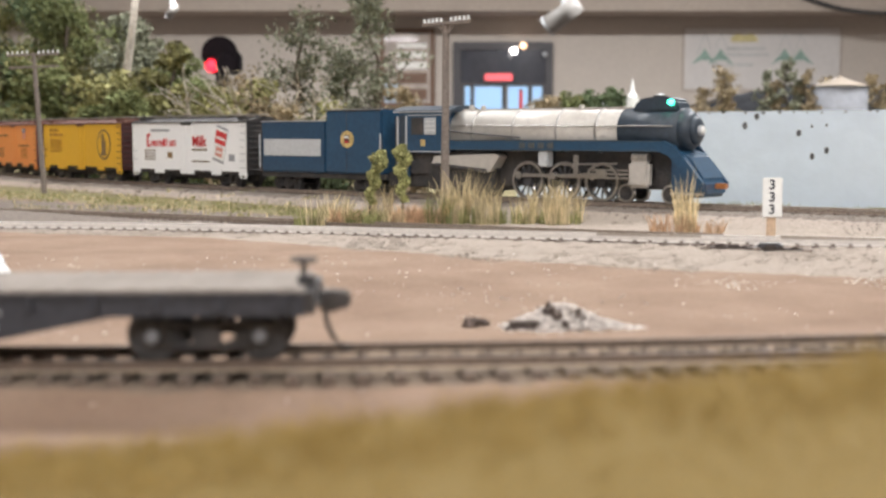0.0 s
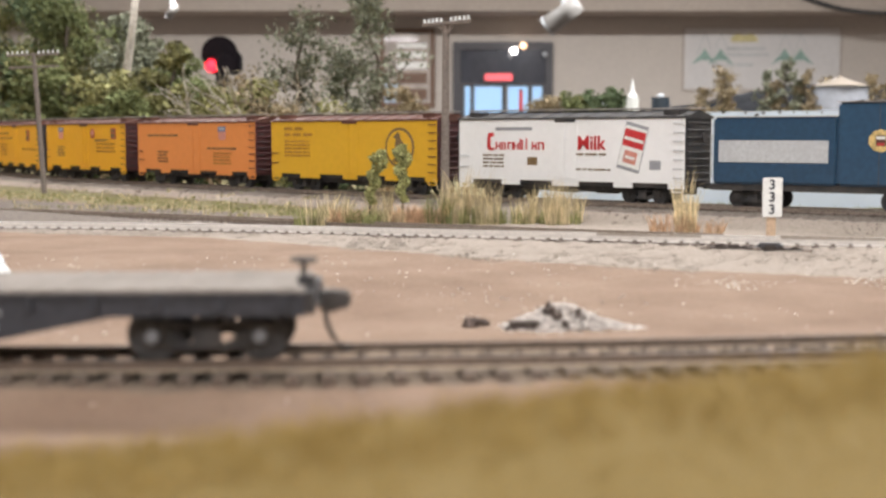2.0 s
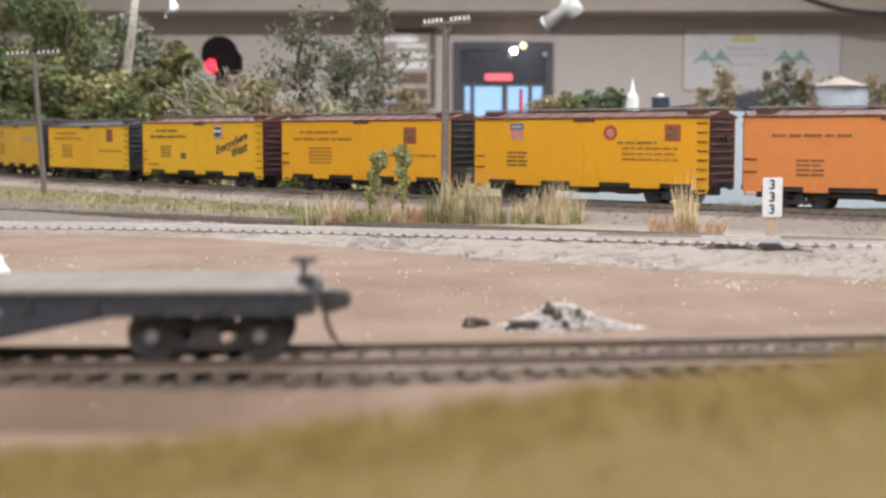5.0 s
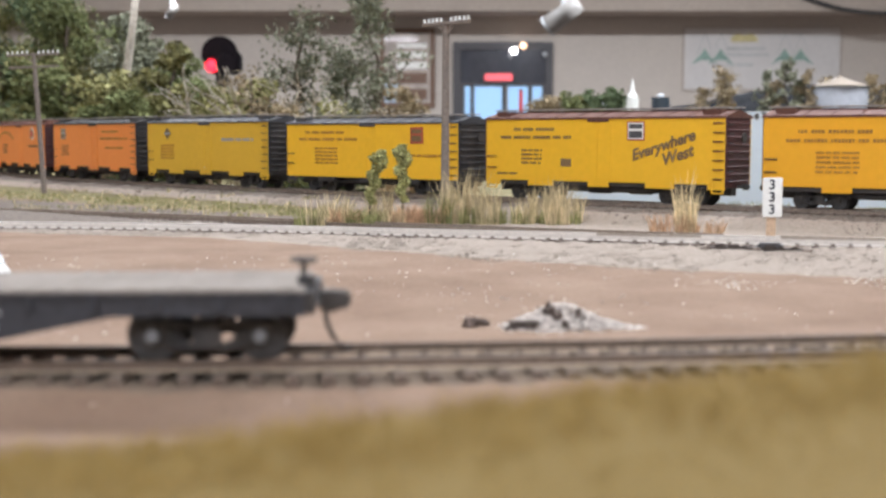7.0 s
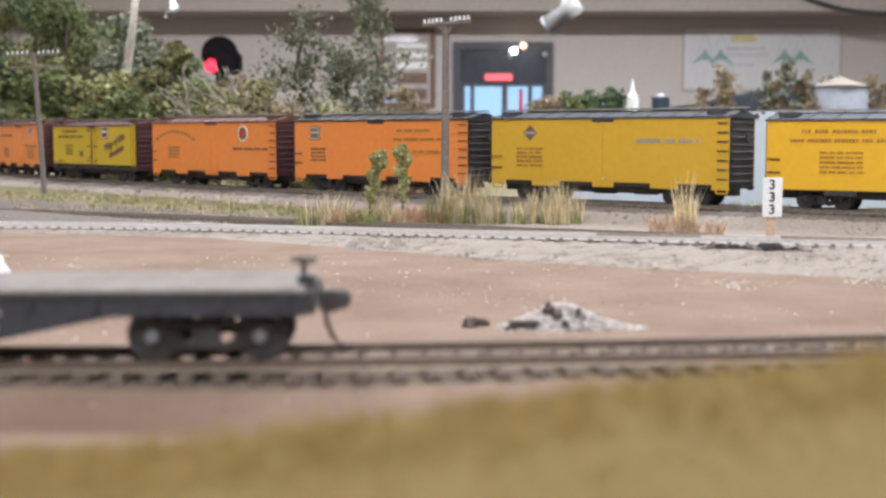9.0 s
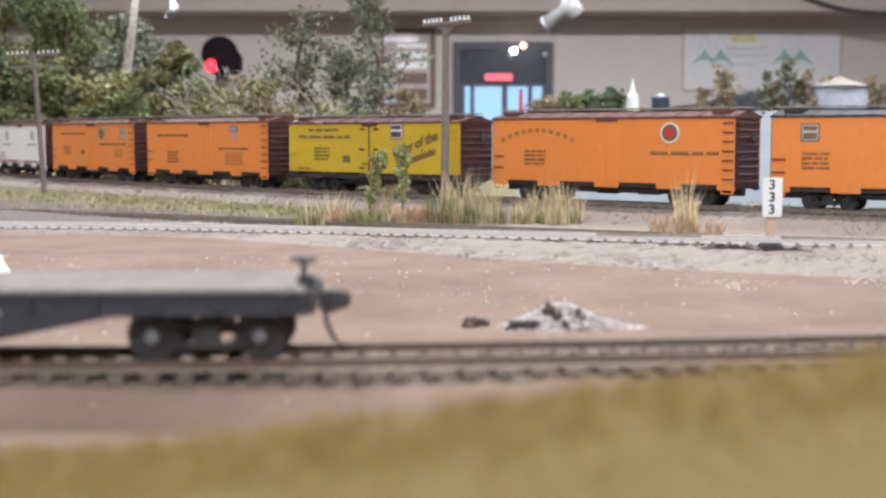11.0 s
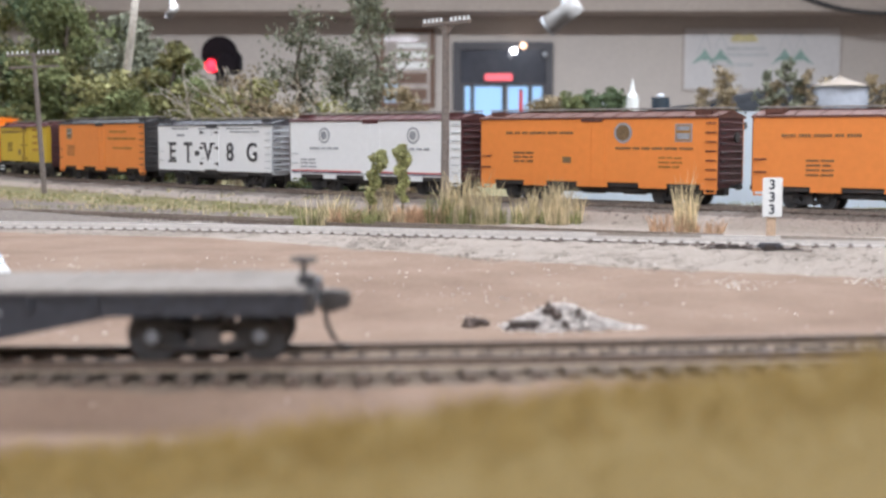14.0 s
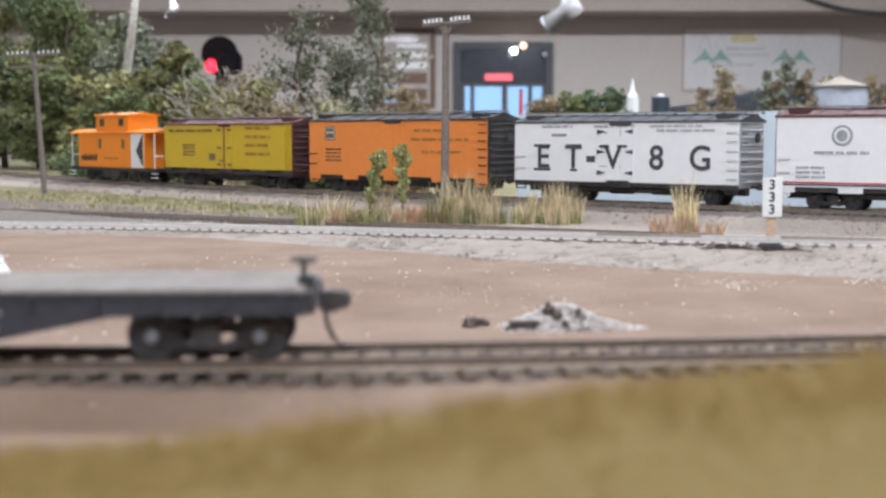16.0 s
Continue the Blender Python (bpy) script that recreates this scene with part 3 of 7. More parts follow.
        part("end_rung", box(half + 0.0009, half + 0.0016, -0.0140, -0.0085, z - 0.0003, z + 0.0003), M_BLACK if end is not M_LTGREY else M_DKGREY, car)
    part("brake_wheel", tube((half + 0.0012, 0.004, 0.036), (half + 0.0018, 0.004, 0.036), 0.0028, seg=14), M_BLACK, car)
    # gear below the floor
    part("brake_cylinder", tube((-0.012, -0.004, 0.0068), (0.002, -0.004, 0.0068), 0.0024, seg=12), M_BLACK, car)
    part("air_tank", tube((0.010, 0.004, 0.0066), (0.024, 0.004, 0.0066), 0.0026, seg=12), M_BLACK, car)
    part("centre_sill", box(-half + 0.002, half - 0.002, -0.0030, 0.0030, 0.0050, 0.0090, 0.0003), M_BLACK, car)
    part("queen_post", box(-0.036, 0.036, -0.0118, -0.0108, 0.0062, 0.0074, 0.0002), M_BLACK, car)
    for x in (-half + 0.028, half - 0.028):
        add_truck(car, x, off)
    add_coupler(car, half, 1)
    add_coupler(car, -half, -1)
    spec["art"](car, L)
    RIDES.append((car, off, L / 2 - 0.028))
    return car


RIDES = []
STRETCH = 1.10


def lengthen(car):
    """Draw a vehicle out along its length; what turns keeps its round shape."""
    turning = {o.name: i for i, (o, *_) in enumerate(SPINNING)}
    for ob in car.children:
        if ob.name in turning or ob.name.startswith("truck"):
            m = ob.matrix_basis.copy()
            m[0][3] *= STRETCH
            ob.matrix_basis = m
            if ob.name in turning:
                o, x, z, r = SPINNING[turning[ob.name]]
                SPINNING[turning[ob.name]] = (o, x * STRETCH, z, r)
        else:
            for piece in (ob, *ob.children):
                piece.data.transform(Matrix.Diagonal((STRETCH, 1, 1, 1)))




M_FADERED = mat("faded_red", (0.42, 0.09, 0.05), 0.55, 0, 0.15, 500)
M_FADEBLUE = mat("faded_blue", (0.16, 0.19, 0.30), 0.55, 0, 0.15, 500)
M_FADEPINK = mat("faded_pink", (0.62, 0.27, 0.22), 0.55, 0, 0.15, 500)


def shield(car, L, u, z, ink=M_FADEPINK):
    x = (-0.5 + u) * L
    bm = prism(((x - 0.0040, z + 0.0050), (x + 0.0040, z + 0.0050), (x + 0.0044, z + 0.0034), (x + 0.0042, z - 0.0036), (x + 0.0030, z - 0.0048), (x - 0.0030, z - 0.0048), (x - 0.0042, z - 0.0036), (x - 0.0044, z + 0.0034)), FACE - 0.0003, FACE)
    part("emblem", bm, ink, car)
    bar(car, L, u - 0.030, u + 0.030, z + 0.0012, z + 0.0050, M_FADEBLUE, y=FACE - 0.0002, name="emblem_band")
    bar(car, L, u - 0.022, u + 0.022, z + 0.0026, z + 0.0036, M_LTGREY, y=FACE - 0.0004, name="emblem_band")


def square(car, L, u, z, h=0.0052, rim=M_FADERED, core=M_INK, mid=M_FADERED):
    w = h / L * 1.05
    bar(car, L, u - w, u + w, z - h, z + h, rim, name="emblem")
    bar(car, L, u - w * 0.86, u + w * 0.86, z - h * 0.86, z + h * 0.86, mid, y=FACE - 0.00015, name="emblem_band")
    bar(car, L, u - w * 0.74, u + w * 0.74, z - h * 0.72, z - h * 0.02, core, y=FACE - 0.0003, name="emblem_band")
    bar(car, L, u - w * 0.74, u + w * 0.74, z + h * 0.25, z + h * 0.72, core, y=FACE - 0.0003, name="emblem_band")


def small_print(car, L, u, seed, ink=M_INKSOFT, rows=4, z=0.026, w=0.09):
    for k in range(rows):
        scrawl(car, L, u - w / 2, u + w / 2, z - k * 0.0024, 0.0011, ink, seed + k)


def art_milk(car, L):
    # tall initial and a run of script strokes in red, as plain shapes
    x = -0.36 * L
    bm = prism(((x, 0.0300), (x + 0.0016, 0.0282), (x + 0.0048, 0.0284), (x + 0.0052, 0.0300), (x + 0.0024, 0.0298), (x + 0.0022, 0.0360), (x + 0.0050, 0.0368), (x + 0.0044, 0.0388), (x + 0.0010, 0.0384), (x, 0.0360)), FACE - 0.0004, FACE)
    part("lettering", bm, M_RED, car)
    for k, (w, tall) in enumerate(((0.0040, 0.0046), (0.0032, 0.0044), (0.0044, 0.0046), (0.0040, 0.0046), (0.0026, 0.0062), (0.0016, 0.0066), (0.0036, 0.0046), (0.0044, 0.0046))):
        xk = x + 0.0062 + 0.0043 * k
        bm = box(xk, xk + 0.0009, FACE - 0.0004, FACE, 0.0288, 0.0288 + tall)
        if w > 0.002:
            box(xk + w - 0.0012, xk + w - 0.0003, FACE - 0.0004, FACE, 0.0288, 0.0288 + tall * 0.9, 0, bm)
            zc = 0.0288 + tall * (0.86 if k % 3 else 0.45)
            box(xk, xk + w - 0.0006, FACE - 0.00045, FACE, zc - 0.0004, zc + 0.0004, 0, bm)
        part("lettering", bm, M_RED, car)
    bar(car, L, 0.18, 0.35, 0.0400, 0.0418, M_INKGREY)
    words("Milk", 0.0108, M_RED, car, pose(0.115 * L, FACE - 0.0005, 0.0325, 90), bold=0.00018)
    scrawl(car, L, 0.55, 0.68, 0.0265, 0.0012, M_INK, 3)
    scrawl(car, L, 0.55, 0.70, 0.0180, 0.0010, M_INK, 4)
    for k in range(4):
        scrawl(car, L, 0.12, 0.22, 0.0255 - 0.0022 * k, 0.0010, M_INK, 5 + k)
    bar(car, L, 0.33, 0.375, 0.0200, 0.0245, M_INK)
    # a tilted can
    can = part("emblem", box(-0.0072, 0.0072, FACE - 0.0002, FACE + 0.0001, -0.0130, 0.0130, 0.0001), M_INKGREY, car, "painted milk can")
    can.matrix_basis = Matrix.Translation((0.290 * L, 0, 0.0305)) @ Matrix.Rotation(radians(14), 4, "Y")
    for a, b, w, mt in ((-0.0112, 0.0112, 0.0068, M_WHITE), (0.0000, 0.0094, 0.0066, M_RED), (-0.0090, -0.0022, 0.0040, M_FADEPINK), (0.0034, 0.0052, 0.0060, M_WHITE), (-0.0066, -0.0050, 0.0030, M_WHITE)):
        part("band", box(-w, w, FACE - (0.0004 if b > 0.011 else 0.0005 if mt is not M_WHITE else 0.0006), FACE, a, b), mt, can)
    bar(car, L, 0.86, 0.905, 0.0185, 0.0235, M_INKGREY)


def art_goat(car, L):
    disc(car, L, 0.795, 0.0295, 0.0125, M_INK)
    disc(car, L, 0.795, 0.0295, 0.0108, SIDES["gold"], "emblem_band", 0.0005)
    x = 0.295 * L
    bm = prism(((x - 0.0062, 0.0206), (x + 0.0064, 0.0206), (x + 0.0040, 0.0232), (x + 0.0048, 0.0290), (x + 0.0036, 0.0325), (x + 0.0010, 0.0350), (x + 0.0006, 0.0382), (x - 0.0014, 0.0392), (x - 0.0046, 0.0366), (x - 0.0042, 0.0350), (x - 0.0026, 0.0352), (x - 0.0036, 0.0310), (x - 0.0026, 0.0262), (x - 0.0034, 0.0232)), FACE - 0.0008, FACE)
    part("emblem_band", bm, M_INK, car)
    scrawl(car, L, 0.09, 0.20, 0.0415, 0.0022, M_INKSOFT, 1)
    scrawl(car, L, 0.09, 0.27, 0.0375, 0.0022, M_INKSOFT, 2)
    small_print(car, L, 0.17, 3, rows=5, z=0.033, w=0.16)


def art_shield(car, L):
    shield(car, L, 0.74, 0.0385)
    scrawl(car, L, 0.10, 0.36, 0.0370, 0.0016, M_INK, 7)
    scrawl(car, L, 0.62, 0.86, 0.0275, 0.0014, M_INK, 8)
    small_print(car, L, 0.23, 9, M_INK, 4, 0.0245)
    small_print(car, L, 0.74, 14, M_INKSOFT, 4, 0.0240, 0.14)


def art_three(car, L):
    shield(car, L, 0.20, 0.0390)
    disc(car, L, 0.61, 0.0385, 0.0042, M_FADERED)
    disc(car, L, 0.61, 0.0385, 0.0024, M_FADEPINK, "emblem_band", 0.0005)
    square(car, L, 0.86, 0.0385, 0.0045)
    scrawl(car, L, 0.64, 0.80, 0.0330, 0.0014, M_INK, 2)
    for k in range(3):
        scrawl(car, L, 0.66, 0.88, 0.0300 - 0.003 * k, 0.0012, M_INKSOFT, 4 + k)
    small_print(car, L, 0.20, 9, M_INK, 4, 0.027)


def art_square(car, L):
    square(car, L, 0.78, 0.0370)
    scrawl(car, L, 0.12, 0.36, 0.0390, 0.0018, M_INKSOFT, 2)
    scrawl(car, L, 0.08, 0.44, 0.0345, 0.0018, M_INKSOFT, 3)
    small_print(car, L, 0.25, 4, M_INKSOFT, 5, 0.0285, 0.14)
    scrawl(car, L, 0.66, 0.92, 0.0245, 0.0014, M_INKSOFT, 8)


def art_script(car, L, said=("Everywhere", "West")):
    square(car, L, 0.655, 0.0395, 0.0052, M_FADERED, M_DKGREY, M_WHITE)
    scrawl(car, L, 0.13, 0.32, 0.0405, 0.0018, M_INK, 2)
    scrawl(car, L, 0.07, 0.38, 0.0360, 0.0018, M_INK, 3)
    small_print(car, L, 0.21, 4, M_INK, 4, 0.0285)
    bar(car, L, 0.34, 0.385, 0.0195, 0.0240, M_INK)
    # two slanting lines of bold script
    one, two = said
    words(one, 0.0082, M_INK, car, pose(0.262 * L, FACE - 0.0005, 0.0315, 90, -17, 0), shear=0.3, bold=0.00025)
    if two:
        words(two, 0.0086, M_INK, car, pose(0.318 * L, FACE - 0.0005, 0.0262, 90, -17, 0), shear=0.3, bold=0.00025)
    else:
        script(car, L, 0.70, 0.0185, 8, 0.0046, 0.28, M_INK, 6)
    small_print(car, L, 0.10, 30, M_INK, 1, 0.0150)


def art_way(car, L):
    art_script(car, L, ("Way of the", ""))


def art_diamond(car, L):
    x = (-0.5 + 0.18) * L
    bm = prism(((x - 0.0048, 0.0385), (x, 0.0430), (x + 0.0048, 0.0385), (x, 0.0340)), FACE - 0.0003, FACE)
    part("emblem", bm, M_INK, car)
    bar(car, L, 0.155, 0.205, 0.0377, 0.0393, M_INKGREY, y=FACE - 0.0003)
    small_print(car, L, 0.18, 4, M_INKSOFT, 5, 0.0295, 0.12)
    scrawl(car, L, 0.64, 0.88, 0.0340, 0.0022, M_INKGREY, 5)
    bar(car, L, 0.45, 0.54, 0.0125, 0.0140, M_LTGREY)


def art_cross(car, L):
    square(car, L, 0.13, 0.0385, 0.0045, M_INK, M_INK, M_LTGREY)
    scrawl(car, L, 0.62, 0.80, 0.0400, 0.0018, M_INKSOFT, 2)
    scrawl(car, L, 0.60, 0.90, 0.0345, 0.0018, M_INKSOFT, 3)
    scrawl(car, L, 0.66, 0.86, 0.0270, 0.0016, M_INKSOFT, 4)
    small_print(car, L, 0.15, 6, M_INK, 4, 0.0280)


def art_arc(car, L):
    disc(car, L, 0.755, 0.0385, 0.0056, M_WHITE)
    disc(car, L, 0.755, 0.0385, 0.0046, M_INK, "emblem_band", 0.0005)
    disc(car, L, 0.755, 0.0385, 0.0026, M_RED, "emblem_band", 0.0007)
    for k in range(11):
        a = -1 + 2 * k / 10
        u = 0.20 + 0.155 * a
        z = 0.0400 - 0.0055 * a * a
        bar(car, L, u - 0.010, u + 0.010, z - 0.0012, z + 0.0012, M_INKSOFT, -a * 24)
    small_print(car, L, 0.19, 4, M_INK, 4, 0.0280)
    scrawl(car, L, 0.68, 0.95, 0.0275, 0.0018, M_INK, 9)


def art_two(car, L):
    disc(car, L, 0.63, 0.0385, 0.0056, M_INKGREY)
    disc(car, L, 0.63, 0.0385, 0.0043, M_INK, "emblem_band", 0.0005)
    square(car, L, 0.87, 0.0385, 0.0048, M_INKGREY, M_INKGREY, M_INKSOFT)
    scrawl(car, L, 0.12, 0.42, 0.0385, 0.0014, M_INK, 4)
    scrawl(car, L, 0.60, 0.92, 0.0300, 0.0014, M_INK, 5)
    small_print(car, L, 0.20, 6, M_INK, 3, 0.0270)
    small_print(car, L, 0.82, 8, M_INKSOFT, 3, 0.0250)
    bar(car, L, 0.375, 0.41, 0.0215, 0.0250, M_INK)


def art_pair(car, L):
    for u in (0.22, 0.745):
        disc(car, L, u, 0.0370, 0.0052, M_INKGREY)
        disc(car, L, u, 0.0370, 0.0040, M_WHITE, "emblem_band", 0.0005)
        disc(car, L, u, 0.0370, 0.0028, M_INKGREY, "emblem_band", 0.0007)
        scrawl(car, L, u - 0.09, u + 0.09, 0.0285, 0.0014, M_INKGREY, 5)
    bar(car, L, 0.01, 0.93, 0.0131, 0.0139, M_RED, name="stripe")
    bar(car, L, 0.01, 0.93, 0.0120, 0.0128, M_BLUE, name="stripe")
    small_print(car, L, 0.12, 9, M_INKGREY, 3, 0.021, 0.10)


def art_letters(car, L):
    for ch, u in (("E", 0.14), ("T", 0.285), ("-", 0.385), ("V", 0.468), ("8", 0.66), ("G", 0.845)):
        if ch == "-":
            bar(car, L, 0.345, 0.385, 0.0222, 0.0256, M_DKGREY)
            continue
        words(ch, 0.0182, M_DKGREY, car, pose((-0.5 + u) * L, FACE - 0.0005, 0.0245, 90), bold=0.00025)
        # slab serifs
        if ch in "ETV":
            for dz in ((0.0068, -0.0068) if ch != "V" else (0.0068,)):
                w = 0.034
                if ch == "V":
                    bar(car, L, u - 0.062, u - 0.018, 0.0304, 0.0318, M_DKGREY, proud=0.0006)
                    bar(car, L, u + 0.018, u + 0.062, 0.0304, 0.0318, M_DKGREY, proud=0.0006)
                else:
                    foot = w * 0.45 if ch == "T" and dz < 0 else w
                    bar(car, L, u - foot - (0.012 if ch == "E" else 0), u + foot, 0.0245 + dz - 0.0007, 0.0245 + dz + 0.0007, M_DKGREY)
    for u, w in ((0.21, 0.15), (0.47, 0.18), (0.74, 0.22)):
        scrawl(car, L, u - w / 2, u + w / 2, 0.0420, 0.0011, M_INKGREY, int(u * 50))
    scrawl(car, L, 0.66, 0.90, 0.0396, 0.0011, M_INKGREY, 3)
    bar(car, L, 0.18, 0.25, 0.0365, 0.0380, M_INKGREY)
    # pointed hinge straps of the doors, and a small winged mark above the letter
    for z in (0.0392, 0.0280, 0.0165):
        for u, sg in ((0.415, 1), (0.535, -1)):
            xk = (u - 0.5) * L
            part("hinge", prism(((xk - sg * 0.0028, z + 0.0012), (xk + sg * 0.0024, z), (xk - sg * 0.0028, z - 0.0012)), FACE - 0.0007, FACE), M_DKGREY, car)
    for k, w in enumerate((0.020, 0.032, 0.044, 0.030)):
        bar(car, L, 0.475 - w, 0.475 + w, 0.0352 + 0.0014 * k, 0.0359 + 0.0014 * k, M_INKGREY)
    for z in (0.0415, 0.0200):
        bar(car, L, 0.405, 0.545, z - 0.0002, z + 0.0002, M_INKGREY)
    bar(car, L, 0.44, 0.54, 0.0108, 0.0122, M_BLACK, proud=0.0006, name="sill_step")


def art_plain(car, L):
    for k in range(4):
        scrawl(car, L, 0.66, 0.84, 0.0420 - 0.006 * k, 0.0020, M_INKSOFT, 7 + k)
    scrawl(car, L, 0.04, 0.40, 0.0405, 0.0018, M_INK, 3)
    small_print(car, L, 0.21, 4, M_INK, 4, 0.0300, 0.10)
    bar(car, L, 0.375, 0.425, 0.0190, 0.0240, M_INK)


FRONT = ", in the moving train"
CARS = [
    (0.1831, 0.1517, "white", M_BLACK, M_BLACK, art_milk, "white milk refrigerator car with red lettering and painted can", {"rungs": M_LTGREY}),
    (0.3525, 0.1537, "gold", M_BROWN, M_MAROON, art_goat, "golden yellow refrigerator car with a dark round emblem", {}),
    (0.5228, 0.1532, "salmon", M_BROWN, M_MAROON, art_shield, "faded salmon-orange refrigerator car with a shield emblem", {}),
    (0.6944, 0.1535, "amber", M_BROWN, M_MAROON, art_three, "amber yellow refrigerator car with three small emblems", {}),
    (0.8658, 0.1534, "amber", M_BROWN, M_BLACK, art_square, "amber yellow refrigerator car with a square red emblem", {}),
    (1.0392, 0.1539, "yellow", M_BROWN, M_MAROON, art_script, "bright yellow refrigerator car with slanting dark script", {}),
    (1.2138, 0.1538, "yellow", M_DKGREY, M_BLACK, art_square, "bright yellow refrigerator car with dark roof and ends", {"eave": 0.0443, "sill": 0.0098, "tabs": M_BLACK}),
    (1.3861, 0.1523, "dull", M_DKGREY, M_BLACK, art_diamond, "dull yellow refrigerator car with a grey diamond emblem", {}),
    (1.5562, 0.1531, "orange", M_BLACK, M_BLACK, art_cross, "orange refrigerator car with a black square emblem", {}),
    (1.7285, 0.1539, "orange", M_BROWN, M_MAROON, art_arc, "orange refrigerator car with arched lettering and round emblem", {}),
    (1.9066, 0.1536, "olive", M_MAROON, M_MAROON, art_way, "olive yellow refrigerator car with hinged doors and script", {"doors": 1, "tabs": M_BLACK, "rungs": SIDES["olive"], "sill": 0.0130, "eave": 0.0446}),
    (2.0814, 0.1530, "orange", M_BROWN, M_MAROON, art_shield, "bright orange refrigerator car with a shield emblem", {}),
    (2.2531, 0.1537, "orange", M_BROWN, M_MAROON, art_two, "orange refrigerator car with a round and a square emblem", {}),
    (2.4210, 0.1526, "white", M_MAROON, M_MAROON, art_pair, "white refrigerator car with grey roundels and red stripe", {"rungs": M_LTGREY}),
    (2.5866, 0.1405, "white", M_DKGREY, M_LTGREY, art_letters, "white refrigerator car with large dark slab letters", {"tabs": M_BLACK, "eave": 0.0440}),
    (2.7530, 0.1535, "orange", M_BLACK, M_BLACK, art_cross, "plain orange refrigerator car with black roof and ends", {}),
    (2.9233, 0.1532, "olive", M_MAROON, M_MAROON, art_plain, "olive yellow refrigerator car with dark-hinged double doors", {"doors": 1, "tabs": M_BLACK, "rungs": SIDES["olive"], "sill": 0.0130, "eave": 0.0446}),
]


def build_train():
    for off, L, side, roof, end, art, label, extra in CARS:
        reefer(dict(off=-off, L=L, side=side, roof=roof, end=end, art=art, label=label, **extra))
    caboose()
    tender()
    locomotive()


def caboose():
    car = thing("caboose", "bright orange caboose with cupola and white-black end panel", "caboose")
    o = SIDES["caboose"]
    h = 0.0520
    part("body", box(-h, h, -0.0150, 0.0150, 0.0112, 0.0392, 0.0003), o, car)
    prof = ((-0.0160, 0.0388), (-0.0160, 0.0396), (-0.008, 0.0416), (0, 0.0424), (0.008, 0.0416), (0.0160, 0.0396), (0.0160, 0.0388))
    part("roof", along(prof, -h - 0.014, h + 0.014), o, car)
    part("roof_walk", box(-h - 0.012, h + 0.012, -0.003, 0.003, 0.0424, 0.0430, 0.0001), M_LTGREY, car)
    cup = part("cupola", box(-0.0250, 0.0250, -0.0135, 0.0135, 0.0400, 0.0530, 0.0004), o, car)
    part("cupola_roof", along(((-0.0146, 0.0528), (-0.0146, 0.0536), (0, 0.0556), (0.0146, 0.0536), (0.0146, 0.0528)), -0.0265, 0.0265), o, cup)
    for x in (-0.015, 0.015):
        part("cupola_window", box(x - 0.0035, x + 0.0035, -0.0139, -0.0134, 0.0445, 0.0505, 0.0002), M_BLACK, cup)
    part("smoke_stack", tube((0.004, -0.012, 0.040), (0.004, -0.012, 0.0575), 0.0010, seg=10), M_BLACK, car)
    for x in (-0.016, 0.020):
        part("window", box(x - 0.0022, x + 0.0022, -0.0154, -0.0149, 0.0265, 0.0345, 0.0002), M_INK, car)
    part("panel", box(0.032, 0.0505, -0.0153, -0.0149, 0.0116, 0.0384, 0.0001), M_WHITE, car, "white panel with a black wedge")
    part("wedge", prism(((0.050, 0.0380), (0.050, 0.0125), (0.040, 0.0250)), -0.0156, -0.0150), M_BLACK, car)
    for k in range(6):
        x = -0.047 + k * 0.0045
        part("lettering", box(x, x + 0.0032, -0.0153, -0.0149, 0.0165, 0.0205 + 0.0012 * (k % 2)), M_BLACK, car)
    part("lettering", box(-0.010, 0.012, -0.0153, -0.0149, 0.0180, 0.0192), M_INKSOFT, car)
    part("underframe", box(-h - 0.012, h + 0.012, -0.0148, 0.0148, 0.0085, 0.0113, 0.0003), M_BLACK, car)
    part("battery_box", box(-0.014, 0.012, -0.0140, -0.006, 0.0028, 0.0088, 0.0004), M_BLACK, car)
    for sg in (-1, 1):
        x = sg * (h + 0.0125)
        for y in (-0.0140, 0.0140):
            part("end_post", tube((x, y, 0.011), (x, y, 0.0390), 0.0005, seg=6), M_WHITE, car)
            part("step", box(min(x - 0.003, x + 0.003), max(x - 0.003, x + 0.003), y - 0.0015, y + 0.0015, 0.0040, 0.0046), M_WHITE, car)
            part("step", box(min(x - 0.003, x + 0.003), max(x - 0.003, x + 0.003), y - 0.0015, y + 0.0015, 0.0070, 0.0076), M_WHITE, car)
        part("end_rail", tube((x, -0.0140, 0.0210), (x, 0.0140, 0.0210), 0.0005, seg=6), M_WHITE, car)
        add_coupler(car, x, sg)
    for x in (-0.036, 0.036):
        add_truck(car, x, 0)
    lengthen(car)
    RIDES.append((car, -3.0868, 0.036 * STRETCH))


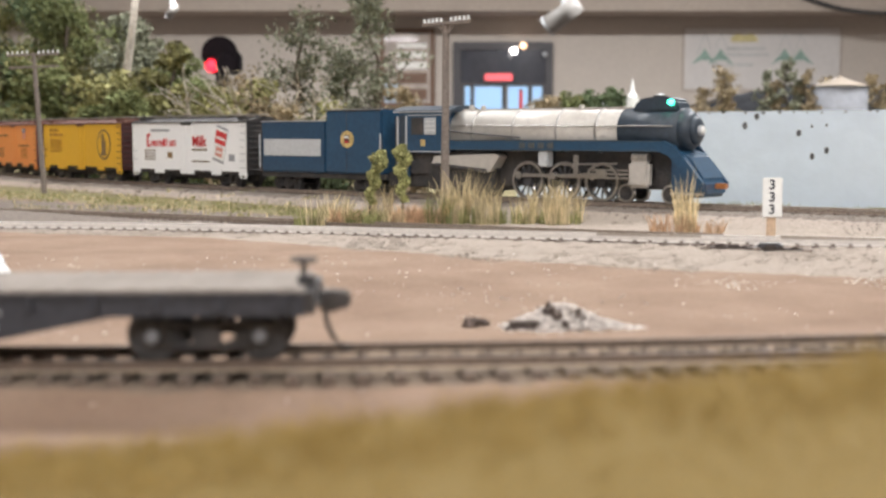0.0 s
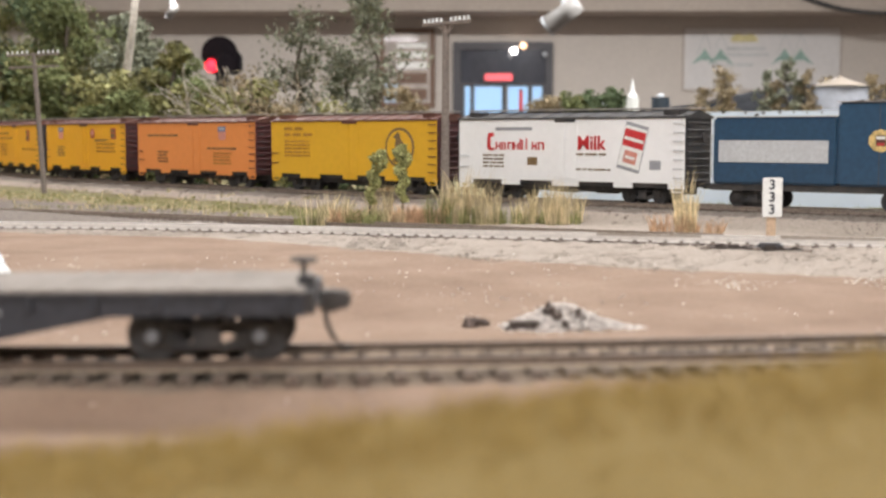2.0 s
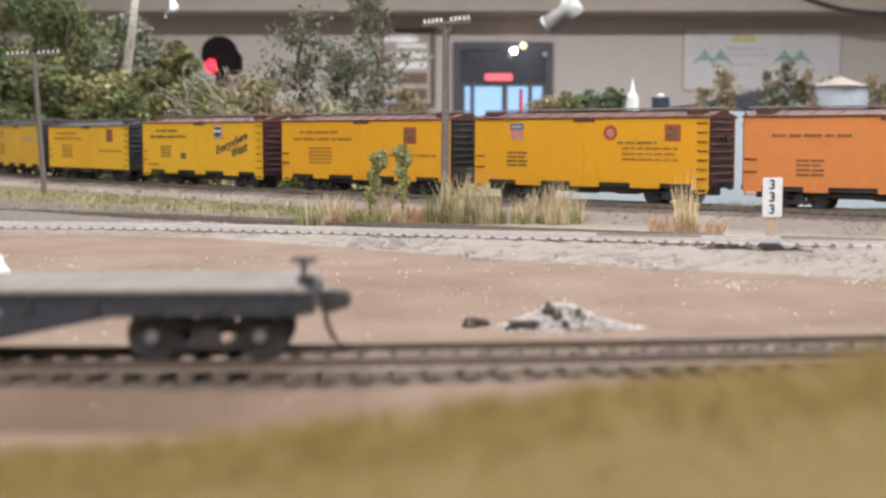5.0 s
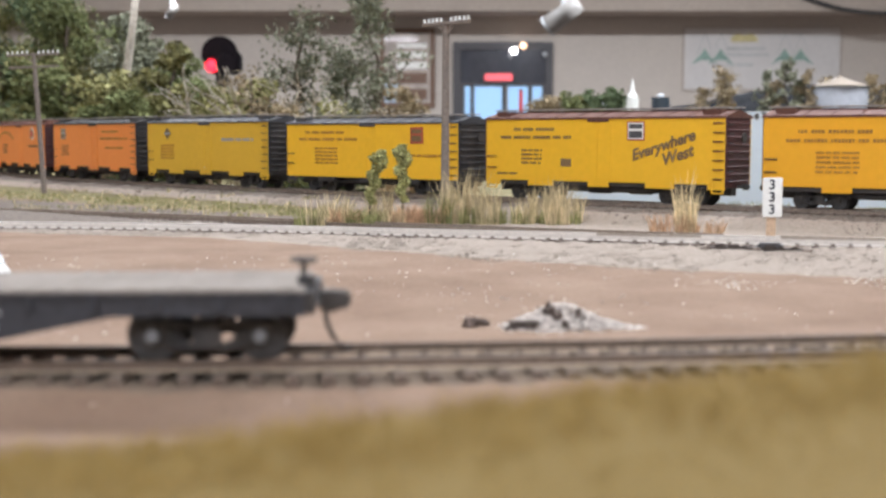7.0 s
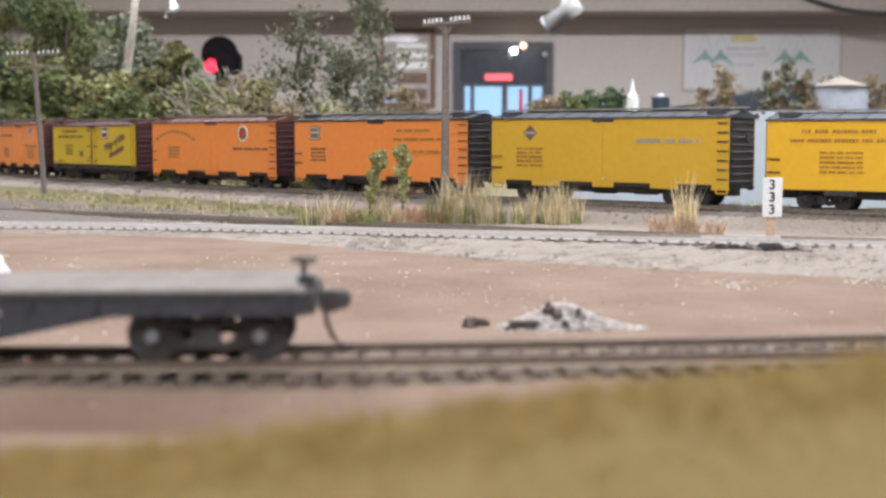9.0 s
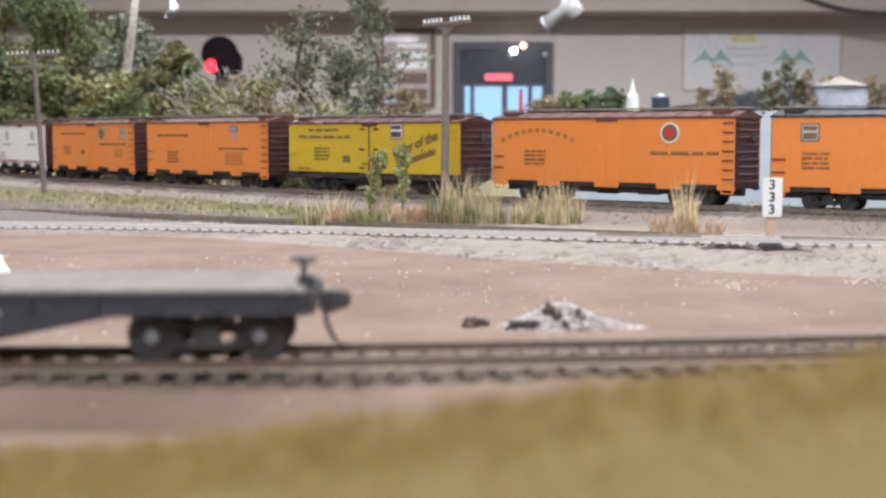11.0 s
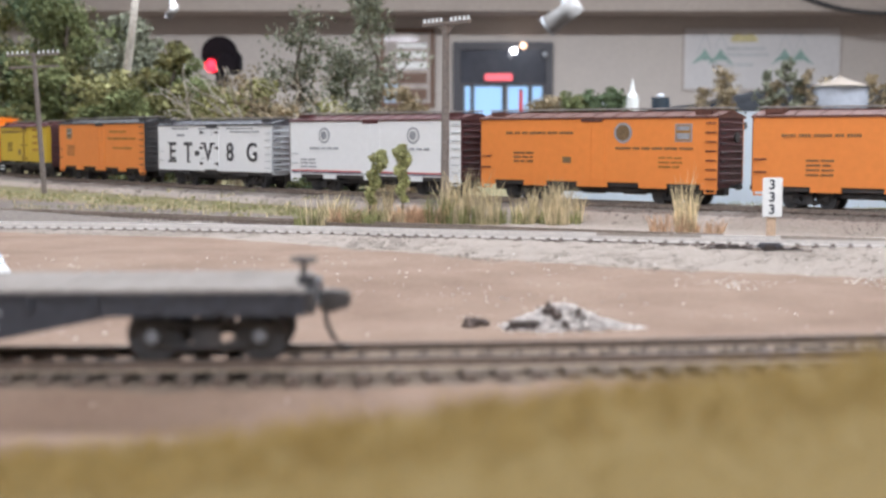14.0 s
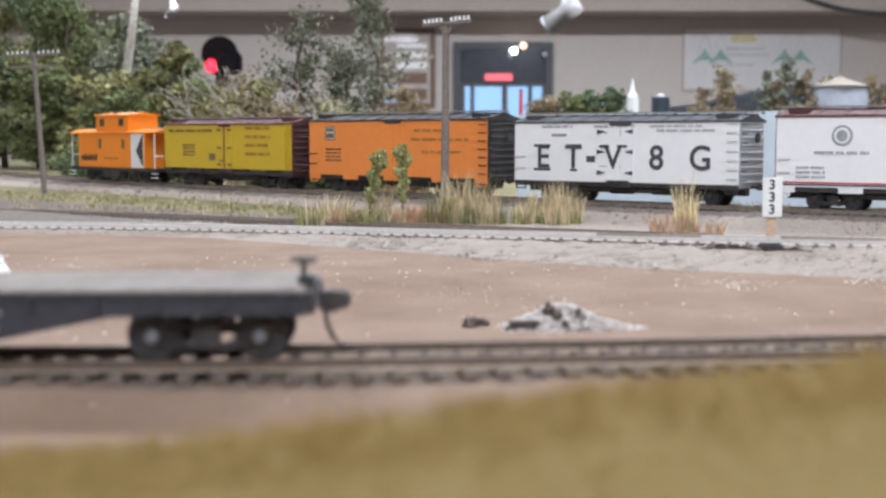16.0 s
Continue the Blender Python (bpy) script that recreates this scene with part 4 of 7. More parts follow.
def tender():
    t = thing("locomotive_tender", "blue steam locomotive tender with grey panel and gold crest", "tender")
    part("water_tank", box(-0.055, 0.0052, -0.0155, 0.0155, 0.0120, 0.0466, 0.0012), M_BLUE, t)
    part("coal_bunker", box(0.005, 0.0530, -0.0157, 0.0157, 0.0120, 0.0535, 0.0012), M_BLUE, t)
    part("bunker_rim", box(0.0045, 0.0535, -0.0159, -0.0140, 0.0533, 0.0539, 0.0002), M_STEEL, t)
    part("coal", coal_heap(0.008, 0.050, 0.013, 0.0535), M_BLACK, t)
    part("tank_edge", box(-0.0555, 0.005, -0.0157, -0.0148, 0.0464, 0.0470, 0.0002), M_LTGREY, t)
    part("side_panel", box(-0.0520, 0.0010, -0.0158, -0.0154, 0.0232, 0.0346, 0.0002), M_LTGREY, t, "plain grey panel")
    part("crest", tube((0.0245, -0.0156, 0.0345), (0.0245, -0.0162, 0.0345), 0.0056, seg=10), M_GOLD, t, "gold crest")
    part("crest_shield", box(0.0222, 0.0268, -0.0164, -0.0160, 0.0318, 0.0372, 0.0004), M_BROWN, t)
    part("crest_band", box(0.0226, 0.0264, -0.0166, -0.0163, 0.0352, 0.0366), M_WHITE, t)
    part("crest_band", box(0.0230, 0.0260, -0.0166, -0.0163, 0.0322, 0.0334), M_RED, t)
    part("seam", box(0.0236, 0.0240, -0.0159, -0.0155, 0.0130, 0.0525), M_DKGREY, t)
    for x in (-0.0552, 0.0525):
        part("handrail", tube((x, -0.0163, 0.0150), (x, -0.0163, 0.0380), 0.0005, seg=6), M_LTGREY, t)
    part("underframe", box(-0.0565, 0.0560, -0.0135, 0.0135, 0.0085, 0.0122, 0.0004), M_BLACK, t)
    part("rear_ladder", box(-0.0562, -0.0552, -0.010, -0.004, 0.012, 0.045, 0.0002), M_BLACK, t)
    for x in (-0.036, 0.036):
        tk = add_truck(t, x, 0)
        o = new("wheelset", TRUCK["wheelset", 0])
        o.parent, o.matrix_basis = tk, pose(0.0, 0, WHEEL_R)
        SPINNING.append((o, 0.0, WHEEL_R, WHEEL_R))
    add_coupler(t, -0.0565, -1)
    lengthen(t)
    RIDES.append((t, -0.0317, 0.036 * STRETCH))


def coal_heap(x0, x1, w, z):
    rng = random.Random(8)
    bm = bmesh.new()
    for k in range(160):
        x, y = rng.uniform(x0, x1), rng.uniform(-w, w)
        h = 0.0015 * (1 - (y / w) ** 2)
        m = pose(x, y, z - 0.001 + h * rng.random(), rng.uniform(0, 90), rng.uniform(0, 90), rng.uniform(0, 90)) @ Matrix.Scale(rng.uniform(0.0012, 0.0026), 4)
        bmesh.ops.create_cube(bm, size=1, matrix=m)
    box(x0 - 0.001, x1 + 0.001, -w - 0.001, w + 0.001, z - 0.004, z - 0.0005, 0, bm)
    return bm


DRIVER_R = 0.0110
RODS = []


def locomotive():
    e = thing("steam_locomotive", "blue and silver streamlined steam locomotive with green lamp", "steam locomotive")
    # jacket, thicker towards the cab
    bm = tube((-0.0620, 0, 0.0392), (0.0465, 0, 0.0396), 0.0134, 0.0126, 40)
    part("boiler", bm, M_SILVER, e, "bright silver boiler jacket", True)
    for x in (-0.045, -0.018, 0.010, 0.034):
        part("boiler_band", tube((x - 0.0005, 0, 0.0394), (x + 0.0005, 0, 0.0394), 0.0136, 0.0135, 40), M_STEEL, e, "", True)
    bm = tube((0.0465, 0, 0.0396), (0.0800, 0, 0.0396), 0.0127, 0.0124, 40)
    bm = tube((0.0800, 0, 0.0396), (0.0850, 0, 0.0396), 0.0124, 0.0085, 40, bm)
    part("smokebox", bm, M_NAVY, e, "dark smokebox", True)
    part("smokebox_door", tube((0.0845, 0, 0.0396), (0.0868, 0, 0.0396), 0.0086, 0.0060, 28), M_NAVY, e, "", True)
    # casing along the top that hides stack and domes
    bm = prism(((0.0515, 0.0495), (0.0550, 0.0560), (0.0585, 0.0578), (0.0735, 0.0578), (0.0770, 0.0560), (0.0790, 0.0500)), -0.0075, 0.0075)
    bmesh.ops.bevel(bm, geom=bm.edges[:], offset=0.0012, segments=2, affect="EDGES", clamp_overlap=True)
    part("stack_casing", bm, M_NAVY, e)
    part("chimney", tube((0.0645, 0, 0.0570), (0.0645, 0, 0.0590), 0.0034, 0.0036, 18), M_BLACK, e)
    part("top_casing", box(-0.0600, 0.0480, -0.0036, 0.0036, 0.0515, 0.0530, 0.0006), M_SILVER, e)
    for x, h in ((-0.0520, 0.0555), (-0.0440, 0.0550), (-0.012, 0.0548), (0.020, 0.0545)):
        part("safety_valve", tube((x, -0.003, 0.0520), (x, -0.003, h), 0.0017, 0.0014, 12), M_SILVER, e)
    part("marker_lamp", tube((0.0748, -0.0078, 0.0550), (0.0748, -0.0098, 0.0550), 0.0015, 0.0012, 12), M_GREENLAMP, e, "lit green lamp")
    hl = part("headlight", tube((0.0820, 0, 0.0398), (0.0885, 0, 0.0398), 0.0027, 0.0027, 20), M_LTGREY, e, "silver headlight")
    part("lens", tube((0.0884, 0, 0.0398), (0.0892, 0, 0.0398), 0.0022, 0.0018, 20), M_WHITE, hl)
    # running-board skirt
    for sg in (-1, 1):
        y0, y1 = (sg * 0.0152, sg * 0.0128) if sg < 0 else (0.0128, 0.0152)
        bm = prism(((-0.0620, 0.0282), (-0.0620, 0.0343), (0.0740, 0.0343), (0.0800, 0.0318), (0.0960, 0.0120), (0.0960, 0.0085), (0.0915, 0.0085), (0.0770, 0.0262), (0.0720, 0.0282)), y0, y1)
        part("skirt", bm, M_BLUE, e)
        part("skirt_stripe", box(-0.0620, 0.0735, min(sg * 0.0154, sg * 0.0151), max(sg * 0.0154, sg * 0.0151), 0.0338, 0.0341), M_DULL, e)
        part("skirt_stripe", box(-0.0620, 0.0715, min(sg * 0.0154, sg * 0.0151), max(sg * 0.0154, sg * 0.0151), 0.0284, 0.0287), M_DULL, e)
        part("handrail", tube((-0.060, sg * 0.0142, 0.0430), (0.078, sg * 0.0138, 0.0420), 0.0004, seg=6), M_STEEL, e)
        part("injector_pipe", tube((-0.060, sg * 0.0145, 0.0395), (-0.012, sg * 0.0145, 0.0358), 0.0005, seg=6), M_DKGREY, e)
    for k in range(4):
        part("number_bar", box(-0.012 + k * 0.006, -0.008 + k * 0.006, -0.0155, -0.0151, 0.0296, 0.0330, 0.0001), M_DULL, e)
    # rounded pilot at the front
    bm = prism(((0.0770, 0.0060), (0.0770, 0.0300), (0.0860, 0.0270), (0.0955, 0.0130), (0.0965, 0.0045), (0.0900, 0.0035)), -0.0128, 0.0128)
    bmesh.ops.bevel(bm, geom=bm.edges[:], offset=0.0018, segments=3, affect="EDGES", clamp_overlap=True)
    part("pilot", bm, M_BLUE, e)
    part("pilot_step", box(0.078, 0.0960, -0.0148, -0.0126, 0.0052, 0.0066, 0.0003), M_STEEL, e)
    bm = box(0.0960, 0.1020, -0.0018, 0.0018, 0.0086, 0.0116, 0.0005)
    part("coupler", bm, M_COPPER, e, "copper-coloured front coupler")
    # cab
    bm = box(-0.0960, -0.0605, -0.0155, 0.0155, 0.0262, 0.0520, 0.0006)
    part("cab", bm, M_BLUE, e, "blue cab")
    part("cab_roof", along(((-0.0160, 0.0512), (-0.0160, 0.0524), (-0.009, 0.0548), (0, 0.0556), (0.009, 0.0548), (0.0160, 0.0524), (0.0160, 0.0512)), -0.0995, -0.0585), M_NAVY, e)
    part("roof_edge", box(-0.0995, -0.0585, -0.0163, -0.0158, 0.0512, 0.0518), M_LTGREY, e)
    for sg in (-1,):
        w = part("cab_window", box(-0.0865, -0.0775, -0.0158, -0.0154, 0.0375, 0.0480, 0.0003), M_BLACK, e)
        part("sash", box(-0.0770, -0.0685, -0.0159, -0.0154, 0.0375, 0.0480, 0.0003), M_LTGREY, e)
        for z in (0.0402, 0.0428, 0.0454):
            part("sash_bar", box(-0.0768, -0.0687, -0.0162, -0.0158, z - 0.0002, z + 0.0002), M_WHITE, e)
        part("cab_door", box(-0.0950, -0.0900, -0.0158, -0.0154, 0.0275, 0.0490, 0.0002), M_NAVY, e)
        for x in (-0.0962, -0.0898):
            part("grab_rail", tube((x, -0.0162, 0.0120), (x, -0.0162, 0.0490), 0.0005, seg=6), M_LTGREY, e)
        part("cab_stripe", box(-0.0955, -0.0610, -0.0158, -0.0154, 0.0268, 0.0274), M_LTGREY, e)
        part("cab_stripe", box(-0.0890, -0.0610, -0.0158, -0.0154, 0.0492, 0.0497), M_LTGREY, e)
        part("builder_plate", box(-0.0795, -0.0765, -0.0158, -0.0154, 0.0305, 0.0345), M_GOLD, e)
    part("cab_step", box(-0.0965, -0.0890, -0.0155, -0.0125, 0.0100, 0.0262, 0.0005), M_BLUE, e)
    part("gangway", box(-0.1010, -0.0955, -0.0125, 0.0125, 0.0120, 0.0490, 0.0004), M_BLACK, e)
    # firebox side and trailing truck
    bm = prism(((-0.0700, 0.0245), (-0.0280, 0.0262), (-0.0255, 0.0245), (-0.0310, 0.0160), (-0.0350, 0.0150), (-0.0640, 0.0195), (-0.0720, 0.0200)), -0.0148, 0.0148)
    part("ash_pan", bm, M_SILVER, e, "silver ash pan side")
    part("ash_pan_rib", prism(((-0.0690, 0.0204), (-0.0340, 0.0172), (-0.0330, 0.0154), (-0.0690, 0.0188)), -0.0153, -0.0147), M_DKGREY, e)
    part("trailing_frame", box(-0.0760, -0.0300, -0.0125, 0.0125, 0.0040, 0.0150, 0.0006), M_BLACK, e)
    part("cab_underframe", box(-0.0985, -0.0300, -0.0120, 0.0120, 0.0130, 0.0275, 0.0006), M_BLACK, e)
    part("drawbar_box", box(-0.1080, -0.0740, -0.0100, 0.0100, 0.0050, 0.0140, 0.0006), M_BLACK, e)
    for x in (-0.0665, -0.0415):
        o = new("trailing_wheel", TRUCK["wheelset", 0])
        o.parent, o.matrix_basis = e, pose(x, 0, WHEEL_R)
        SPINNING.append((o, x, WHEEL_R, WHEEL_R))
    part("frame", box(-0.0600, 0.0780, -0.0062, 0.0062, 0.0075, 0.0290, 0.0006), M_BLACK, e)
    part("air_pump", box(0.0000, 0.0060, -0.0150, -0.0085, 0.0190, 0.0280, 0.0006), M_LTGREY, e)
    # drivers
    for x in (-0.0100, 0.0130, 0.0362):
        o = driver(e)
        o.matrix_basis = pose(x, 0, DRIVER_R)
        SPINNING.append((o, x, DRIVER_R, DRIVER_R))
    for x in (0.0505, 0.0755):
        o = new("pilot_wheel", PILOTWHEEL)
        o.parent, o.matrix_basis = e, pose(x, 0, 0.0052)
        SPINNING.append((o, x, 0.0052, 0.0052))
    # rods, carried round by the crank pins
    bm = box(-0.0100, 0.0362, -0.0006, 0.0006, -0.0010, 0.0010, 0.0003)
    for x in (-0.0100, 0.0130, 0.0362):
        tube((x, -0.0009, 0), (x, 0.0009, 0), 0.0021, seg=14, bm=bm)
    rod = part("side_rod", bm, M_STEEL, e, "bright steel side rod")
    RODS.append((rod, "side", 0.0))
    bm = box(-0.0010, 0.0305, -0.0005, 0.0005, -0.0008, 0.0008, 0.0002)
    tube((0, -0.0008, 0), (0, 0.0008, 0), 0.0019, seg=14, bm=bm)
    main = part("main_rod", bm, M_STEEL, e, "bright steel main rod")
    RODS.append((main, "main", 0.0))
    bm = box(-0.0030, 0.0030, -0.0010, 0.0010, -0.0022, 0.0022, 0.0004)
    box(0.0, 0.0220, -0.0004, 0.0004, -0.0005, 0.0005, 0, bm)
    xh = part("crosshead", bm, M_STEEL, e)
    RODS.append((xh, "cross", 0.0))
    for z in (0.0135, 0.0178):
        part("guide_bar", box(0.0310, 0.0560, -0.0155, -0.0135, z - 0.0005, z + 0.0005, 0.0002), M_STEEL, e)
    part("valve_gear", tube((0.0160, -0.0145, 0.0205), (0.0480, -0.0145, 0.0215), 0.0006, seg=6), M_STEEL, e)
    part("valve_link", box(0.0220, 0.0250, -0.0150, -0.0140, 0.0150, 0.0260, 0.0004), M_STEEL, e)
    for sg in (-1, 1):
        bm = box(0.0545, 0.0665, min(sg * 0.0100, sg * 0.0158), max(sg * 0.0100, sg * 0.0158), 0.0085, 0.0230, 0.0016)
        part("cylinder", bm, M_SILVER, e, "silver cylinder block")
        part("valve_chest", tube((0.0560, sg * 0.0122, 0.0250), (0.0650, sg * 0.0122, 0.0250), 0.0026, seg=14), M_STEEL, e)
    lengthen(e)
    RIDES.append((e, 0.1470, 0.040 * STRETCH))


M_DULL = mat("dull_bronze", (0.10, 0.11, 0.11), 0.5, 0.2, 0.2, 600)
M_GREENLAMP = glow("green_lamp", (0.05, 1.0, 0.55), 9.0)
M_COPPER = mat("copper_coupler", (0.55, 0.22, 0.08), 0.45, 0.5, 0.2, 600)


def driver(e):
    bm = tube((0, -0.0095, 0), (0, 0.0095, 0), 0.0020, seg=12)
    o = part("driving_axle", bm, M_BLACK, e)
    for sg in (-1, 1):
        y = sg * 0.0082
        bm = bmesh.new()
        n = 32
        rings = []
        for r, yy in ((DRIVER_R, y - 0.0013), (DRIVER_R, y + 0.0013), (DRIVER_R * 0.86, y + 0.0013), (DRIVER_R * 0.86, y - 0.0013)):
            rings.append([bm.verts.new((r * math.cos(2 * math.pi * k / n), yy, r * math.sin(2 * math.pi * k / n))) for k in range(n)])
        for i in range(4):
            a, c = rings[i], rings[(i + 1) % 4]
            for k in range(n):
                bm.faces.new((a[k], a[(k + 1) % n], c[(k + 1) % n], c[k]))
        bmesh.ops.recalc_face_normals(bm, faces=bm.faces)
        part("tyre", bm, M_STEEL, o, "bright steel tyre")
        bm = tube((0, y - 0.0014, 0), (0, y + 0.0014, 0), 0.0032, seg=16)
        for k in range(12):
            a = 2 * math.pi * k / 12
            tube((0.002 * math.cos(a), y, 0.002 * math.sin(a)), (DRIVER_R * 0.88 * math.cos(a), y, DRIVER_R * 0.88 * math.sin(a)), 0.0006, seg=6, bm=bm)
        # counterweight
        prof = [(DRIVER_R * 0.87 * math.cos(a), DRIVER_R * 0.87 * math.sin(a)) for a in np.linspace(2.4, 3.9, 9)]
        prism(prof, y - 0.0010, y + 0.0010, bm)
        part("spokes", bm, M_DKGREY, o)
    return o


def pilot_wheel_mesh():
    bm = tube((0, -0.0095, 0), (0, 0.0095, 0), 0.0012, seg=8)
    for y in (-0.0080, 0.0080):
        tube((0, y - 0.0013, 0), (0, y + 0.0013, 0), 0.0052, seg=22, bm=bm)
        tube((0, y - 0.0016, 0), (0, y + 0.0016, 0), 0.0040, seg=22, bm=bm)
    me = bpy.data.meshes.new("pilot_wheel")
    bm.to_mesh(me)
    bm.free()
    me.materials.append(M_STEEL)
    me.materials.append(M_BLACK)
    for p in me.polygons:
        if max(math.hypot(me.vertices[i].co.x, me.vertices[i].co.z) for i in p.vertices) < 0.0046:
            p.material_index = 1
    return me


PILOTWHEEL = pilot_wheel_mesh()
build_train()


# ---------------------------------------------------------------- the room
M_WALL = mat("beige_wall", (0.50, 0.445, 0.395), 0.85, 0, 0.06, 60, 0.1)
M_SOFFIT = mat("tan_soffit", (0.40, 0.34, 0.29), 0.85, 0, 0.08, 40, 0.1)
M_CEIL = mat("ceiling_white", (0.66, 0.62, 0.57), 0.9, 0, 0.06, 80, 0.1)
M_CARPET = mat("dark_carpet", (0.12, 0.10, 0.09), 0.95, 0, 0.3, 300, 0.4)
M_FASCIA = mat("painted_fascia", (0.10, 0.12, 0.10), 0.6, 0, 0.1, 80)
M_DARKFRAME = mat("dark_door_frame", (0.06, 0.055, 0.06), 0.5, 0, 0.15, 60)
M_PICFRAME = mat("brown_picture_frame", (0.16, 0.085, 0.05), 0.45, 0, 0.3, 120)
M_GLASSDARK = mat("dark_glass", (0.035, 0.04, 0.055), 0.08, 0, 0.2, 20, 0)
M_PALEBLUE = glow("blue_daylight", (0.30, 0.48, 0.70), 0.62)
M_NEON = glow("red_neon", (0.9, 0.13, 0.15), 0.9)
M_GLASSLIGHT = glow("white_glass_light", (1.0, 0.95, 0.88), 14.0)
M_WARMGLASSLIGHT = glow("warm_glass_light", (1.0, 0.62, 0.38), 3.0)
M_TUBE = glow("ceiling_tube", (1.0, 0.94, 0.86), 3.0)


def plain(name, bm, material, label, category):
    return tagged(link(name, bm, material), label, category, kind="structure")


WALL = pose(0, 2.963, -0.264)
plain("wall_north", box(-4.2, 5.2, 9.86, 10.01, -1.27, 1.85), M_WALL, "plain beige painted room wall", "wall")
plain("wall_south", box(-4.2, 5.2, -2.65, -2.5, -1.27, 1.85), M_WALL, "plain beige painted room wall", "wall")
plain("wall_west", box(-4.35, -4.2, -2.65, 10.01, -1.27, 1.85), M_WALL, "plain beige painted room wall", "wall")
plain("wall_east", box(5.2, 5.35, -2.65, 10.01, -1.27, 1.85), M_WALL, "plain beige painted room wall", "wall")
plain("floor", box(-4.35, 5.35, -2.65, 10.01, -1.37, -1.27), M_CARPET, "dark carpet floor of the room", "floor")
plain("ceiling", box(-4.35, 5.35, -2.65, 10.01, 1.75, 1.85), M_CEIL, "off-white room ceiling", "ceiling")
plain("trim", box(-4.2, 5.2, 9.36, 9.857, 0.950, 1.748), M_SOFFIT, "tan boxed soffit along the wall", "soffit")
# the bench that carries the layout
plain("layout_bench", box(-3.22, 3.02, -1.28, 3.02, -1.269, -0.03, 0.004), M_FASCIA, "dark painted bench that carries the layout", "bench")

for lx, ly, lz in LAMPS:
    lamp = thing("ceiling_lamp", "long white fluorescent ceiling lamp, lit", "ceiling lamp", "room lamps", pose(lx, ly, 1.75))
    part("housing", box(-0.63, 0.63, -0.18, 0.18, -0.06, -0.001, 0.01), M_LTGREY, lamp)
    part("diffuser", box(-0.60, 0.60, -0.15, 0.15, -0.068, -0.061, 0.002), M_TUBE, lamp, "glowing white diffuser")


def glazed_door():
    d = thing("door_1", "dark-framed glazed door with blue daylight behind", "door", kind="structure", m=WALL)
    y = 6.86
    part("door_frame", box(0.075, 0.13, y, 6.897, -1.0, 1.03, 0.006), M_DARKFRAME, d)
    part("door_frame", box(0.77, 0.825, y, 6.897, -1.0, 1.03, 0.006), M_DARKFRAME, d)
    part("door_frame", box(0.13, 0.77, y, 6.897, 0.97, 1.03, 0.006), M_DARKFRAME, d)
    part("pane", box(0.13, 0.77, 6.885, 6.897, 0.72, 0.97), M_GLASSDARK, d, "dark upper glass")
    part("rail", box(0.13, 0.77, y + 0.01, 6.897, 0.70, 0.722, 0.003), M_DARKFRAME, d)
    for a, b in ((0.165, 0.205), (0.23, 0.445), (0.49, 0.64), (0.665, 0.745)):
        part("pane", box(a, b, 6.885, 6.896, -0.9, 0.70), M_PALEBLUE, d, "glass with blue daylight behind")
    for a in (0.13, 0.205, 0.445, 0.64, 0.745):
        part("mullion", box(a, a + 0.03, y + 0.01, 6.897, -1.0, 0.70, 0.003), M_DARKFRAME, d)
    sign = thing("neon_sign", "small red glowing window sign", "sign", m=WALL)
    part("sign_glow", box(0.315, 0.52, 6.845, 6.858, 0.742, 0.790, 0.004), M_NEON, sign)
    part("sign_back", box(0.305, 0.53, 6.858, 6.872, 0.732, 0.800, 0.003), M_DARKFRAME, sign)
    # balls put in for the lights that show in the dark glass
    for x, z, mt, r in ((0.528, 0.962, M_GLASSLIGHT, 0.022), (0.60, 1.0, M_WARMGLASSLIGHT, 0.024), (0.50, 0.925, M_LTGREY, 0.016), (0.76, 0.935, M_LTGREY, 0.02)):
        b = thing("spot_lamp", "small ball put in for a light in the door glass", "lamp", "door spots", WALL)
        part("bulb", ball((x, 6.83, z), r), mt, b, "", True)
        part("socket", tube((x, 6.83 + r * 0.8, z), (x, 6.885, z), r * 0.6, seg=12), M_DARKFRAME, b)


def ball(c, r, seg=16):
    bm = bmesh.new()
    bmesh.ops.create_uvsphere(bm, u_segments=seg, v_segments=seg // 2, radius=r)
    bmesh.ops.translate(bm, vec=c, verts=bm.verts)
    return bm


glazed_door()


def picture():
    p = thing("framed_picture", "brown-framed picture behind glass on the beige wall", "picture", m=WALL)
    x0, x1, z0, z1, y = -0.475, -0.06, 0.54, 1.13, 6.87
    for a, b, c, d in ((x0, x1, z0, z0 + 0.035), (x0, x1, z1 - 0.035, z1), (x0, x0 + 0.035, z0 + 0.035, z1 - 0.035), (x1 - 0.035, x1, z0 + 0.035, z1 - 0.035)):
        part("frame", box(a, b, y, 6.897, c, d, 0.004), M_PICFRAME, p)
    part("print", box(x0 + 0.03, x1 - 0.03, 6.885, 6.896, z0 + 0.03, z1 - 0.03), mat("picture_print", (0.30, 0.24, 0.20), 0.5, 0, 0.35, 14, 0, second=(0.45, 0.4, 0.36), coat=1.0), p)
    # brown bands below; the three upper ones are lamp reflections painted near-white
    for k, (a, b) in enumerate(((0.60, 0.68), (0.72, 0.80), (0.83, 0.88), (0.91, 0.955), (0.985, 1.02))):
        part("print_band", box(x0 + 0.13, x1 - 0.06, 6.883, 6.8855, a, b), mat("painted_glare", (0.80, 0.78, 0.74), 0.3, 0, 0.1, 30, 0) if k in (2, 3, 4) else M_PICFRAME, p)
    part("print_patch", box(x0 + 0.02, x0 + 0.13, 6.883, 6.8855, 0.56, 0.72), mat("pale_blue_print", (0.42, 0.5, 0.6), 0.5, 0, 0.3, 30, 0), p)


picture()


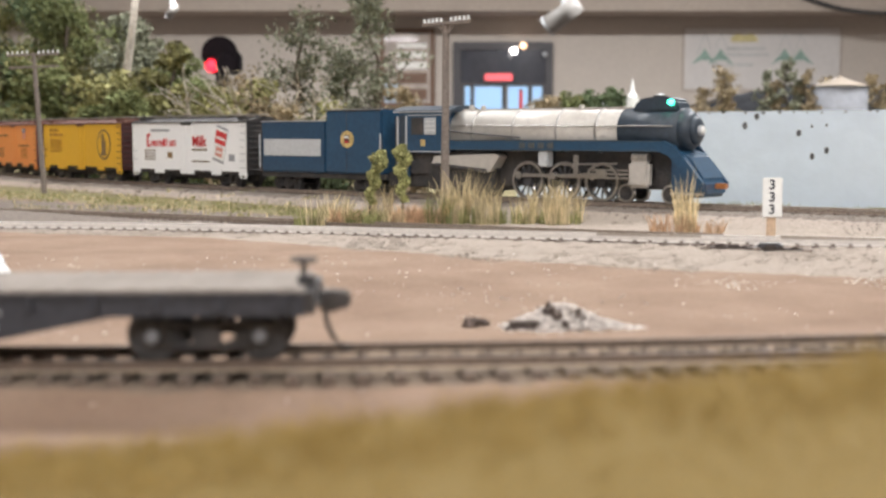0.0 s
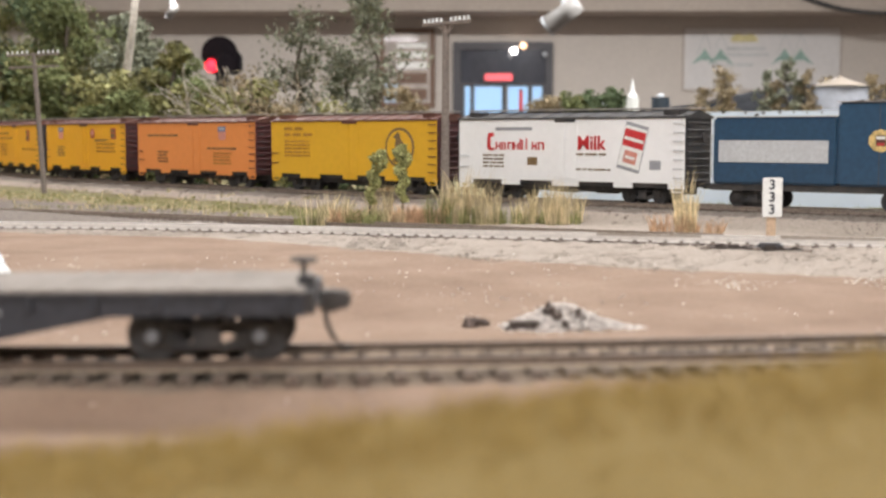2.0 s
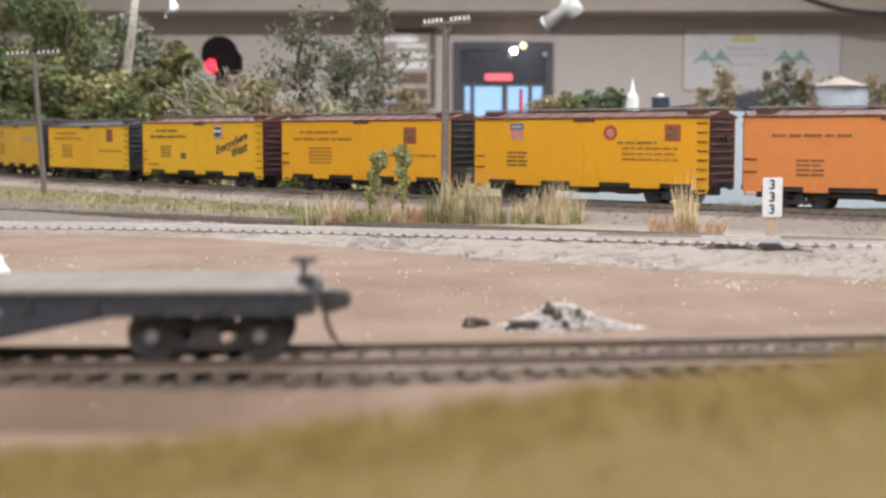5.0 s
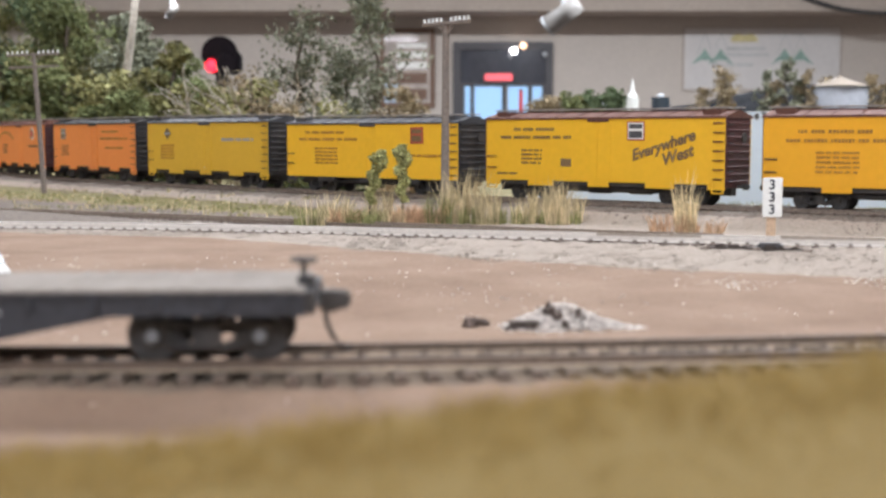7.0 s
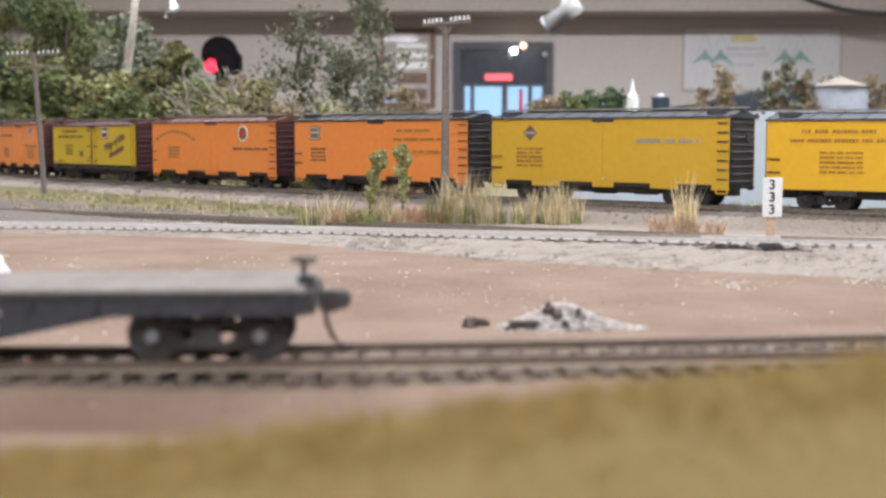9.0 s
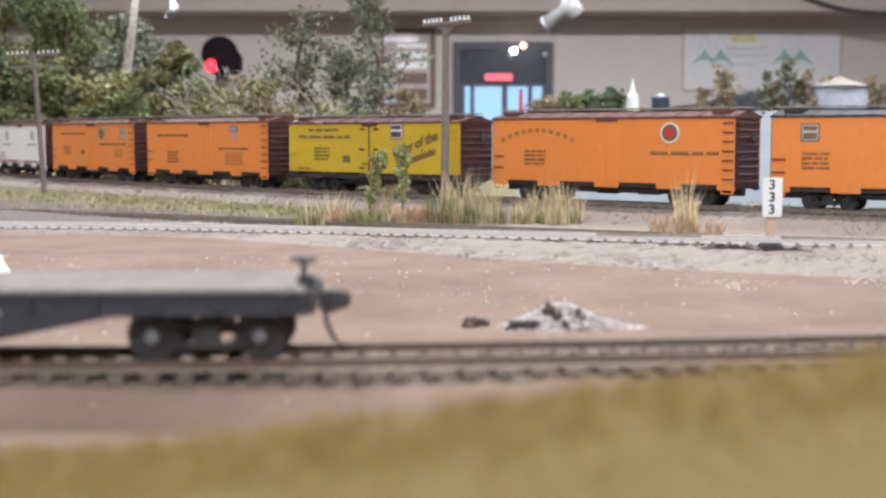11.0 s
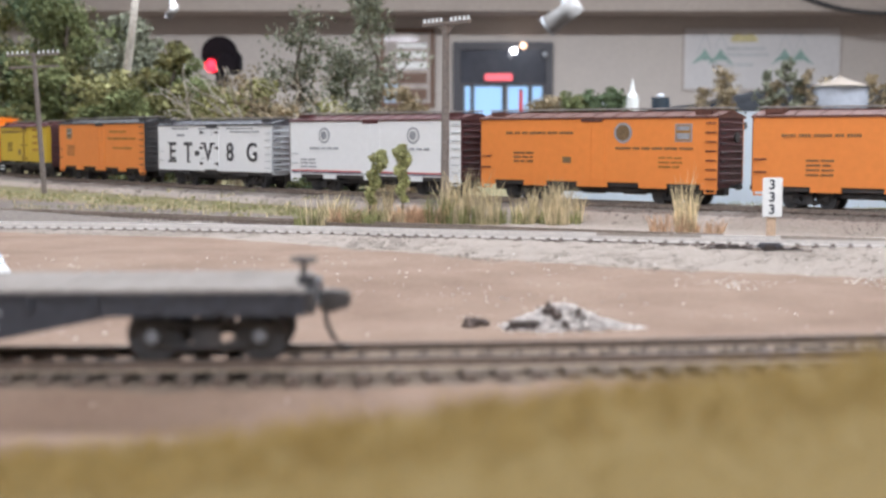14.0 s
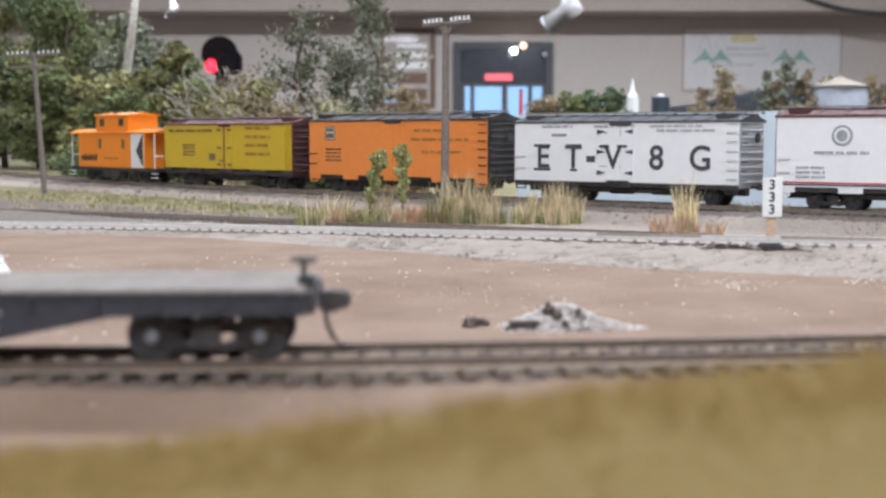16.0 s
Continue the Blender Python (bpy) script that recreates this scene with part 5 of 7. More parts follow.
def banner():
    b = thing("wall_banner", "pale banner with green peaks and yellow crown shape", "banner", m=WALL)
    y = 6.885
    part("sheet", box(1.81, 2.985, y, 6.897, 0.675, 1.135, 0.002), mat("banner_sheet", (0.55, 0.52, 0.50), 0.7, 0, 0.04, 30, 0.05), b)
    green = mat("banner_green", (0.22, 0.32, 0.27), 0.7, 0, 0.2, 40)
    pale = mat("banner_line", (0.43, 0.43, 0.42), 0.7, 0, 0.2, 40)
    yel = mat("banner_yellow", (0.50, 0.43, 0.22), 0.7, 0, 0.2, 40)
    for cx in (2.02, 2.62):
        for dx in (-0.055, 0.065):
            x = cx + dx
            part("peak", prism(((x - 0.10, 0.86), (x - 0.03, 0.935), (x, 0.98), (x + 0.03, 0.935), (x + 0.10, 0.86), (x + 0.03, 0.895), (x - 0.03, 0.895)), y - 0.004, y), green, b)
            for sg in (-1, 1):
                part("peak_line", prism(((x, 1.10), (x + 0.006, 1.10), (x + sg * 0.06 + 0.006, 0.93), (x + sg * 0.06, 0.93)), y - 0.003, y), pale, b)
    part("crown", prism(((2.16, 1.03), (2.16, 1.06), (2.20, 1.095), (2.26, 1.08), (2.32, 1.095), (2.36, 1.06), (2.36, 1.03)), y - 0.004, y), yel, b)
    for z, a, c in ((0.98, 2.13, 2.42), (0.935, 2.13, 2.45), (0.86, 2.13, 2.33)):
        part("lettering", box(a, c, y - 0.003, y, z - 0.010, z + 0.010), pale, b)
    for x0, x1, z0, z1 in ((1.80, 2.995, 0.668, 0.676), (1.80, 2.995, 1.134, 1.142), (1.80, 1.811, 0.676, 1.134), (2.984, 2.995, 0.676, 1.134)):
        part("edge", box(x0, x1, y - 0.004, 6.897, z0, z1), M_SOFFIT, b)


banner()


def cable():
    t = np.linspace(0, 1, 24)
    pts = [(2.30 + 1.6 * a, 9.34, 1.17 - 0.9 * a * (1 - a) - 0.03 * a) for a in t]
    vs, fs = sweep(pts, [0.016] * len(pts), 8)
    tagged(raw("hanging_cable", vs, fs, M_BLACK, None, True), "black cable sagging below the ceiling", "cable")


cable()


M_SPOT = mat("grey_spot_can", (0.22, 0.205, 0.19), 0.5, 0, 0.1, 60)


def track_light(x, y, z, rx, ry, k=1.0):
    t = thing("spot_fixture", "white cylindrical spot fixture hanging from the ceiling", "spot light", "ceiling spots", pose(x, y, z, rx, ry, 0))
    part("head", tube((0, 0, -0.10 * k), (0, 0, 0.10 * k), 0.055 * k, 0.045 * k, 20), M_SPOT, t, "", True)
    part("rim", tube((0, 0, -0.108 * k), (0, 0, -0.098 * k), 0.058 * k, 0.058 * k, 20), M_LTGREY, t)
    m = Matrix.LocRotScale((x, y, z), Euler((radians(rx), radians(ry), 0)), None).inverted()
    part("stem", tube(m @ Vector((x, y, z + 0.03)), m @ Vector((x, y, 1.75)), 0.012, seg=10), M_LTGREY, t)


track_light(*put(0.64, 4.9, 0.885), 20, 55)
track_light(*put(-1.44, 4.9, 0.905), 20, 40, 0.4)


M_HOOD = mat("matt_black_hood", (0.012, 0.009, 0.011), 1.0, 0, 0.2, 60)


def signal():
    """A wayside signal with a round dark hood and a red lens, behind the woods."""
    s = thing("railway_signal", "dark wayside signal with a glowing red lens", "signal", m=pose(*put(-0.634, 2.6, 0)))
    part("mast", tube((0, 0.03, -1.16), (0, 0.03, 0.33), 0.018, seg=14), M_DKGREY, s)
    disc_bm = tube((0, 0.0, 0.380), (0, -0.012, 0.380), 0.052, seg=32)
    part("target", disc_bm, M_HOOD, s, "round dark backing disc")
    part("hood", tube((0.012, -0.012, 0.352), (0.03, -0.075, 0.350), 0.030, 0.028, 20), M_HOOD, s)
    part("lens", ball((-0.014, -0.060, 0.345), 0.0185), glow("red_lens", (1.0, 0.02, 0.04), 3.0), s, "glowing red lens", True)
    part("housing", box(-0.03, 0.058, -0.03, 0.05, 0.325, 0.39, 0.01), M_HOOD, s)
    part("base", box(-0.08, 0.08, -0.05, 0.11, -1.17, -1.14, 0.005), M_DKGREY, s)


signal()


# ---------------------------------------------------------------- tracks
S_A = LINE_A[0]
build_track(LINE_A, "near siding with brown ties and worn rails", 0.0, float(S_A[-1]), 0.006, 0.0062, float((np.interp(-0.0336, LINE_A[1], S_A)) % 0.0062), float(S_A[-1]), 0.0285, M_SIDETIE, M_SIDERAIL)
build_track(LINE_B, "gravel-ballasted middle track with silver rails", 0.0, float(LINE_B[0][-1]), 0.006, 0.0063, 0.0, float(LINE_B[0][-1]), 0.030, M_GREYTIE, M_DUSTRAIL)
build_track(LINE_C, "diverging track joining at a turnout", 0.0, float(LINE_C[0][-1]), 0.006, 0.0063, 0.0, float(LINE_C[0][-1]) - 0.06, 0.030, M_TIE, M_RAIL)
# dark track; its ties and rails also take in the shade under the cars
build_track(LINE_T, "main track carrying the train on grey ballast", -3.55, 3.1, 0.02, 0.0066, -1.10, 0.60, 0.030, M_TIE, M_RAIL)


# dark colour for the inside of a hollow below the rail
M_PITDARK = mat("dark_pit_fill", (0.075, 0.062, 0.056), 0.85, 0, 0.4, 900, 0.4)


def turnout_parts():
    t = thing("turnout_machine", "dark switch machine and throw bar beside the track", "switch", m=pose(*put(0.118, 0.340, 0.0128), 0, 0, -22))
    part("throw_bar", box(-0.0012, 0.0012, -0.004, 0.028, 0.0002, 0.0012, 0.0002), M_BLACK, t)
    # a dark slab and lumps stand in for the shaded hollow; nothing is dug out
    part("plate", prism(((-0.020, 0.0006), (-0.013, 0.0011), (0.014, 0.0011), (0.021, 0.0004), (0.021, -0.001), (-0.020, -0.001)), -0.0045, 0.0035), M_PITDARK, t)
    for k in range(9):
        bx = -0.019 + k * 0.0045
        part("clod", box(bx, bx + 0.0030 + 0.0009 * (k % 3), -0.0062 + 0.0008 * (k % 4), -0.0030 + 0.0006 * (k % 3), -0.001, 0.0012 + 0.0004 * (k * 7 % 4), 0.0006), M_PITDARK if k % 4 else MATS["weathered_rail"], t)
    part("motor", box(0.001, 0.010, -0.0042, 0.0015, 0.0006, 0.0030, 0.0007), M_DKGREY, t)
    for k, (x, y, a) in enumerate(((0.085, 0.3735, -16), (0.155, 0.3535, -15))):
        p = thing("point_rail", "polished point rail of the turnout", "rail", "turnout rails", pose(*put(x, y, 0.0164), 0, 0, a * 1.4))
        part("blade", box(-0.022, 0.022, -0.0007, 0.0007, -0.0018, 0.0004, 0.0002), M_RAILTOP, p)


turnout_parts()


# loose stones on the ballast shoulders
def stones(name, label, count, place, size, material, seed):
    rng = np.random.default_rng(seed)
    vs, fs = [], []
    base = np.array([(1, 0, 0), (-1, 0, 0), (0, 1, 0), (0, -1, 0), (0, 0, 1), (0, 0, -1)], float)
    tri = ((0, 2, 4), (2, 1, 4), (1, 3, 4), (3, 0, 4), (2, 0, 5), (1, 2, 5), (3, 1, 5), (0, 3, 5))
    pts = place(rng, count)
    h = heights(pts[:, 0], pts[:, 1])[0]
    for (x, y), z in zip(pts, h):
        r = size * rng.uniform(0.5, 1.3)
        q = base * (r * rng.uniform(0.55, 1.2, (6, 1)))
        a = rng.uniform(0, 6.28)
        c, s = math.cos(a), math.sin(a)
        q = np.stack([q[:, 0] * c - q[:, 1] * s, q[:, 0] * s + q[:, 1] * c, q[:, 2] * 0.5], 1) + (x, y, z - r * 0.08)
        n = len(vs)
        vs.extend(q.tolist())
        fs.extend((n + i, n + j, n + k) for i, j, k in tri)
    return tagged(raw(name, vs, fs, material), label, "gravel", kind="stuff")


def beside(line, s0, s1, lo, hi):
    def place(rng, n):
        s = rng.uniform(s0, s1, n)
        o = lo + (hi - lo) * rng.random(n) ** 1.0
        x, y, t = (np.interp(s, line[0], line[k]) for k in (1, 2, 3))
        return np.stack([x + np.sin(t) * o, y - np.cos(t) * o], 1)
    return place


def shoulder(rng, n):
    s = rng.uniform(0.12, 0.86, n)
    x, y, t = (np.interp(s, LINE_B[0], LINE_B[k]) for k in (1, 2, 3))
    w = np.interp(x, (-0.2, -0.12, -0.04, 0.044, 0.116, 0.2), (0.038, 0.046, 0.061, 0.075, 0.080, 0.072))
    o = np.maximum(0.0118, 0.011 + (w - 0.011) * rng.random(n) ** 0.8 + rng.normal(0, 0.0035, n))
    return np.stack([x + np.sin(t) * o, y - np.cos(t) * o], 1)


M_STONE = island(mat("ballast_stone", (0.305, 0.262, 0.226), 0.9, 0, 0.2, 900, 0.2), 0.15)
M_STONEDK = island(mat("dark_ballast_stone", (0.175, 0.146, 0.126), 0.9, 0, 0.2, 900, 0.2), 0.18)
M_PALE = island(mat("pale_grit", (0.58, 0.52, 0.46), 0.9, 0, 0.2, 900, 0.2), 0.3)
stones("ballast_gravel", "pale grey-pink ballast stones along the middle track", 27000, shoulder, 0.00048, M_STONE, 4)
stones("ballast_gravel", "grey ballast stones along the middle track", 3000, beside(LINE_B, 0.1, 0.85, -0.042, 0.007), 0.0006, M_STONEDK, 5)
# dark ballast, with the shade below the train put into the stones' colour too
stones("ballast_gravel", "grey ballast stones along the main track", 12000, beside(LINE_T, -1.0, 0.35, -0.028, 0.060), 0.0007, M_STONEDK, 6)
stones("ballast_gravel", "grey ballast stones along the diverging track", 3500, beside(LINE_C, 0.1, 0.75, -0.034, 0.04), 0.00065, M_STONEDK, 7)
stones("ballast_gravel", "white stones scattered between the tracks", 420, lambda rng, n: (lambda x: np.stack([x, np.interp(x, LINE_C[1], LINE_C[2]) - rng.uniform(0.014, 0.05, n)], 1))(rng.uniform(-0.36, -0.12, n)), 0.0011, M_PALE, 12)
stones("loose_grit", "pale grit scattered over the brown dirt", 900, lambda rng, n: np.stack([rng.uniform(-0.2, 0.2, n), rng.uniform(0.29, 0.50, n)], 1), 0.00055, M_PALE, 8)
stones("loose_grit", "pale grit in front of the near siding", 90, lambda rng, n: np.stack([rng.uniform(-0.1, 0.08, n), rng.uniform(0.16, 0.235, n)], 1), 0.0005, M_PALE, 9)
stones("loose_grit", "pale gravel spilt over the dirt", 500, lambda rng, n: np.stack([rng.normal(0.118, 0.02, n), rng.normal(0.41, 0.010, n)], 1), 0.0006, M_PALE, 10)


# ---------------------------------------------------------------- ash heap
def ash_heap():
    ash = thing("ash_heap", "heap of white ash and dark cinders on the dirt", "ash heap", m=pose(0.0315, 0.335, height_at(0.0315, 0.335)))
    rng = random.Random(12)
    white, dark = bmesh.new(), bmesh.new()
    xs = (-0.0175, -0.012, -0.0065, -0.003, 0.002, 0.006, 0.011, 0.016, 0.0225)
    zs = (0.0, 0.0030, 0.0052, 0.0068, 0.0066, 0.0046, 0.0026, 0.0010, 0.0)

    def swell(x, y):
        return float(np.interp(x, xs, zs)) * math.exp(-(y / 0.0046) ** 2)
    for k in range(2300):
        x = rng.gauss(-0.001, 0.0062) if rng.random() < 0.6 else rng.uniform(-0.016, 0.0225)
        y = rng.gauss(0, 0.0034)
        h = swell(x, y)
        r = rng.uniform(0.0002, 0.0006)
        m = pose(x, y, h * rng.uniform(0.6, 1.0), rng.uniform(0, 360), rng.uniform(0, 360), 0) @ Matrix.Diagonal((r, r * rng.uniform(0.6, 1.2), r * rng.uniform(0.6, 1), 1))
        bmesh.ops.create_icosphere(white if rng.random() < 0.93 else dark, subdivisions=1, radius=1, matrix=m)
    for cx, cy, cz, n, sp in ((-0.0042, -0.0030, 0.0054, 20, 0.0009), (-0.0020, -0.0036, 0.0040, 12, 0.0010), (-0.0002, -0.0052, 0.0016, 22, 0.0010), (0.0035, -0.0030, 0.0032, 7, 0.0012)):
        for k in range(n):
            r = rng.uniform(0.0004, 0.0009)
            m = pose(cx + rng.gauss(0, sp), cy + rng.gauss(0, sp * 0.5), max(0, cz + rng.gauss(0, sp * 0.7)), rng.uniform(0, 360), rng.uniform(0, 360), 0) @ Matrix.Diagonal((r, r * 0.7, r * 0.8, 1))
            bmesh.ops.create_icosphere(dark, subdivisions=1, radius=1, matrix=m)
    # a charred split log in two layers
    charred = mat("charred_wood", (0.13, 0.11, 0.10), 0.85, 0, 0.4, 900, 0.5)
    for z0, z1, x0, x1 in ((0.0, 0.0014, -0.0156, -0.0072), (0.0016, 0.0029, -0.0148, -0.0068)):
        part("charred_log", box(x0, x1, -0.0058, -0.0030, z0, z1, 0.0004), charred, ash, "charred split log")
    part("ash", white, island(mat("white_ash", (0.62, 0.575, 0.54), 0.95, 0, 0.2, 900, 0.3), 0.22), ash, "pale ash lumps")
    part("cinder_mass", dark, island(mat("dark_cinder", (0.12, 0.095, 0.085), 0.9, 0, 0.4, 900, 0.4), 0.4), ash, "dark cinders")
    # mound underneath
    bm = bmesh.new()
    bmesh.ops.create_icosphere(bm, subdivisions=3, radius=1, matrix=Matrix.Translation((-0.002, 0, -0.001)) @ Matrix.Diagonal((0.0115, 0.0048, 0.0058, 1)))
    for v in bm.verts:
        v.co += Vector((0, 0, noise.noise(v.co * 500) * 0.0012))
    part("mound", bm, MATS["white_ash"], ash, "", True)
    log = thing("cinder_lump", "charred dark lump lying beside the ash", "cinder", m=pose(0.0082, 0.337, height_at(0.0082, 0.337), 0, 0, 10))
    bm = bmesh.new()
    for k in range(14):
        r = rng.uniform(0.0007, 0.0013)
        bmesh.ops.create_icosphere(bm, subdivisions=1, radius=r, matrix=pose(rng.gauss(0, 0.0014), rng.gauss(0, 0.0007), rng.uniform(0, 0.0024)))
    part("lump", bm, MATS["dark_cinder"], log)


ash_heap()


# ---------------------------------------------------------------- flat car on the siding
def flat_car():
    fc = thing("flat_car", "black flat car with grey plank deck on the siding", "flat car", m=pose(-0.0943, 0.2368, 0.0020, 0, 0, 2.2))
    h = 0.0695
    rng = random.Random(2)
    M_DECK = mat("grey_deck_plank", (0.265, 0.235, 0.212), 0.9, 0, 0.15, 500, 0.3, second=(0.20, 0.178, 0.16))
    n = 58
    for i in range(n):
        x0 = -h + 2 * h * i / n
        part("deck_plank", box(x0 + 0.00008, x0 + 2 * h / n - 0.00008, -0.0145 + rng.uniform(0, 0.0002), 0.0180, 0.0124, 0.0134 + rng.uniform(-0.0001, 0.0001)), M_DECK, fc)
    part("deck_frame", box(-h, h, -0.0138, 0.0138, 0.0100, 0.0124, 0.0002), M_BLACK, fc)
    for sg in (-1, 1):
        prof = ((-h, 0.0086), (-h, 0.0128), (h, 0.0128), (h, 0.0086), (0.036, 0.0086), (0.016, 0.0046), (-0.016, 0.0046), (-0.036, 0.0086))
        y0, y1 = sorted((sg * 0.0144, sg * 0.0130))
        part("side_sill", prism(prof, y0, y1), M_DKBLUEBLACK, fc)
        part("sill_flange", box(-h, h, min(sg * 0.0149, sg * 0.0143), max(sg * 0.0149, sg * 0.0143), 0.0120, 0.0127, 0.0002), M_DKBLUEBLACK, fc)
        for k in range(13):
            x = -0.066 + k * 0.011
            part("stake_pocket", box(x - 0.0008, x + 0.0008, min(sg * 0.0150, sg * 0.0144), max(sg * 0.0150, sg * 0.0144), 0.0092, 0.0122, 0.0002), M_DKBLUEBLACK, fc)
    for z, w in ((0.0095, 0.0022), (0.0070, 0.0016)):
        for k in range(4):
            x = 0.0150 - w + k * w * 0.55
            part("lettering", box(x, x + w * 0.36, -0.0148, -0.0143, z - 0.0005, z + 0.0005), M_INKGREY, fc)
    for sg in (-1, 1):
        part("end_sill", box(min(sg * h, sg * (h + 0.0018)), max(sg * h, sg * (h + 0.0018)), -0.0140, 0.0140, 0.0088, 0.0128, 0.0003), M_BLACK, fc)
        part("draft_gear", box(min(sg * (h - 0.008), sg * (h + 0.001)), max(sg * (h - 0.008), sg * (h + 0.001)), -0.0022, 0.0022, 0.0078, 0.0112, 0.0003), M_BLACK, fc)
        add_coupler(fc, sg * (h + 0.0012), sg)
    bm = box(h + 0.0020, h + 0.0058, -0.0026, 0.0026, 0.0078, 0.0116, 0.0005)
    part("coupler_knuckle", bm, M_BLACK, fc)
    pts = [(h + 0.0030, -0.0012, 0.0082), (h + 0.0034, -0.0014, 0.0055), (h + 0.0046, -0.0016, 0.0028), (h + 0.0062, -0.0018, 0.0014), (h + 0.0078, -0.0018, 0.0012)]
    vs, fs = sweep(pts, [0.00045] * 5, 8)
    raw("trip_pin", vs, fs, M_STEELDARK, fc, True)
    # hand brake on its post
    part("brake_post", tube((h - 0.0005, -0.0060, 0.0100), (h - 0.0005, -0.0060, 0.0178), 0.0005, seg=8), M_BLACK, fc)
    bm = bmesh.new()
    nseg, r = 20, 0.0021
    ring = [(h - 0.0005 + r * math.cos(2 * math.pi * k / nseg), -0.0060 + r * math.sin(2 * math.pi * k / nseg), 0.0178) for k in range(nseg)]
    for k in range(nseg):
        tube(ring[k], ring[(k + 1) % nseg], 0.0004, seg=6, bm=bm)
    for k in range(0, nseg, 4):
        tube(ring[k], (h - 0.0005, -0.0060, 0.0178), 0.0003, seg=6, bm=bm)
    part("brake_wheel", bm, M_BLACK, fc)
    part("brake_bracket", box(h - 0.0015, h + 0.0016, -0.0075, -0.0045, 0.0122, 0.0150, 0.0003), M_BLACK, fc)
    part("uncoupling_lever", tube((h + 0.0022, -0.0130, 0.0106), (h + 0.0022, 0.0, 0.0100), 0.0003, seg=6), M_BLACK, fc)
    for x in (-0.052, 0.052):
        add_truck(fc, x, None)


M_DKBLUEBLACK = mat("slate_black_paint", (0.036, 0.039, 0.05), 0.5, 0, 0.25, 500, 0.15)
flat_car()


M_PALEGLASS = mat("pale_car_glass", (0.16, 0.19, 0.23), 0.15, 0, 0.1, 300, 0)


def white_car():
    """The nose of a parked white road vehicle."""
    c = thing("parked_car", "small white model van parked on the dirt", "car", m=pose(-0.1608, 0.391, height_at(-0.14, 0.391)))
    prof = ((-0.024, 0.0025), (-0.024, 0.0095), (-0.022, 0.0170), (0.0205, 0.0185), (0.0262, 0.0076), (0.0278, 0.0060), (0.0282, 0.0025))
    bm = prism(prof, -0.0095, 0.0095)
    bmesh.ops.bevel(bm, geom=bm.edges[:], offset=0.0008, segments=2, affect="EDGES", clamp_overlap=True)
    part("body", bm, M_WHITE, c, "white body", True)
    for sg in (-1, 1):
        part("side_window", prism(((0.002, 0.0095), (0.002, 0.0158), (0.0198, 0.0158), (0.0230, 0.0095)), *sorted((sg * 0.0097, sg * 0.0094))), M_PALEGLASS, c)
        part("rear_window", prism(((-0.019, 0.0095), (-0.0190, 0.0158), (-0.001, 0.0158), (-0.001, 0.0095)), *sorted((sg * 0.0097, sg * 0.0094))), M_GLASSDARK, c)
        for x in (-0.015, 0.023):
            w = part("wheel", tube((x, sg * 0.0098, 0.0036), (x, sg * 0.0072, 0.0036), 0.0036, seg=20), M_BLACK, c)
            part("hub_cap", tube((x, sg * 0.0101, 0.0036), (x, sg * 0.0096, 0.0036), 0.0018, seg=14), M_STEEL, w)
    part("windscreen", prism(((0.0218, 0.0162), (0.0254, 0.0093), (0.0258, 0.0095), (0.0222, 0.0164)), -0.0074, 0.0074), M_PALEGLASS, c)


white_car()


# ---------------------------------------------------------------- poles, mile sign
M_POLE = mat("weathered_pole", (0.215, 0.185, 0.165), 0.85, 0, 0.25, 600, 0.3)
M_INSUL = mat("white_insulator", (0.75, 0.78, 0.78), 0.25, 0, 0.05, 400, 0)


def telegraph_pole(x, y, top, turn, lean, r, arms, group="telegraph poles", label="weathered telegraph pole with crossarms and white insulators"):
    z = height_at(x, y) - 0.002
    p = thing("telegraph_pole", label, "telegraph pole", group, pose(x, y, z, 0, lean, 0))
    H = top - z
    part("post", tube((0, 0, 0), (0, 0, H), r, r * 0.75, 14), M_POLE, p)
    c, s = math.cos(radians(turn)), math.sin(radians(turn))
    for dz, half in arms:
        zc = H - dz
        bm = box(-half, half, -0.0009, 0.0009, -0.0009, 0.0009, 0.0002)
        bmesh.ops.transform(bm, matrix=pose(0, -0.0016, zc, 0, 0, turn), verts=bm.verts)
        arm = part("crossarm", bm, M_POLE, p)
        for k in range(10 if dz < 0.005 else 0):
            t = (-1 + 2 * (k + (0.0 if k < 5 else 1.4)) / 10.4) * (half - 0.0012)
            q = (t * c, -0.0016 + t * s, zc)
            part("insulator", tube((q[0], q[1], zc + 0.0008), (q[0], q[1], zc + 0.0032), 0.0008, 0.0006, 8), M_INSUL, arm)
    for sg in (-1, 1):
        part("brace", tube((0, -0.002, H - arms[0][0] - 0.006), (sg * 0.007 * c, -0.0016 + sg * 0.007 * s, H - arms[0][0] - 0.0008), 0.0004, seg=6), M_POLE, p)
    return p


telegraph_pole(*put(0.0009, 0.495, 0.1232), -48, 0.4, 0.0025, ((0.0012, 0.0187),))
telegraph_pole(*put(-0.3155, 0.720, 0.1362), 11, -3.0, 0.0022, ((0.0015, 0.0200), (0.011, 0.0190)))


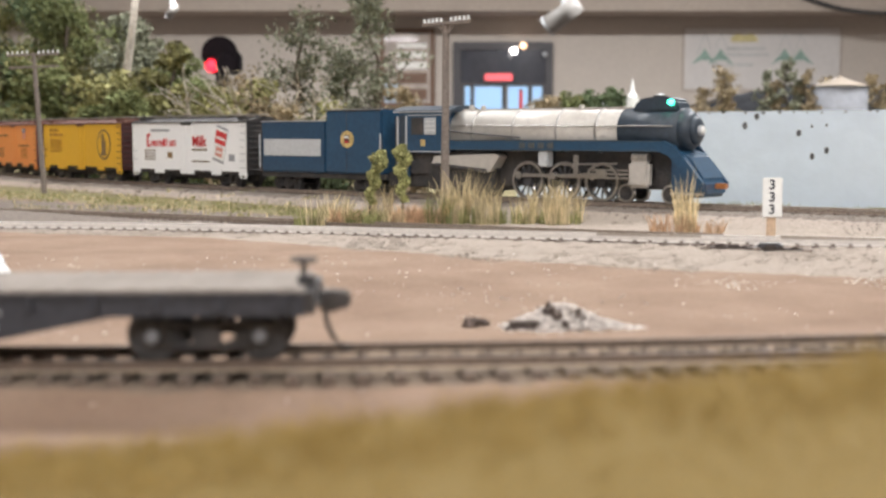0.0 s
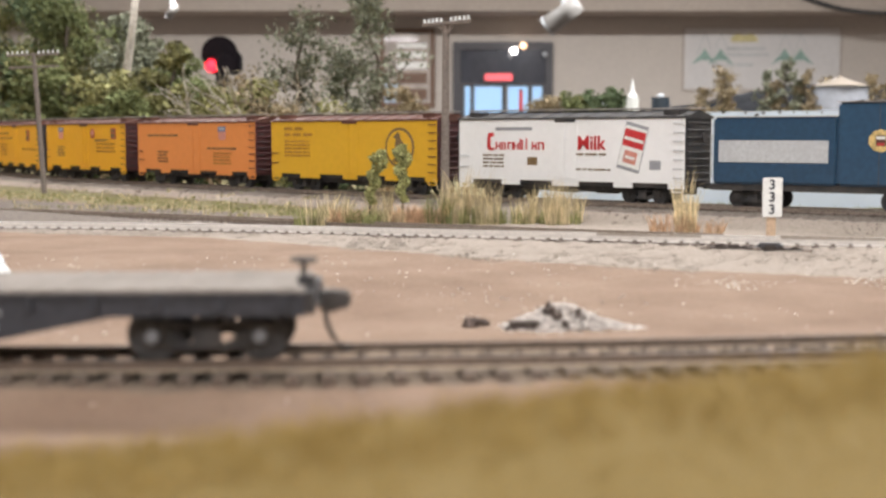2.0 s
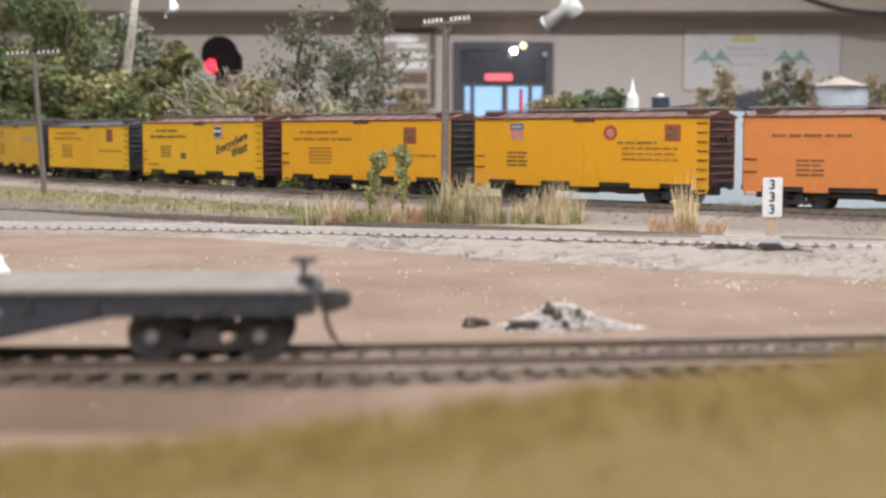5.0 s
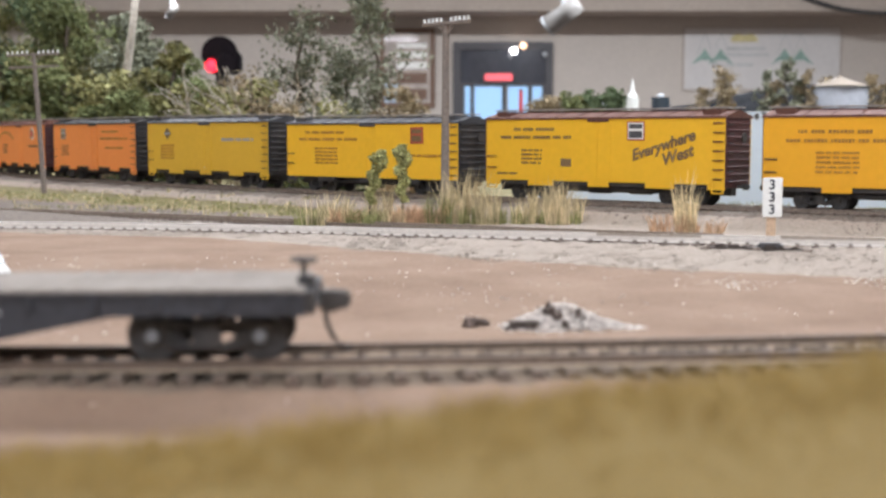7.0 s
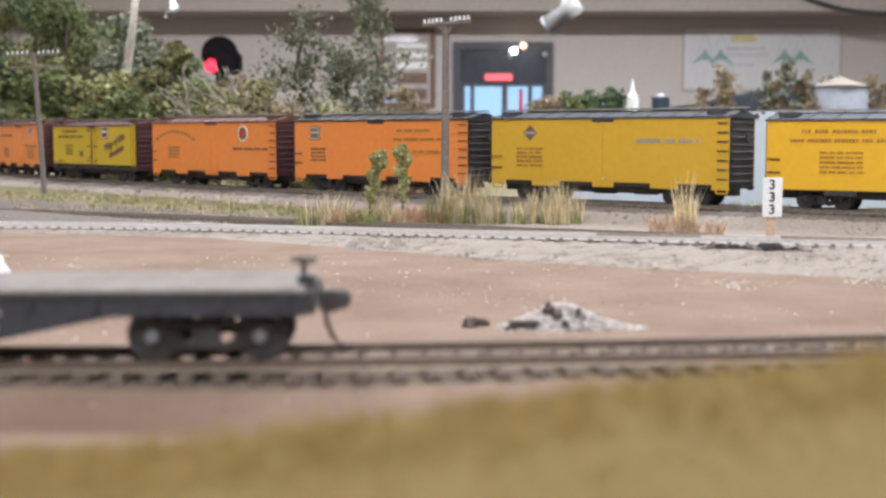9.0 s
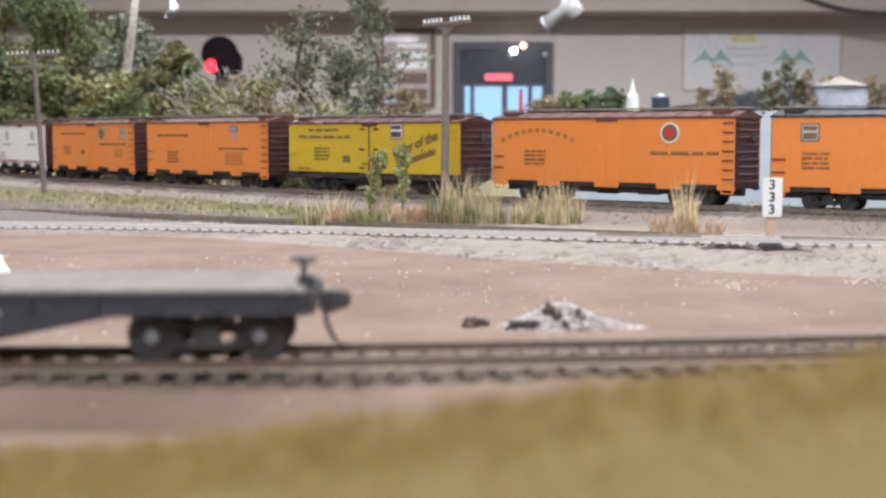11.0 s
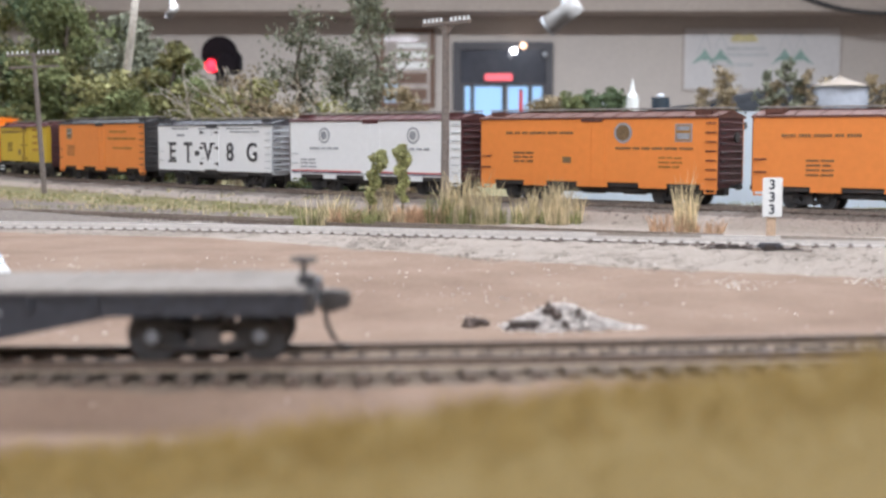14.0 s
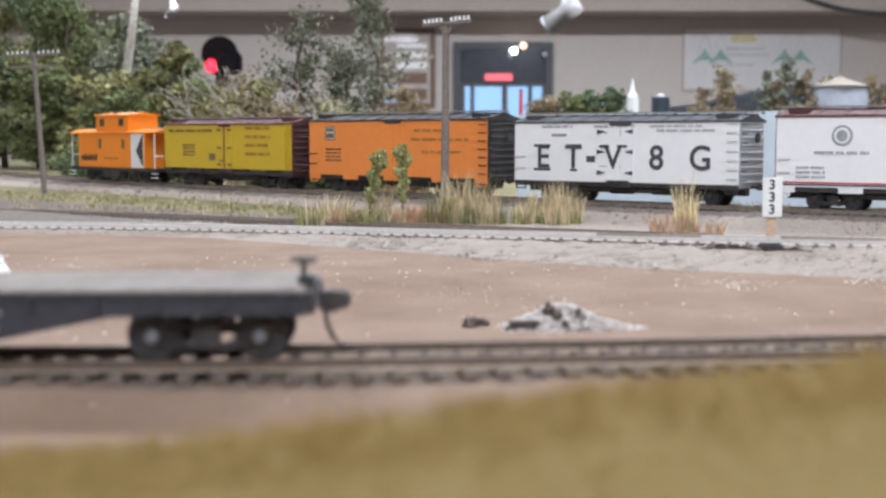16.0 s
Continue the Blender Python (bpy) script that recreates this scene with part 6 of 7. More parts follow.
def mile_sign():
    m = thing("mile_sign", "white trackside post sign with three black figures", "sign", m=pose(0.1490, 0.5877, height_at(0.149, 0.5877)))
    b = put(0.149, 0.4085, 0.0218)[2] - height_at(0.149, 0.5877)
    part("post", box(-0.0020, 0.0020, 0.0006, 0.0022, -0.002, b + 0.012, 0.0002), mat("raw_pine", (0.55, 0.40, 0.28), 0.7, 0, 0.15, 500), m, "pale wooden post")
    part("board", box(-0.0045, 0.0045, -0.0006, 0.0006, b, b + 0.0180, 0.0004), M_WHITE, m)
    for k in range(3):
        words("3", 0.0062, M_INKBLUE, m, pose(-0.0003, -0.0007, b + 0.0146 - 0.0056 * k, 90), "figure", bold=0.00012)


M_INKBLUE = mat("black_ink", (0.03, 0.035, 0.05), 0.5, 0, 0.1, 500)
mile_sign()


# ---------------------------------------------------------------- backdrop board and far scenery
def sky_board():
    w = thing("backdrop_board", "pale sky-blue board with dark spots on its rough top edge", "backdrop", kind="structure")
    a, b = Vector((0.0640, 1.121, 0)), Vector((0.90, 0.863, 0))
    d = (b - a).normalized()
    n = Vector((-d.y, d.x, 0))
    L = (b - a).length
    blue = mat("pale_sky_paint", (0.60, 0.69, 0.80), 0.75, 0, 0.04, 60, 0.1, second=(0.66, 0.73, 0.82))
    bm = bmesh.new()
    rng = random.Random(4)
    N = 160
    front, back = [], []
    for i in range(N + 1):
        p = a + d * (L * i / N)
        z = put(p.x, p.y / DEPTH, 0.0922)[2] + 0.0006 * noise.noise(Vector((i * 0.35, 0, 0))) - 0.0002
        front.append((bm.verts.new((p.x, p.y, -0.02)), bm.verts.new((p.x, p.y, z))))
        q = p + n * 0.006
        back.append((bm.verts.new((q.x, q.y, -0.02)), bm.verts.new((q.x, q.y, z))))
    for i in range(N):
        bm.faces.new((front[i][0], front[i + 1][0], front[i + 1][1], front[i][1]))
        bm.faces.new((front[i][1], front[i + 1][1], back[i + 1][1], back[i][1]))
        bm.faces.new((back[i + 1][0], back[i][0], back[i][1], back[i + 1][1]))
    bm.faces.new((front[0][0], front[0][1], back[0][1], back[0][0]))
    part("panel", bm, blue, w)
    spots = bmesh.new()

    def spot(x, down, r, tall=1.0):
        p = a + d * ((x - a.x) / d.x) - n * 0.0002
        z = put(p.x, p.y / DEPTH, 0.0922)[2] - down
        m = Matrix.Translation((p.x, p.y, z)) @ Matrix.Rotation(math.atan2(d.y, d.x), 4, "Z") @ Matrix.Diagonal((r, 0.0004, r * tall, 1))
        bmesh.ops.create_icosphere(spots, subdivisions=2, radius=1, matrix=m)

    # a ragged row under the top edge, and seven larger drips below
    for k in range(46):
        spot(0.10 + 0.013 * k + rng.uniform(-0.005, 0.005), rng.uniform(0.0006, 0.0024), rng.uniform(0.0008, 0.0019), 0.6)
    for x, down, r in ((0.2463, 0.0118, 0.0020), (0.2552, 0.0045, 0.0019), (0.2870, 0.0180, 0.0019), (0.2972, 0.0370, 0.0019), (0.3078, 0.0322, 0.0019), (0.2966, 0.0128, 0.0009), (0.3074, 0.0120, 0.0009)):
        spot(x, down, r, 1.5)
    part("paint_spots", spots, M_DKGREY, w, "dark spots")


sky_board()


def far_scenery():
    y = 1.50
    silo = thing("silo", "round grey silo with a low conical roof", "silo", m=pose(*put(0.652, y, 0.03)))
    part("drum", tube((0, 0, 0), (0, 0, 0.1545), 0.0455, seg=40), mat("silo_metal", (0.20, 0.205, 0.225), 0.85, 0.0, 0.12, 90), silo, "", True)
    part("roof", tube((0, 0, 0.1545), (0, 0, 0.1690), 0.0480, 0.006, 40), mat("silo_roof", (0.28, 0.24, 0.20), 0.85, 0.0, 0.1, 90), silo)
    part("roof_cap", tube((0, 0, 0.1685), (0, 0, 0.1725), 0.006, 0.005, 14), MATS["silo_roof"], silo)
    ch = thing("steeple", "white pointed steeple model", "steeple", m=pose(*put(0.3115, y, 0.03)))
    bm = tube((0, 0, 0), (0, 0, 0.138), 0.0105, seg=8)
    tube((0, 0, 0.138), (0, 0, 0.146), 0.0085, 0.0048, 8, bm)
    part("tower", bm, M_WHITE, ch)
    part("spire", tube((0, 0, 0.146), (0, 0, 0.1685), 0.0046, 0.0006, 8), M_WHITE, ch)
    tk = thing("dark_tank", "small dark rooftop tank with a pale dome", "tank", m=pose(*put(0.358, y, 0.03)))
    part("shell", tube((0, 0, 0), (0, 0, 0.137), 0.0150, seg=20), M_NAVY, tk)
    part("dome", ball((0, 0, 0.137), 0.0070), M_LTGREY, tk, "", True)
    hall = thing("white_shed", "small white shed half hidden by bushes", "shed", m=pose(*put(0.268, y + 0.03, 0.03)))
    part("wall", box(-0.013, 0.013, -0.01, 0.01, 0, 0.126, 0.001), M_WHITE, hall)
    part("roof", along(((-0.012, 0.125), (0, 0.132), (0.012, 0.125)), -0.014, 0.014), M_LTGREY, hall)
    for x, top in ((0.1265, 0.176), (0.2380, 0.166)):
        c = thing("chimney", "slim red brick chimney model", "chimney", "red chimneys", pose(*put(x, y - 0.02, 0.03)))
        part("stack", tube((0, 0, 0), (0, 0, top - 0.03), 0.0034, 0.0028, 12), M_RED, c)
        part("cap", tube((0, 0, top - 0.03), (0, 0, top - 0.028), 0.0034, 0.0034, 12), M_MAROON, c)
    # dark ridge behind the silo
    bm = bmesh.new()
    rows = []
    xs = np.linspace(0.36, 1.1, 60)
    for j, (yy, f) in enumerate(((1.50, 0.0), (1.53, 0.9), (1.56, 1.0), (1.68, 0.8), (1.78, 0.0))):
        row = []
        for x in xs:
            top = np.interp(x, (0.36, 0.44, 0.50, 0.56, 0.61, 0.72, 0.85, 1.1), (0.152, 0.162, 0.176, 0.188, 0.196, 0.19, 0.178, 0.17))
            z = 0.03 + (top - 0.03) * f + 0.003 * noise.noise(Vector((x * 40, yy * 40, 0))) * f
            row.append(bm.verts.new(put(x, yy, z)))
        rows.append(row)
    for r0, r1 in zip(rows, rows[1:]):
        for i in range(len(xs) - 1):
            bm.faces.new((r0[i], r0[i + 1], r1[i + 1], r1[i]))
    tagged(link("far_ridge", bm, mat("slate_ridge", (0.022, 0.023, 0.026), 0.9, 0, 0.25, 60, 0.4), None, "", True), "dark slate-coloured scenery ridge", "hill", kind="structure")
    blk = thing("concrete_block", "small pale concrete block beside the main track", "block", m=pose(-0.1240, 1.149, height_at(-0.124, 1.149), 0, 0, -38))
    part("block", box(-0.013, 0.013, -0.006, 0.006, -0.002, 0.0095, 0.0008), M_LTGREY, blk)


far_scenery()


# ---------------------------------------------------------------- plants
def leaf_mat(name, c, c2, vary=0.4, grain=160):
    return island(mat(name, c, 0.85, 0, vary * 0.85, grain, 0, second=c2), vary)


LEAF = {
    "dark": leaf_mat("dark_green_foliage", (0.104, 0.134, 0.073), (0.067, 0.098, 0.055)),
    "mid": leaf_mat("green_foliage", (0.159, 0.177, 0.079), (0.104, 0.128, 0.061)),
    "olive": leaf_mat("olive_foliage", (0.262, 0.250, 0.116), (0.171, 0.177, 0.079)),
    "grey": leaf_mat("grey_green_foliage", (0.195, 0.201, 0.146), (0.134, 0.146, 0.104)),
    "brown": leaf_mat("brown_foliage", (0.305, 0.244, 0.159), (0.220, 0.183, 0.116)),
    "fresh": leaf_mat("fresh_green_foliage", (0.378, 0.378, 0.171), (0.293, 0.305, 0.122)),
}
M_BARK = mat("grey_bark", (0.13, 0.105, 0.085), 0.9, 0, 0.3, 300, 0.5)
M_PALEBARK = mat("pale_bark", (0.42, 0.38, 0.33), 0.85, 0, 0.25, 200, 0.4)


def tree(x, y, top, width, leaf, label, seed, bare=0.25, leaves=3600, size=0.0030, z=None, trunk_mat=None, group="layout trees", airy=1.0, low=0.25):
    """A tapered trunk with limbs, and a crown of small leaf tufts gathered round the limb ends."""
    rng = random.Random(seed)
    z = None if z is None else put(x, y, z)[2]
    x, y, top = put(x, y, top)
    z0 = (height_at(x, y) if z is None else z) - 0.003
    t = thing("tree", label, "tree", group, pose(x, y, z0))
    H = top - z0
    pts = [(rng.gauss(0, 0.006) * k / 6, rng.gauss(0, 0.006) * k / 6, H * 0.95 * k / 6) for k in range(7)]
    vs, fs = sweep(pts, [H * 0.022 * (1 - 0.13 * k) for k in range(7)], 8)
    clumps = []
    for i in range(int(15 + 9 * airy)):
        f = rng.uniform(low, 0.97)
        a = rng.uniform(0, 2 * math.pi)
        k = f * 6
        b = Vector(pts[int(min(k, 5))]).lerp(Vector(pts[int(min(k, 5)) + 1]), min(k, 5.99) % 1)
        reach = width / 2 * (0.5 + 0.5 * rng.random()) * (1.05 - 0.75 * max(0, f - 0.45) / 0.55)
        e = b + Vector((math.cos(a) * reach, math.sin(a) * reach, reach * rng.uniform(0.1, 0.6)))
        mid_ = b.lerp(e, 0.5) + Vector((0, 0, -0.06 * reach))
        v2, f2 = sweep([b, mid_, e], [H * 0.009 * (1.1 - f), H * 0.006 * (1.1 - f), H * 0.002], 5)
        n = len(vs)
        vs += v2
        fs += [tuple(n + q for q in g) for g in f2]
        clumps += [(e, rng.uniform(0.10, 0.2) * width), (mid_, rng.uniform(0.08, 0.15) * width)]
    clumps.append((Vector(pts[-1]), 0.12 * width))
    raw("trunk", vs, fs, trunk_mat or M_BARK, t, True)
    nr = np.random.default_rng(seed)
    per = leaves // len(clumps)
    lv, lf = [], []
    for c, r in clumps:
        q = nr.normal(0, 1, (per, 3))
        q = q / np.linalg.norm(q, axis=1, keepdims=True) * (r * nr.uniform(0.35, 1.1, (per, 1)))
        q[:, 2] *= 0.75
        q += np.array(c)
        a = nr.normal(0, 1, (per, 3))
        a /= np.linalg.norm(a, axis=1, keepdims=True)
        b = np.cross(a, nr.normal(0, 1, (per, 3)))
        b /= np.linalg.norm(b, axis=1, keepdims=True)
        s = size * nr.uniform(0.5, 1.2, (per, 1))
        n = len(lv)
        quad = np.stack([q - a * s, q + b * s * 0.55, q + a * s, q - b * s * 0.55], 1).reshape(-1, 3)
        lv += quad.tolist()
        lf += [(n + 4 * i, n + 4 * i + 1, n + 4 * i + 2, n + 4 * i + 3) for i in range(per)]
    raw("crown", lv, lf, LEAF[leaf], t)
    return t


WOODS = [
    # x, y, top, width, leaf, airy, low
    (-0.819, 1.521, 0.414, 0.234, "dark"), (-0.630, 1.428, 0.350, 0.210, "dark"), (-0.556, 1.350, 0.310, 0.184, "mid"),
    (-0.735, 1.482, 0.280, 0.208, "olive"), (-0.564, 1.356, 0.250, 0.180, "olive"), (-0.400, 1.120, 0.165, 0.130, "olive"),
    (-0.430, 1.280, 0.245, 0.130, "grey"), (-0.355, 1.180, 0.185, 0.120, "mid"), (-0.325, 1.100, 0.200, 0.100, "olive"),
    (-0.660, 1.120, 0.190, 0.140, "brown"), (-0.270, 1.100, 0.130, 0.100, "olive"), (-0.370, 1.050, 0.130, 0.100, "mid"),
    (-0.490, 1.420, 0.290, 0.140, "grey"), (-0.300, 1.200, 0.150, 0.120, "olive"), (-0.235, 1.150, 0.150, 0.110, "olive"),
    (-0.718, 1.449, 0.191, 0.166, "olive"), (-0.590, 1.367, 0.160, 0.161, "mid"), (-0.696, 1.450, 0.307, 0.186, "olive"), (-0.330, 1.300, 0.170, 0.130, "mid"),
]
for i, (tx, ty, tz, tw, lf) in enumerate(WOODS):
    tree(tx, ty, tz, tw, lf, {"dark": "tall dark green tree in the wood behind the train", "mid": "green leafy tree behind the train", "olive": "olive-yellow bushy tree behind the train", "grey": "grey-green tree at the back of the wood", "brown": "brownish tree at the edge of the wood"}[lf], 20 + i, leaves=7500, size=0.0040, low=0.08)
for i, (tx, ty, tz, tw, lf) in enumerate(((-0.175, 1.100, 0.245, 0.120, "grey"), (-0.085, 1.120, 0.262, 0.130, "grey"), (-0.125, 1.160, 0.205, 0.100, "grey"), (-0.045, 1.050, 0.140, 0.090, "brown"))):
    tree(tx, ty, tz, tw, lf, "airy grey-green tree with thin foliage behind the train", 50 + i, leaves=2600, size=0.0034, airy=1.6, low=0.15)
for i, (tx, ty, tz, tw, lf) in enumerate(((-0.225, 1.060, 0.165, 0.100, "brown"), (-0.255, 1.020, 0.125, 0.090, "olive"), (-0.120, 1.020, 0.120, 0.100, "olive"), (-0.175, 1.000, 0.115, 0.090, "brown"))):
    tree(tx, ty, tz, tw, lf, "straggly bush with bare grey branches", 60 + i, leaves=1300, size=0.0032, airy=1.8, low=0.1)
# bushes and thin trees far behind the board
for i, (tx, tz, tw, lf) in enumerate(((0.165, 0.162, 0.09, "brown"), (0.205, 0.174, 0.09, "mid"), (0.240, 0.178, 0.07, "dark"), (0.272, 0.182, 0.07, "dark"), (0.225, 0.165, 0.08, "olive"))):
    tree(tx, 1.46, tz, tw, lf, "dark rounded bush on the far side of the layout", 70 + i, leaves=3000, size=0.0038, z=0.03, low=0.55)
for i, (tx, tz, tw, lf) in enumerate(((0.452, 0.218, 0.065, "brown"), (0.430, 0.185, 0.055, "brown"), (0.470, 0.190, 0.05, "brown"), (0.530, 0.214, 0.05, "grey"), (0.565, 0.236, 0.055, "grey"), (0.600, 0.218, 0.05, "brown"), (0.625, 0.205, 0.05, "brown"), (0.545, 0.195, 0.05, "brown"), (0.585, 0.200, 0.05, "grey"), (0.700, 0.208, 0.05, "brown"), (0.728, 0.195, 0.05, "brown"))):
    tree(tx, 1.50, tz, tw, lf, "thin brownish tree on the far ridge", 80 + i, leaves=1000, size=0.0030, z=0.08, low=0.45)


rb = random.Random(77)
for i in range(12):
    bx, by = (float(np.interp(-0.98 + 0.056 * i, LINE_T[0], LINE_T[k])) for k in (1, 2))
    tree(bx + 0.075 + rb.uniform(-0.01, 0.012), (by + 0.055) / DEPTH, 0.036 + 0.0265 * by / DEPTH + rb.uniform(-0.006, 0.006), 0.075, ("dark", "mid", "dark", "brown")[i % 4], "low dark brush behind the main track", 300 + i, leaves=1700, size=0.0030, low=0.05, group="track brush")


M_TWIG = mat("grey_twig", (0.37, 0.33, 0.275), 0.9, 0, 0.25, 200, 0.3)


def snag():
    s = thing("dead_trunk", "leaning pale bare trunk among the trees", "tree trunk", m=pose(*put(-0.4165, 1.2, 0.03)))
    pts = [(-0.005, 0, 0), (-0.002, 0, 0.08), (0.0, 0, 0.14), (0.008, 0, 0.19), (0.017, 0, 0.26)]
    vs, fs = sweep(pts, [0.007, 0.0065, 0.006, 0.005, 0.004], 10)
    raw("trunk", vs, fs, M_PALEBARK, s, True)
    rng = random.Random(31)

    def fork(p, d, ln, r, depth, vs, fs):
        q = p + d * ln * 0.5 + Vector((rng.gauss(0, 0.05), rng.gauss(0, 0.05), 0.05)) * ln
        e = p + d * ln
        v2, f2 = sweep([p, q, e], [r, r * 0.85, r * 0.65], 5)
        n = len(vs)
        vs += v2
        fs += [tuple(n + i for i in g) for g in f2]
        if depth:
            for _ in range(3 if depth > 1 else 2):
                nd = (d + Vector((rng.gauss(0, 0.6), rng.gauss(0, 0.4), rng.gauss(0.05, 0.35)))).normalized()
                fork(e, nd, ln * rng.uniform(0.55, 0.85), r * 0.62, depth - 1, vs, fs)

    for i, (x, y, h) in enumerate(((-0.262, 1.40, 0.046), (-0.215, 1.39, 0.052), (-0.150, 1.40, 0.046))):
        b = thing("bare_tree", "leafless pale grey tree behind the train", "tree", "bare trees", pose(x, y, height_at(x, y) - 0.002))
        vs, fs = [], []
        fork(Vector((0, 0, 0)), Vector((0.1, 0, 1)).normalized(), h, 0.0028, 3, vs, fs)
        raw("limb", vs, fs, M_TWIG, b, True)


snag()


def blades(name, label, spots, material, seed, kind="", group="", base=None):
    """Grass tufts: thin bent blades that rise from one root."""
    rng = random.Random(seed)
    vs, fs = [], []
    for x, y, count, h, spread, wide in spots:
        z = height_at(x, y) if base is None else base(x, y)
        for _ in range(count):
            a = rng.uniform(0, 2 * math.pi)
            rr = wide * math.sqrt(rng.random())
            bx, by = x + rr * math.cos(a), y + rr * math.sin(a) * 0.6
            b = rng.uniform(0, 2 * math.pi)
            ln = h * rng.uniform(0.35, 1.0)
            dx, dy = math.cos(b) * spread * ln * rng.random(), math.sin(b) * spread * ln * rng.random()
            w = 0.00021 * rng.uniform(0.7, 1.5)
            px, py = w * math.cos(a), w * math.sin(a) * 0.3
            n = len(vs)
            vs += [(bx - px, by - py, z - 0.001), (bx + px, by + py, z - 0.001), (bx + dx * 0.4 + px * 0.8, by + dy * 0.4 + py, z + ln * 0.6), (bx + dx * 0.4 - px * 0.8, by + dy * 0.4 - py, z + ln * 0.6), (bx + dx, by + dy, z + ln)]
            fs += [(n, n + 1, n + 2, n + 3), (n + 3, n + 2, n + 4)]
    return tagged(raw(name, vs, fs, material), label, "grass", group, kind)


M_STRAW = leaf_mat("straw_grass", (0.62, 0.52, 0.33), (0.50, 0.42, 0.24))
M_GREENGRASS = leaf_mat("green_grass", (0.27, 0.27, 0.12), (0.19, 0.205, 0.085))
M_RUST = leaf_mat("rusty_brush", (0.55, 0.37, 0.24), (0.44, 0.30, 0.18))


def sapling(x, y, h, lean, seed):
    """A slim stem with leaves all the way up, fuller at the top."""
    t = thing("sapling", "small leafy pale green sapling among the grass", "sapling", "saplings", pose(x, y, height_at(x, y) - 0.001))
    pts = [(lean * f * f, 0.0005 * math.sin(6 * f), h * f) for f in (0, 0.3, 0.6, 0.85, 1)]
    vs, fs = sweep(pts, [0.0007, 0.0006, 0.0005, 0.0004, 0.0002], 6)
    raw("stem", vs, fs, M_BARK, t, True)
    nr = np.random.default_rng(seed)
    n = 1500
    f = 0.30 + 0.72 * nr.random(n) ** 0.8
    r = np.interp(f, (0.3, 0.5, 0.8, 0.93, 1.02), (0.0022, 0.0028, 0.0040, 0.0052, 0.0015)) * np.sqrt(nr.random(n))
    a = nr.uniform(0, 6.28, n)
    q = np.stack([lean * f * f + r * np.cos(a) + 0.0012 * np.sin(f * 25), r * np.sin(a), h * f], 1)
    d = nr.normal(0, 1, (n, 3))
    d /= np.linalg.norm(d, axis=1, keepdims=True)
    e = np.cross(d, nr.normal(0, 1, (n, 3)))
    e /= np.linalg.norm(e, axis=1, keepdims=True)
    sz = 0.0010 * nr.uniform(0.6, 1.3, (n, 1))
    quad = np.stack([q - d * sz, q + e * sz * 0.6, q + d * sz, q - e * sz * 0.6], 1).reshape(-1, 3)
    raw("leaves", quad.tolist(), [(4 * i, 4 * i + 1, 4 * i + 2, 4 * i + 3) for i in range(n)], LEAF["fresh"], t)


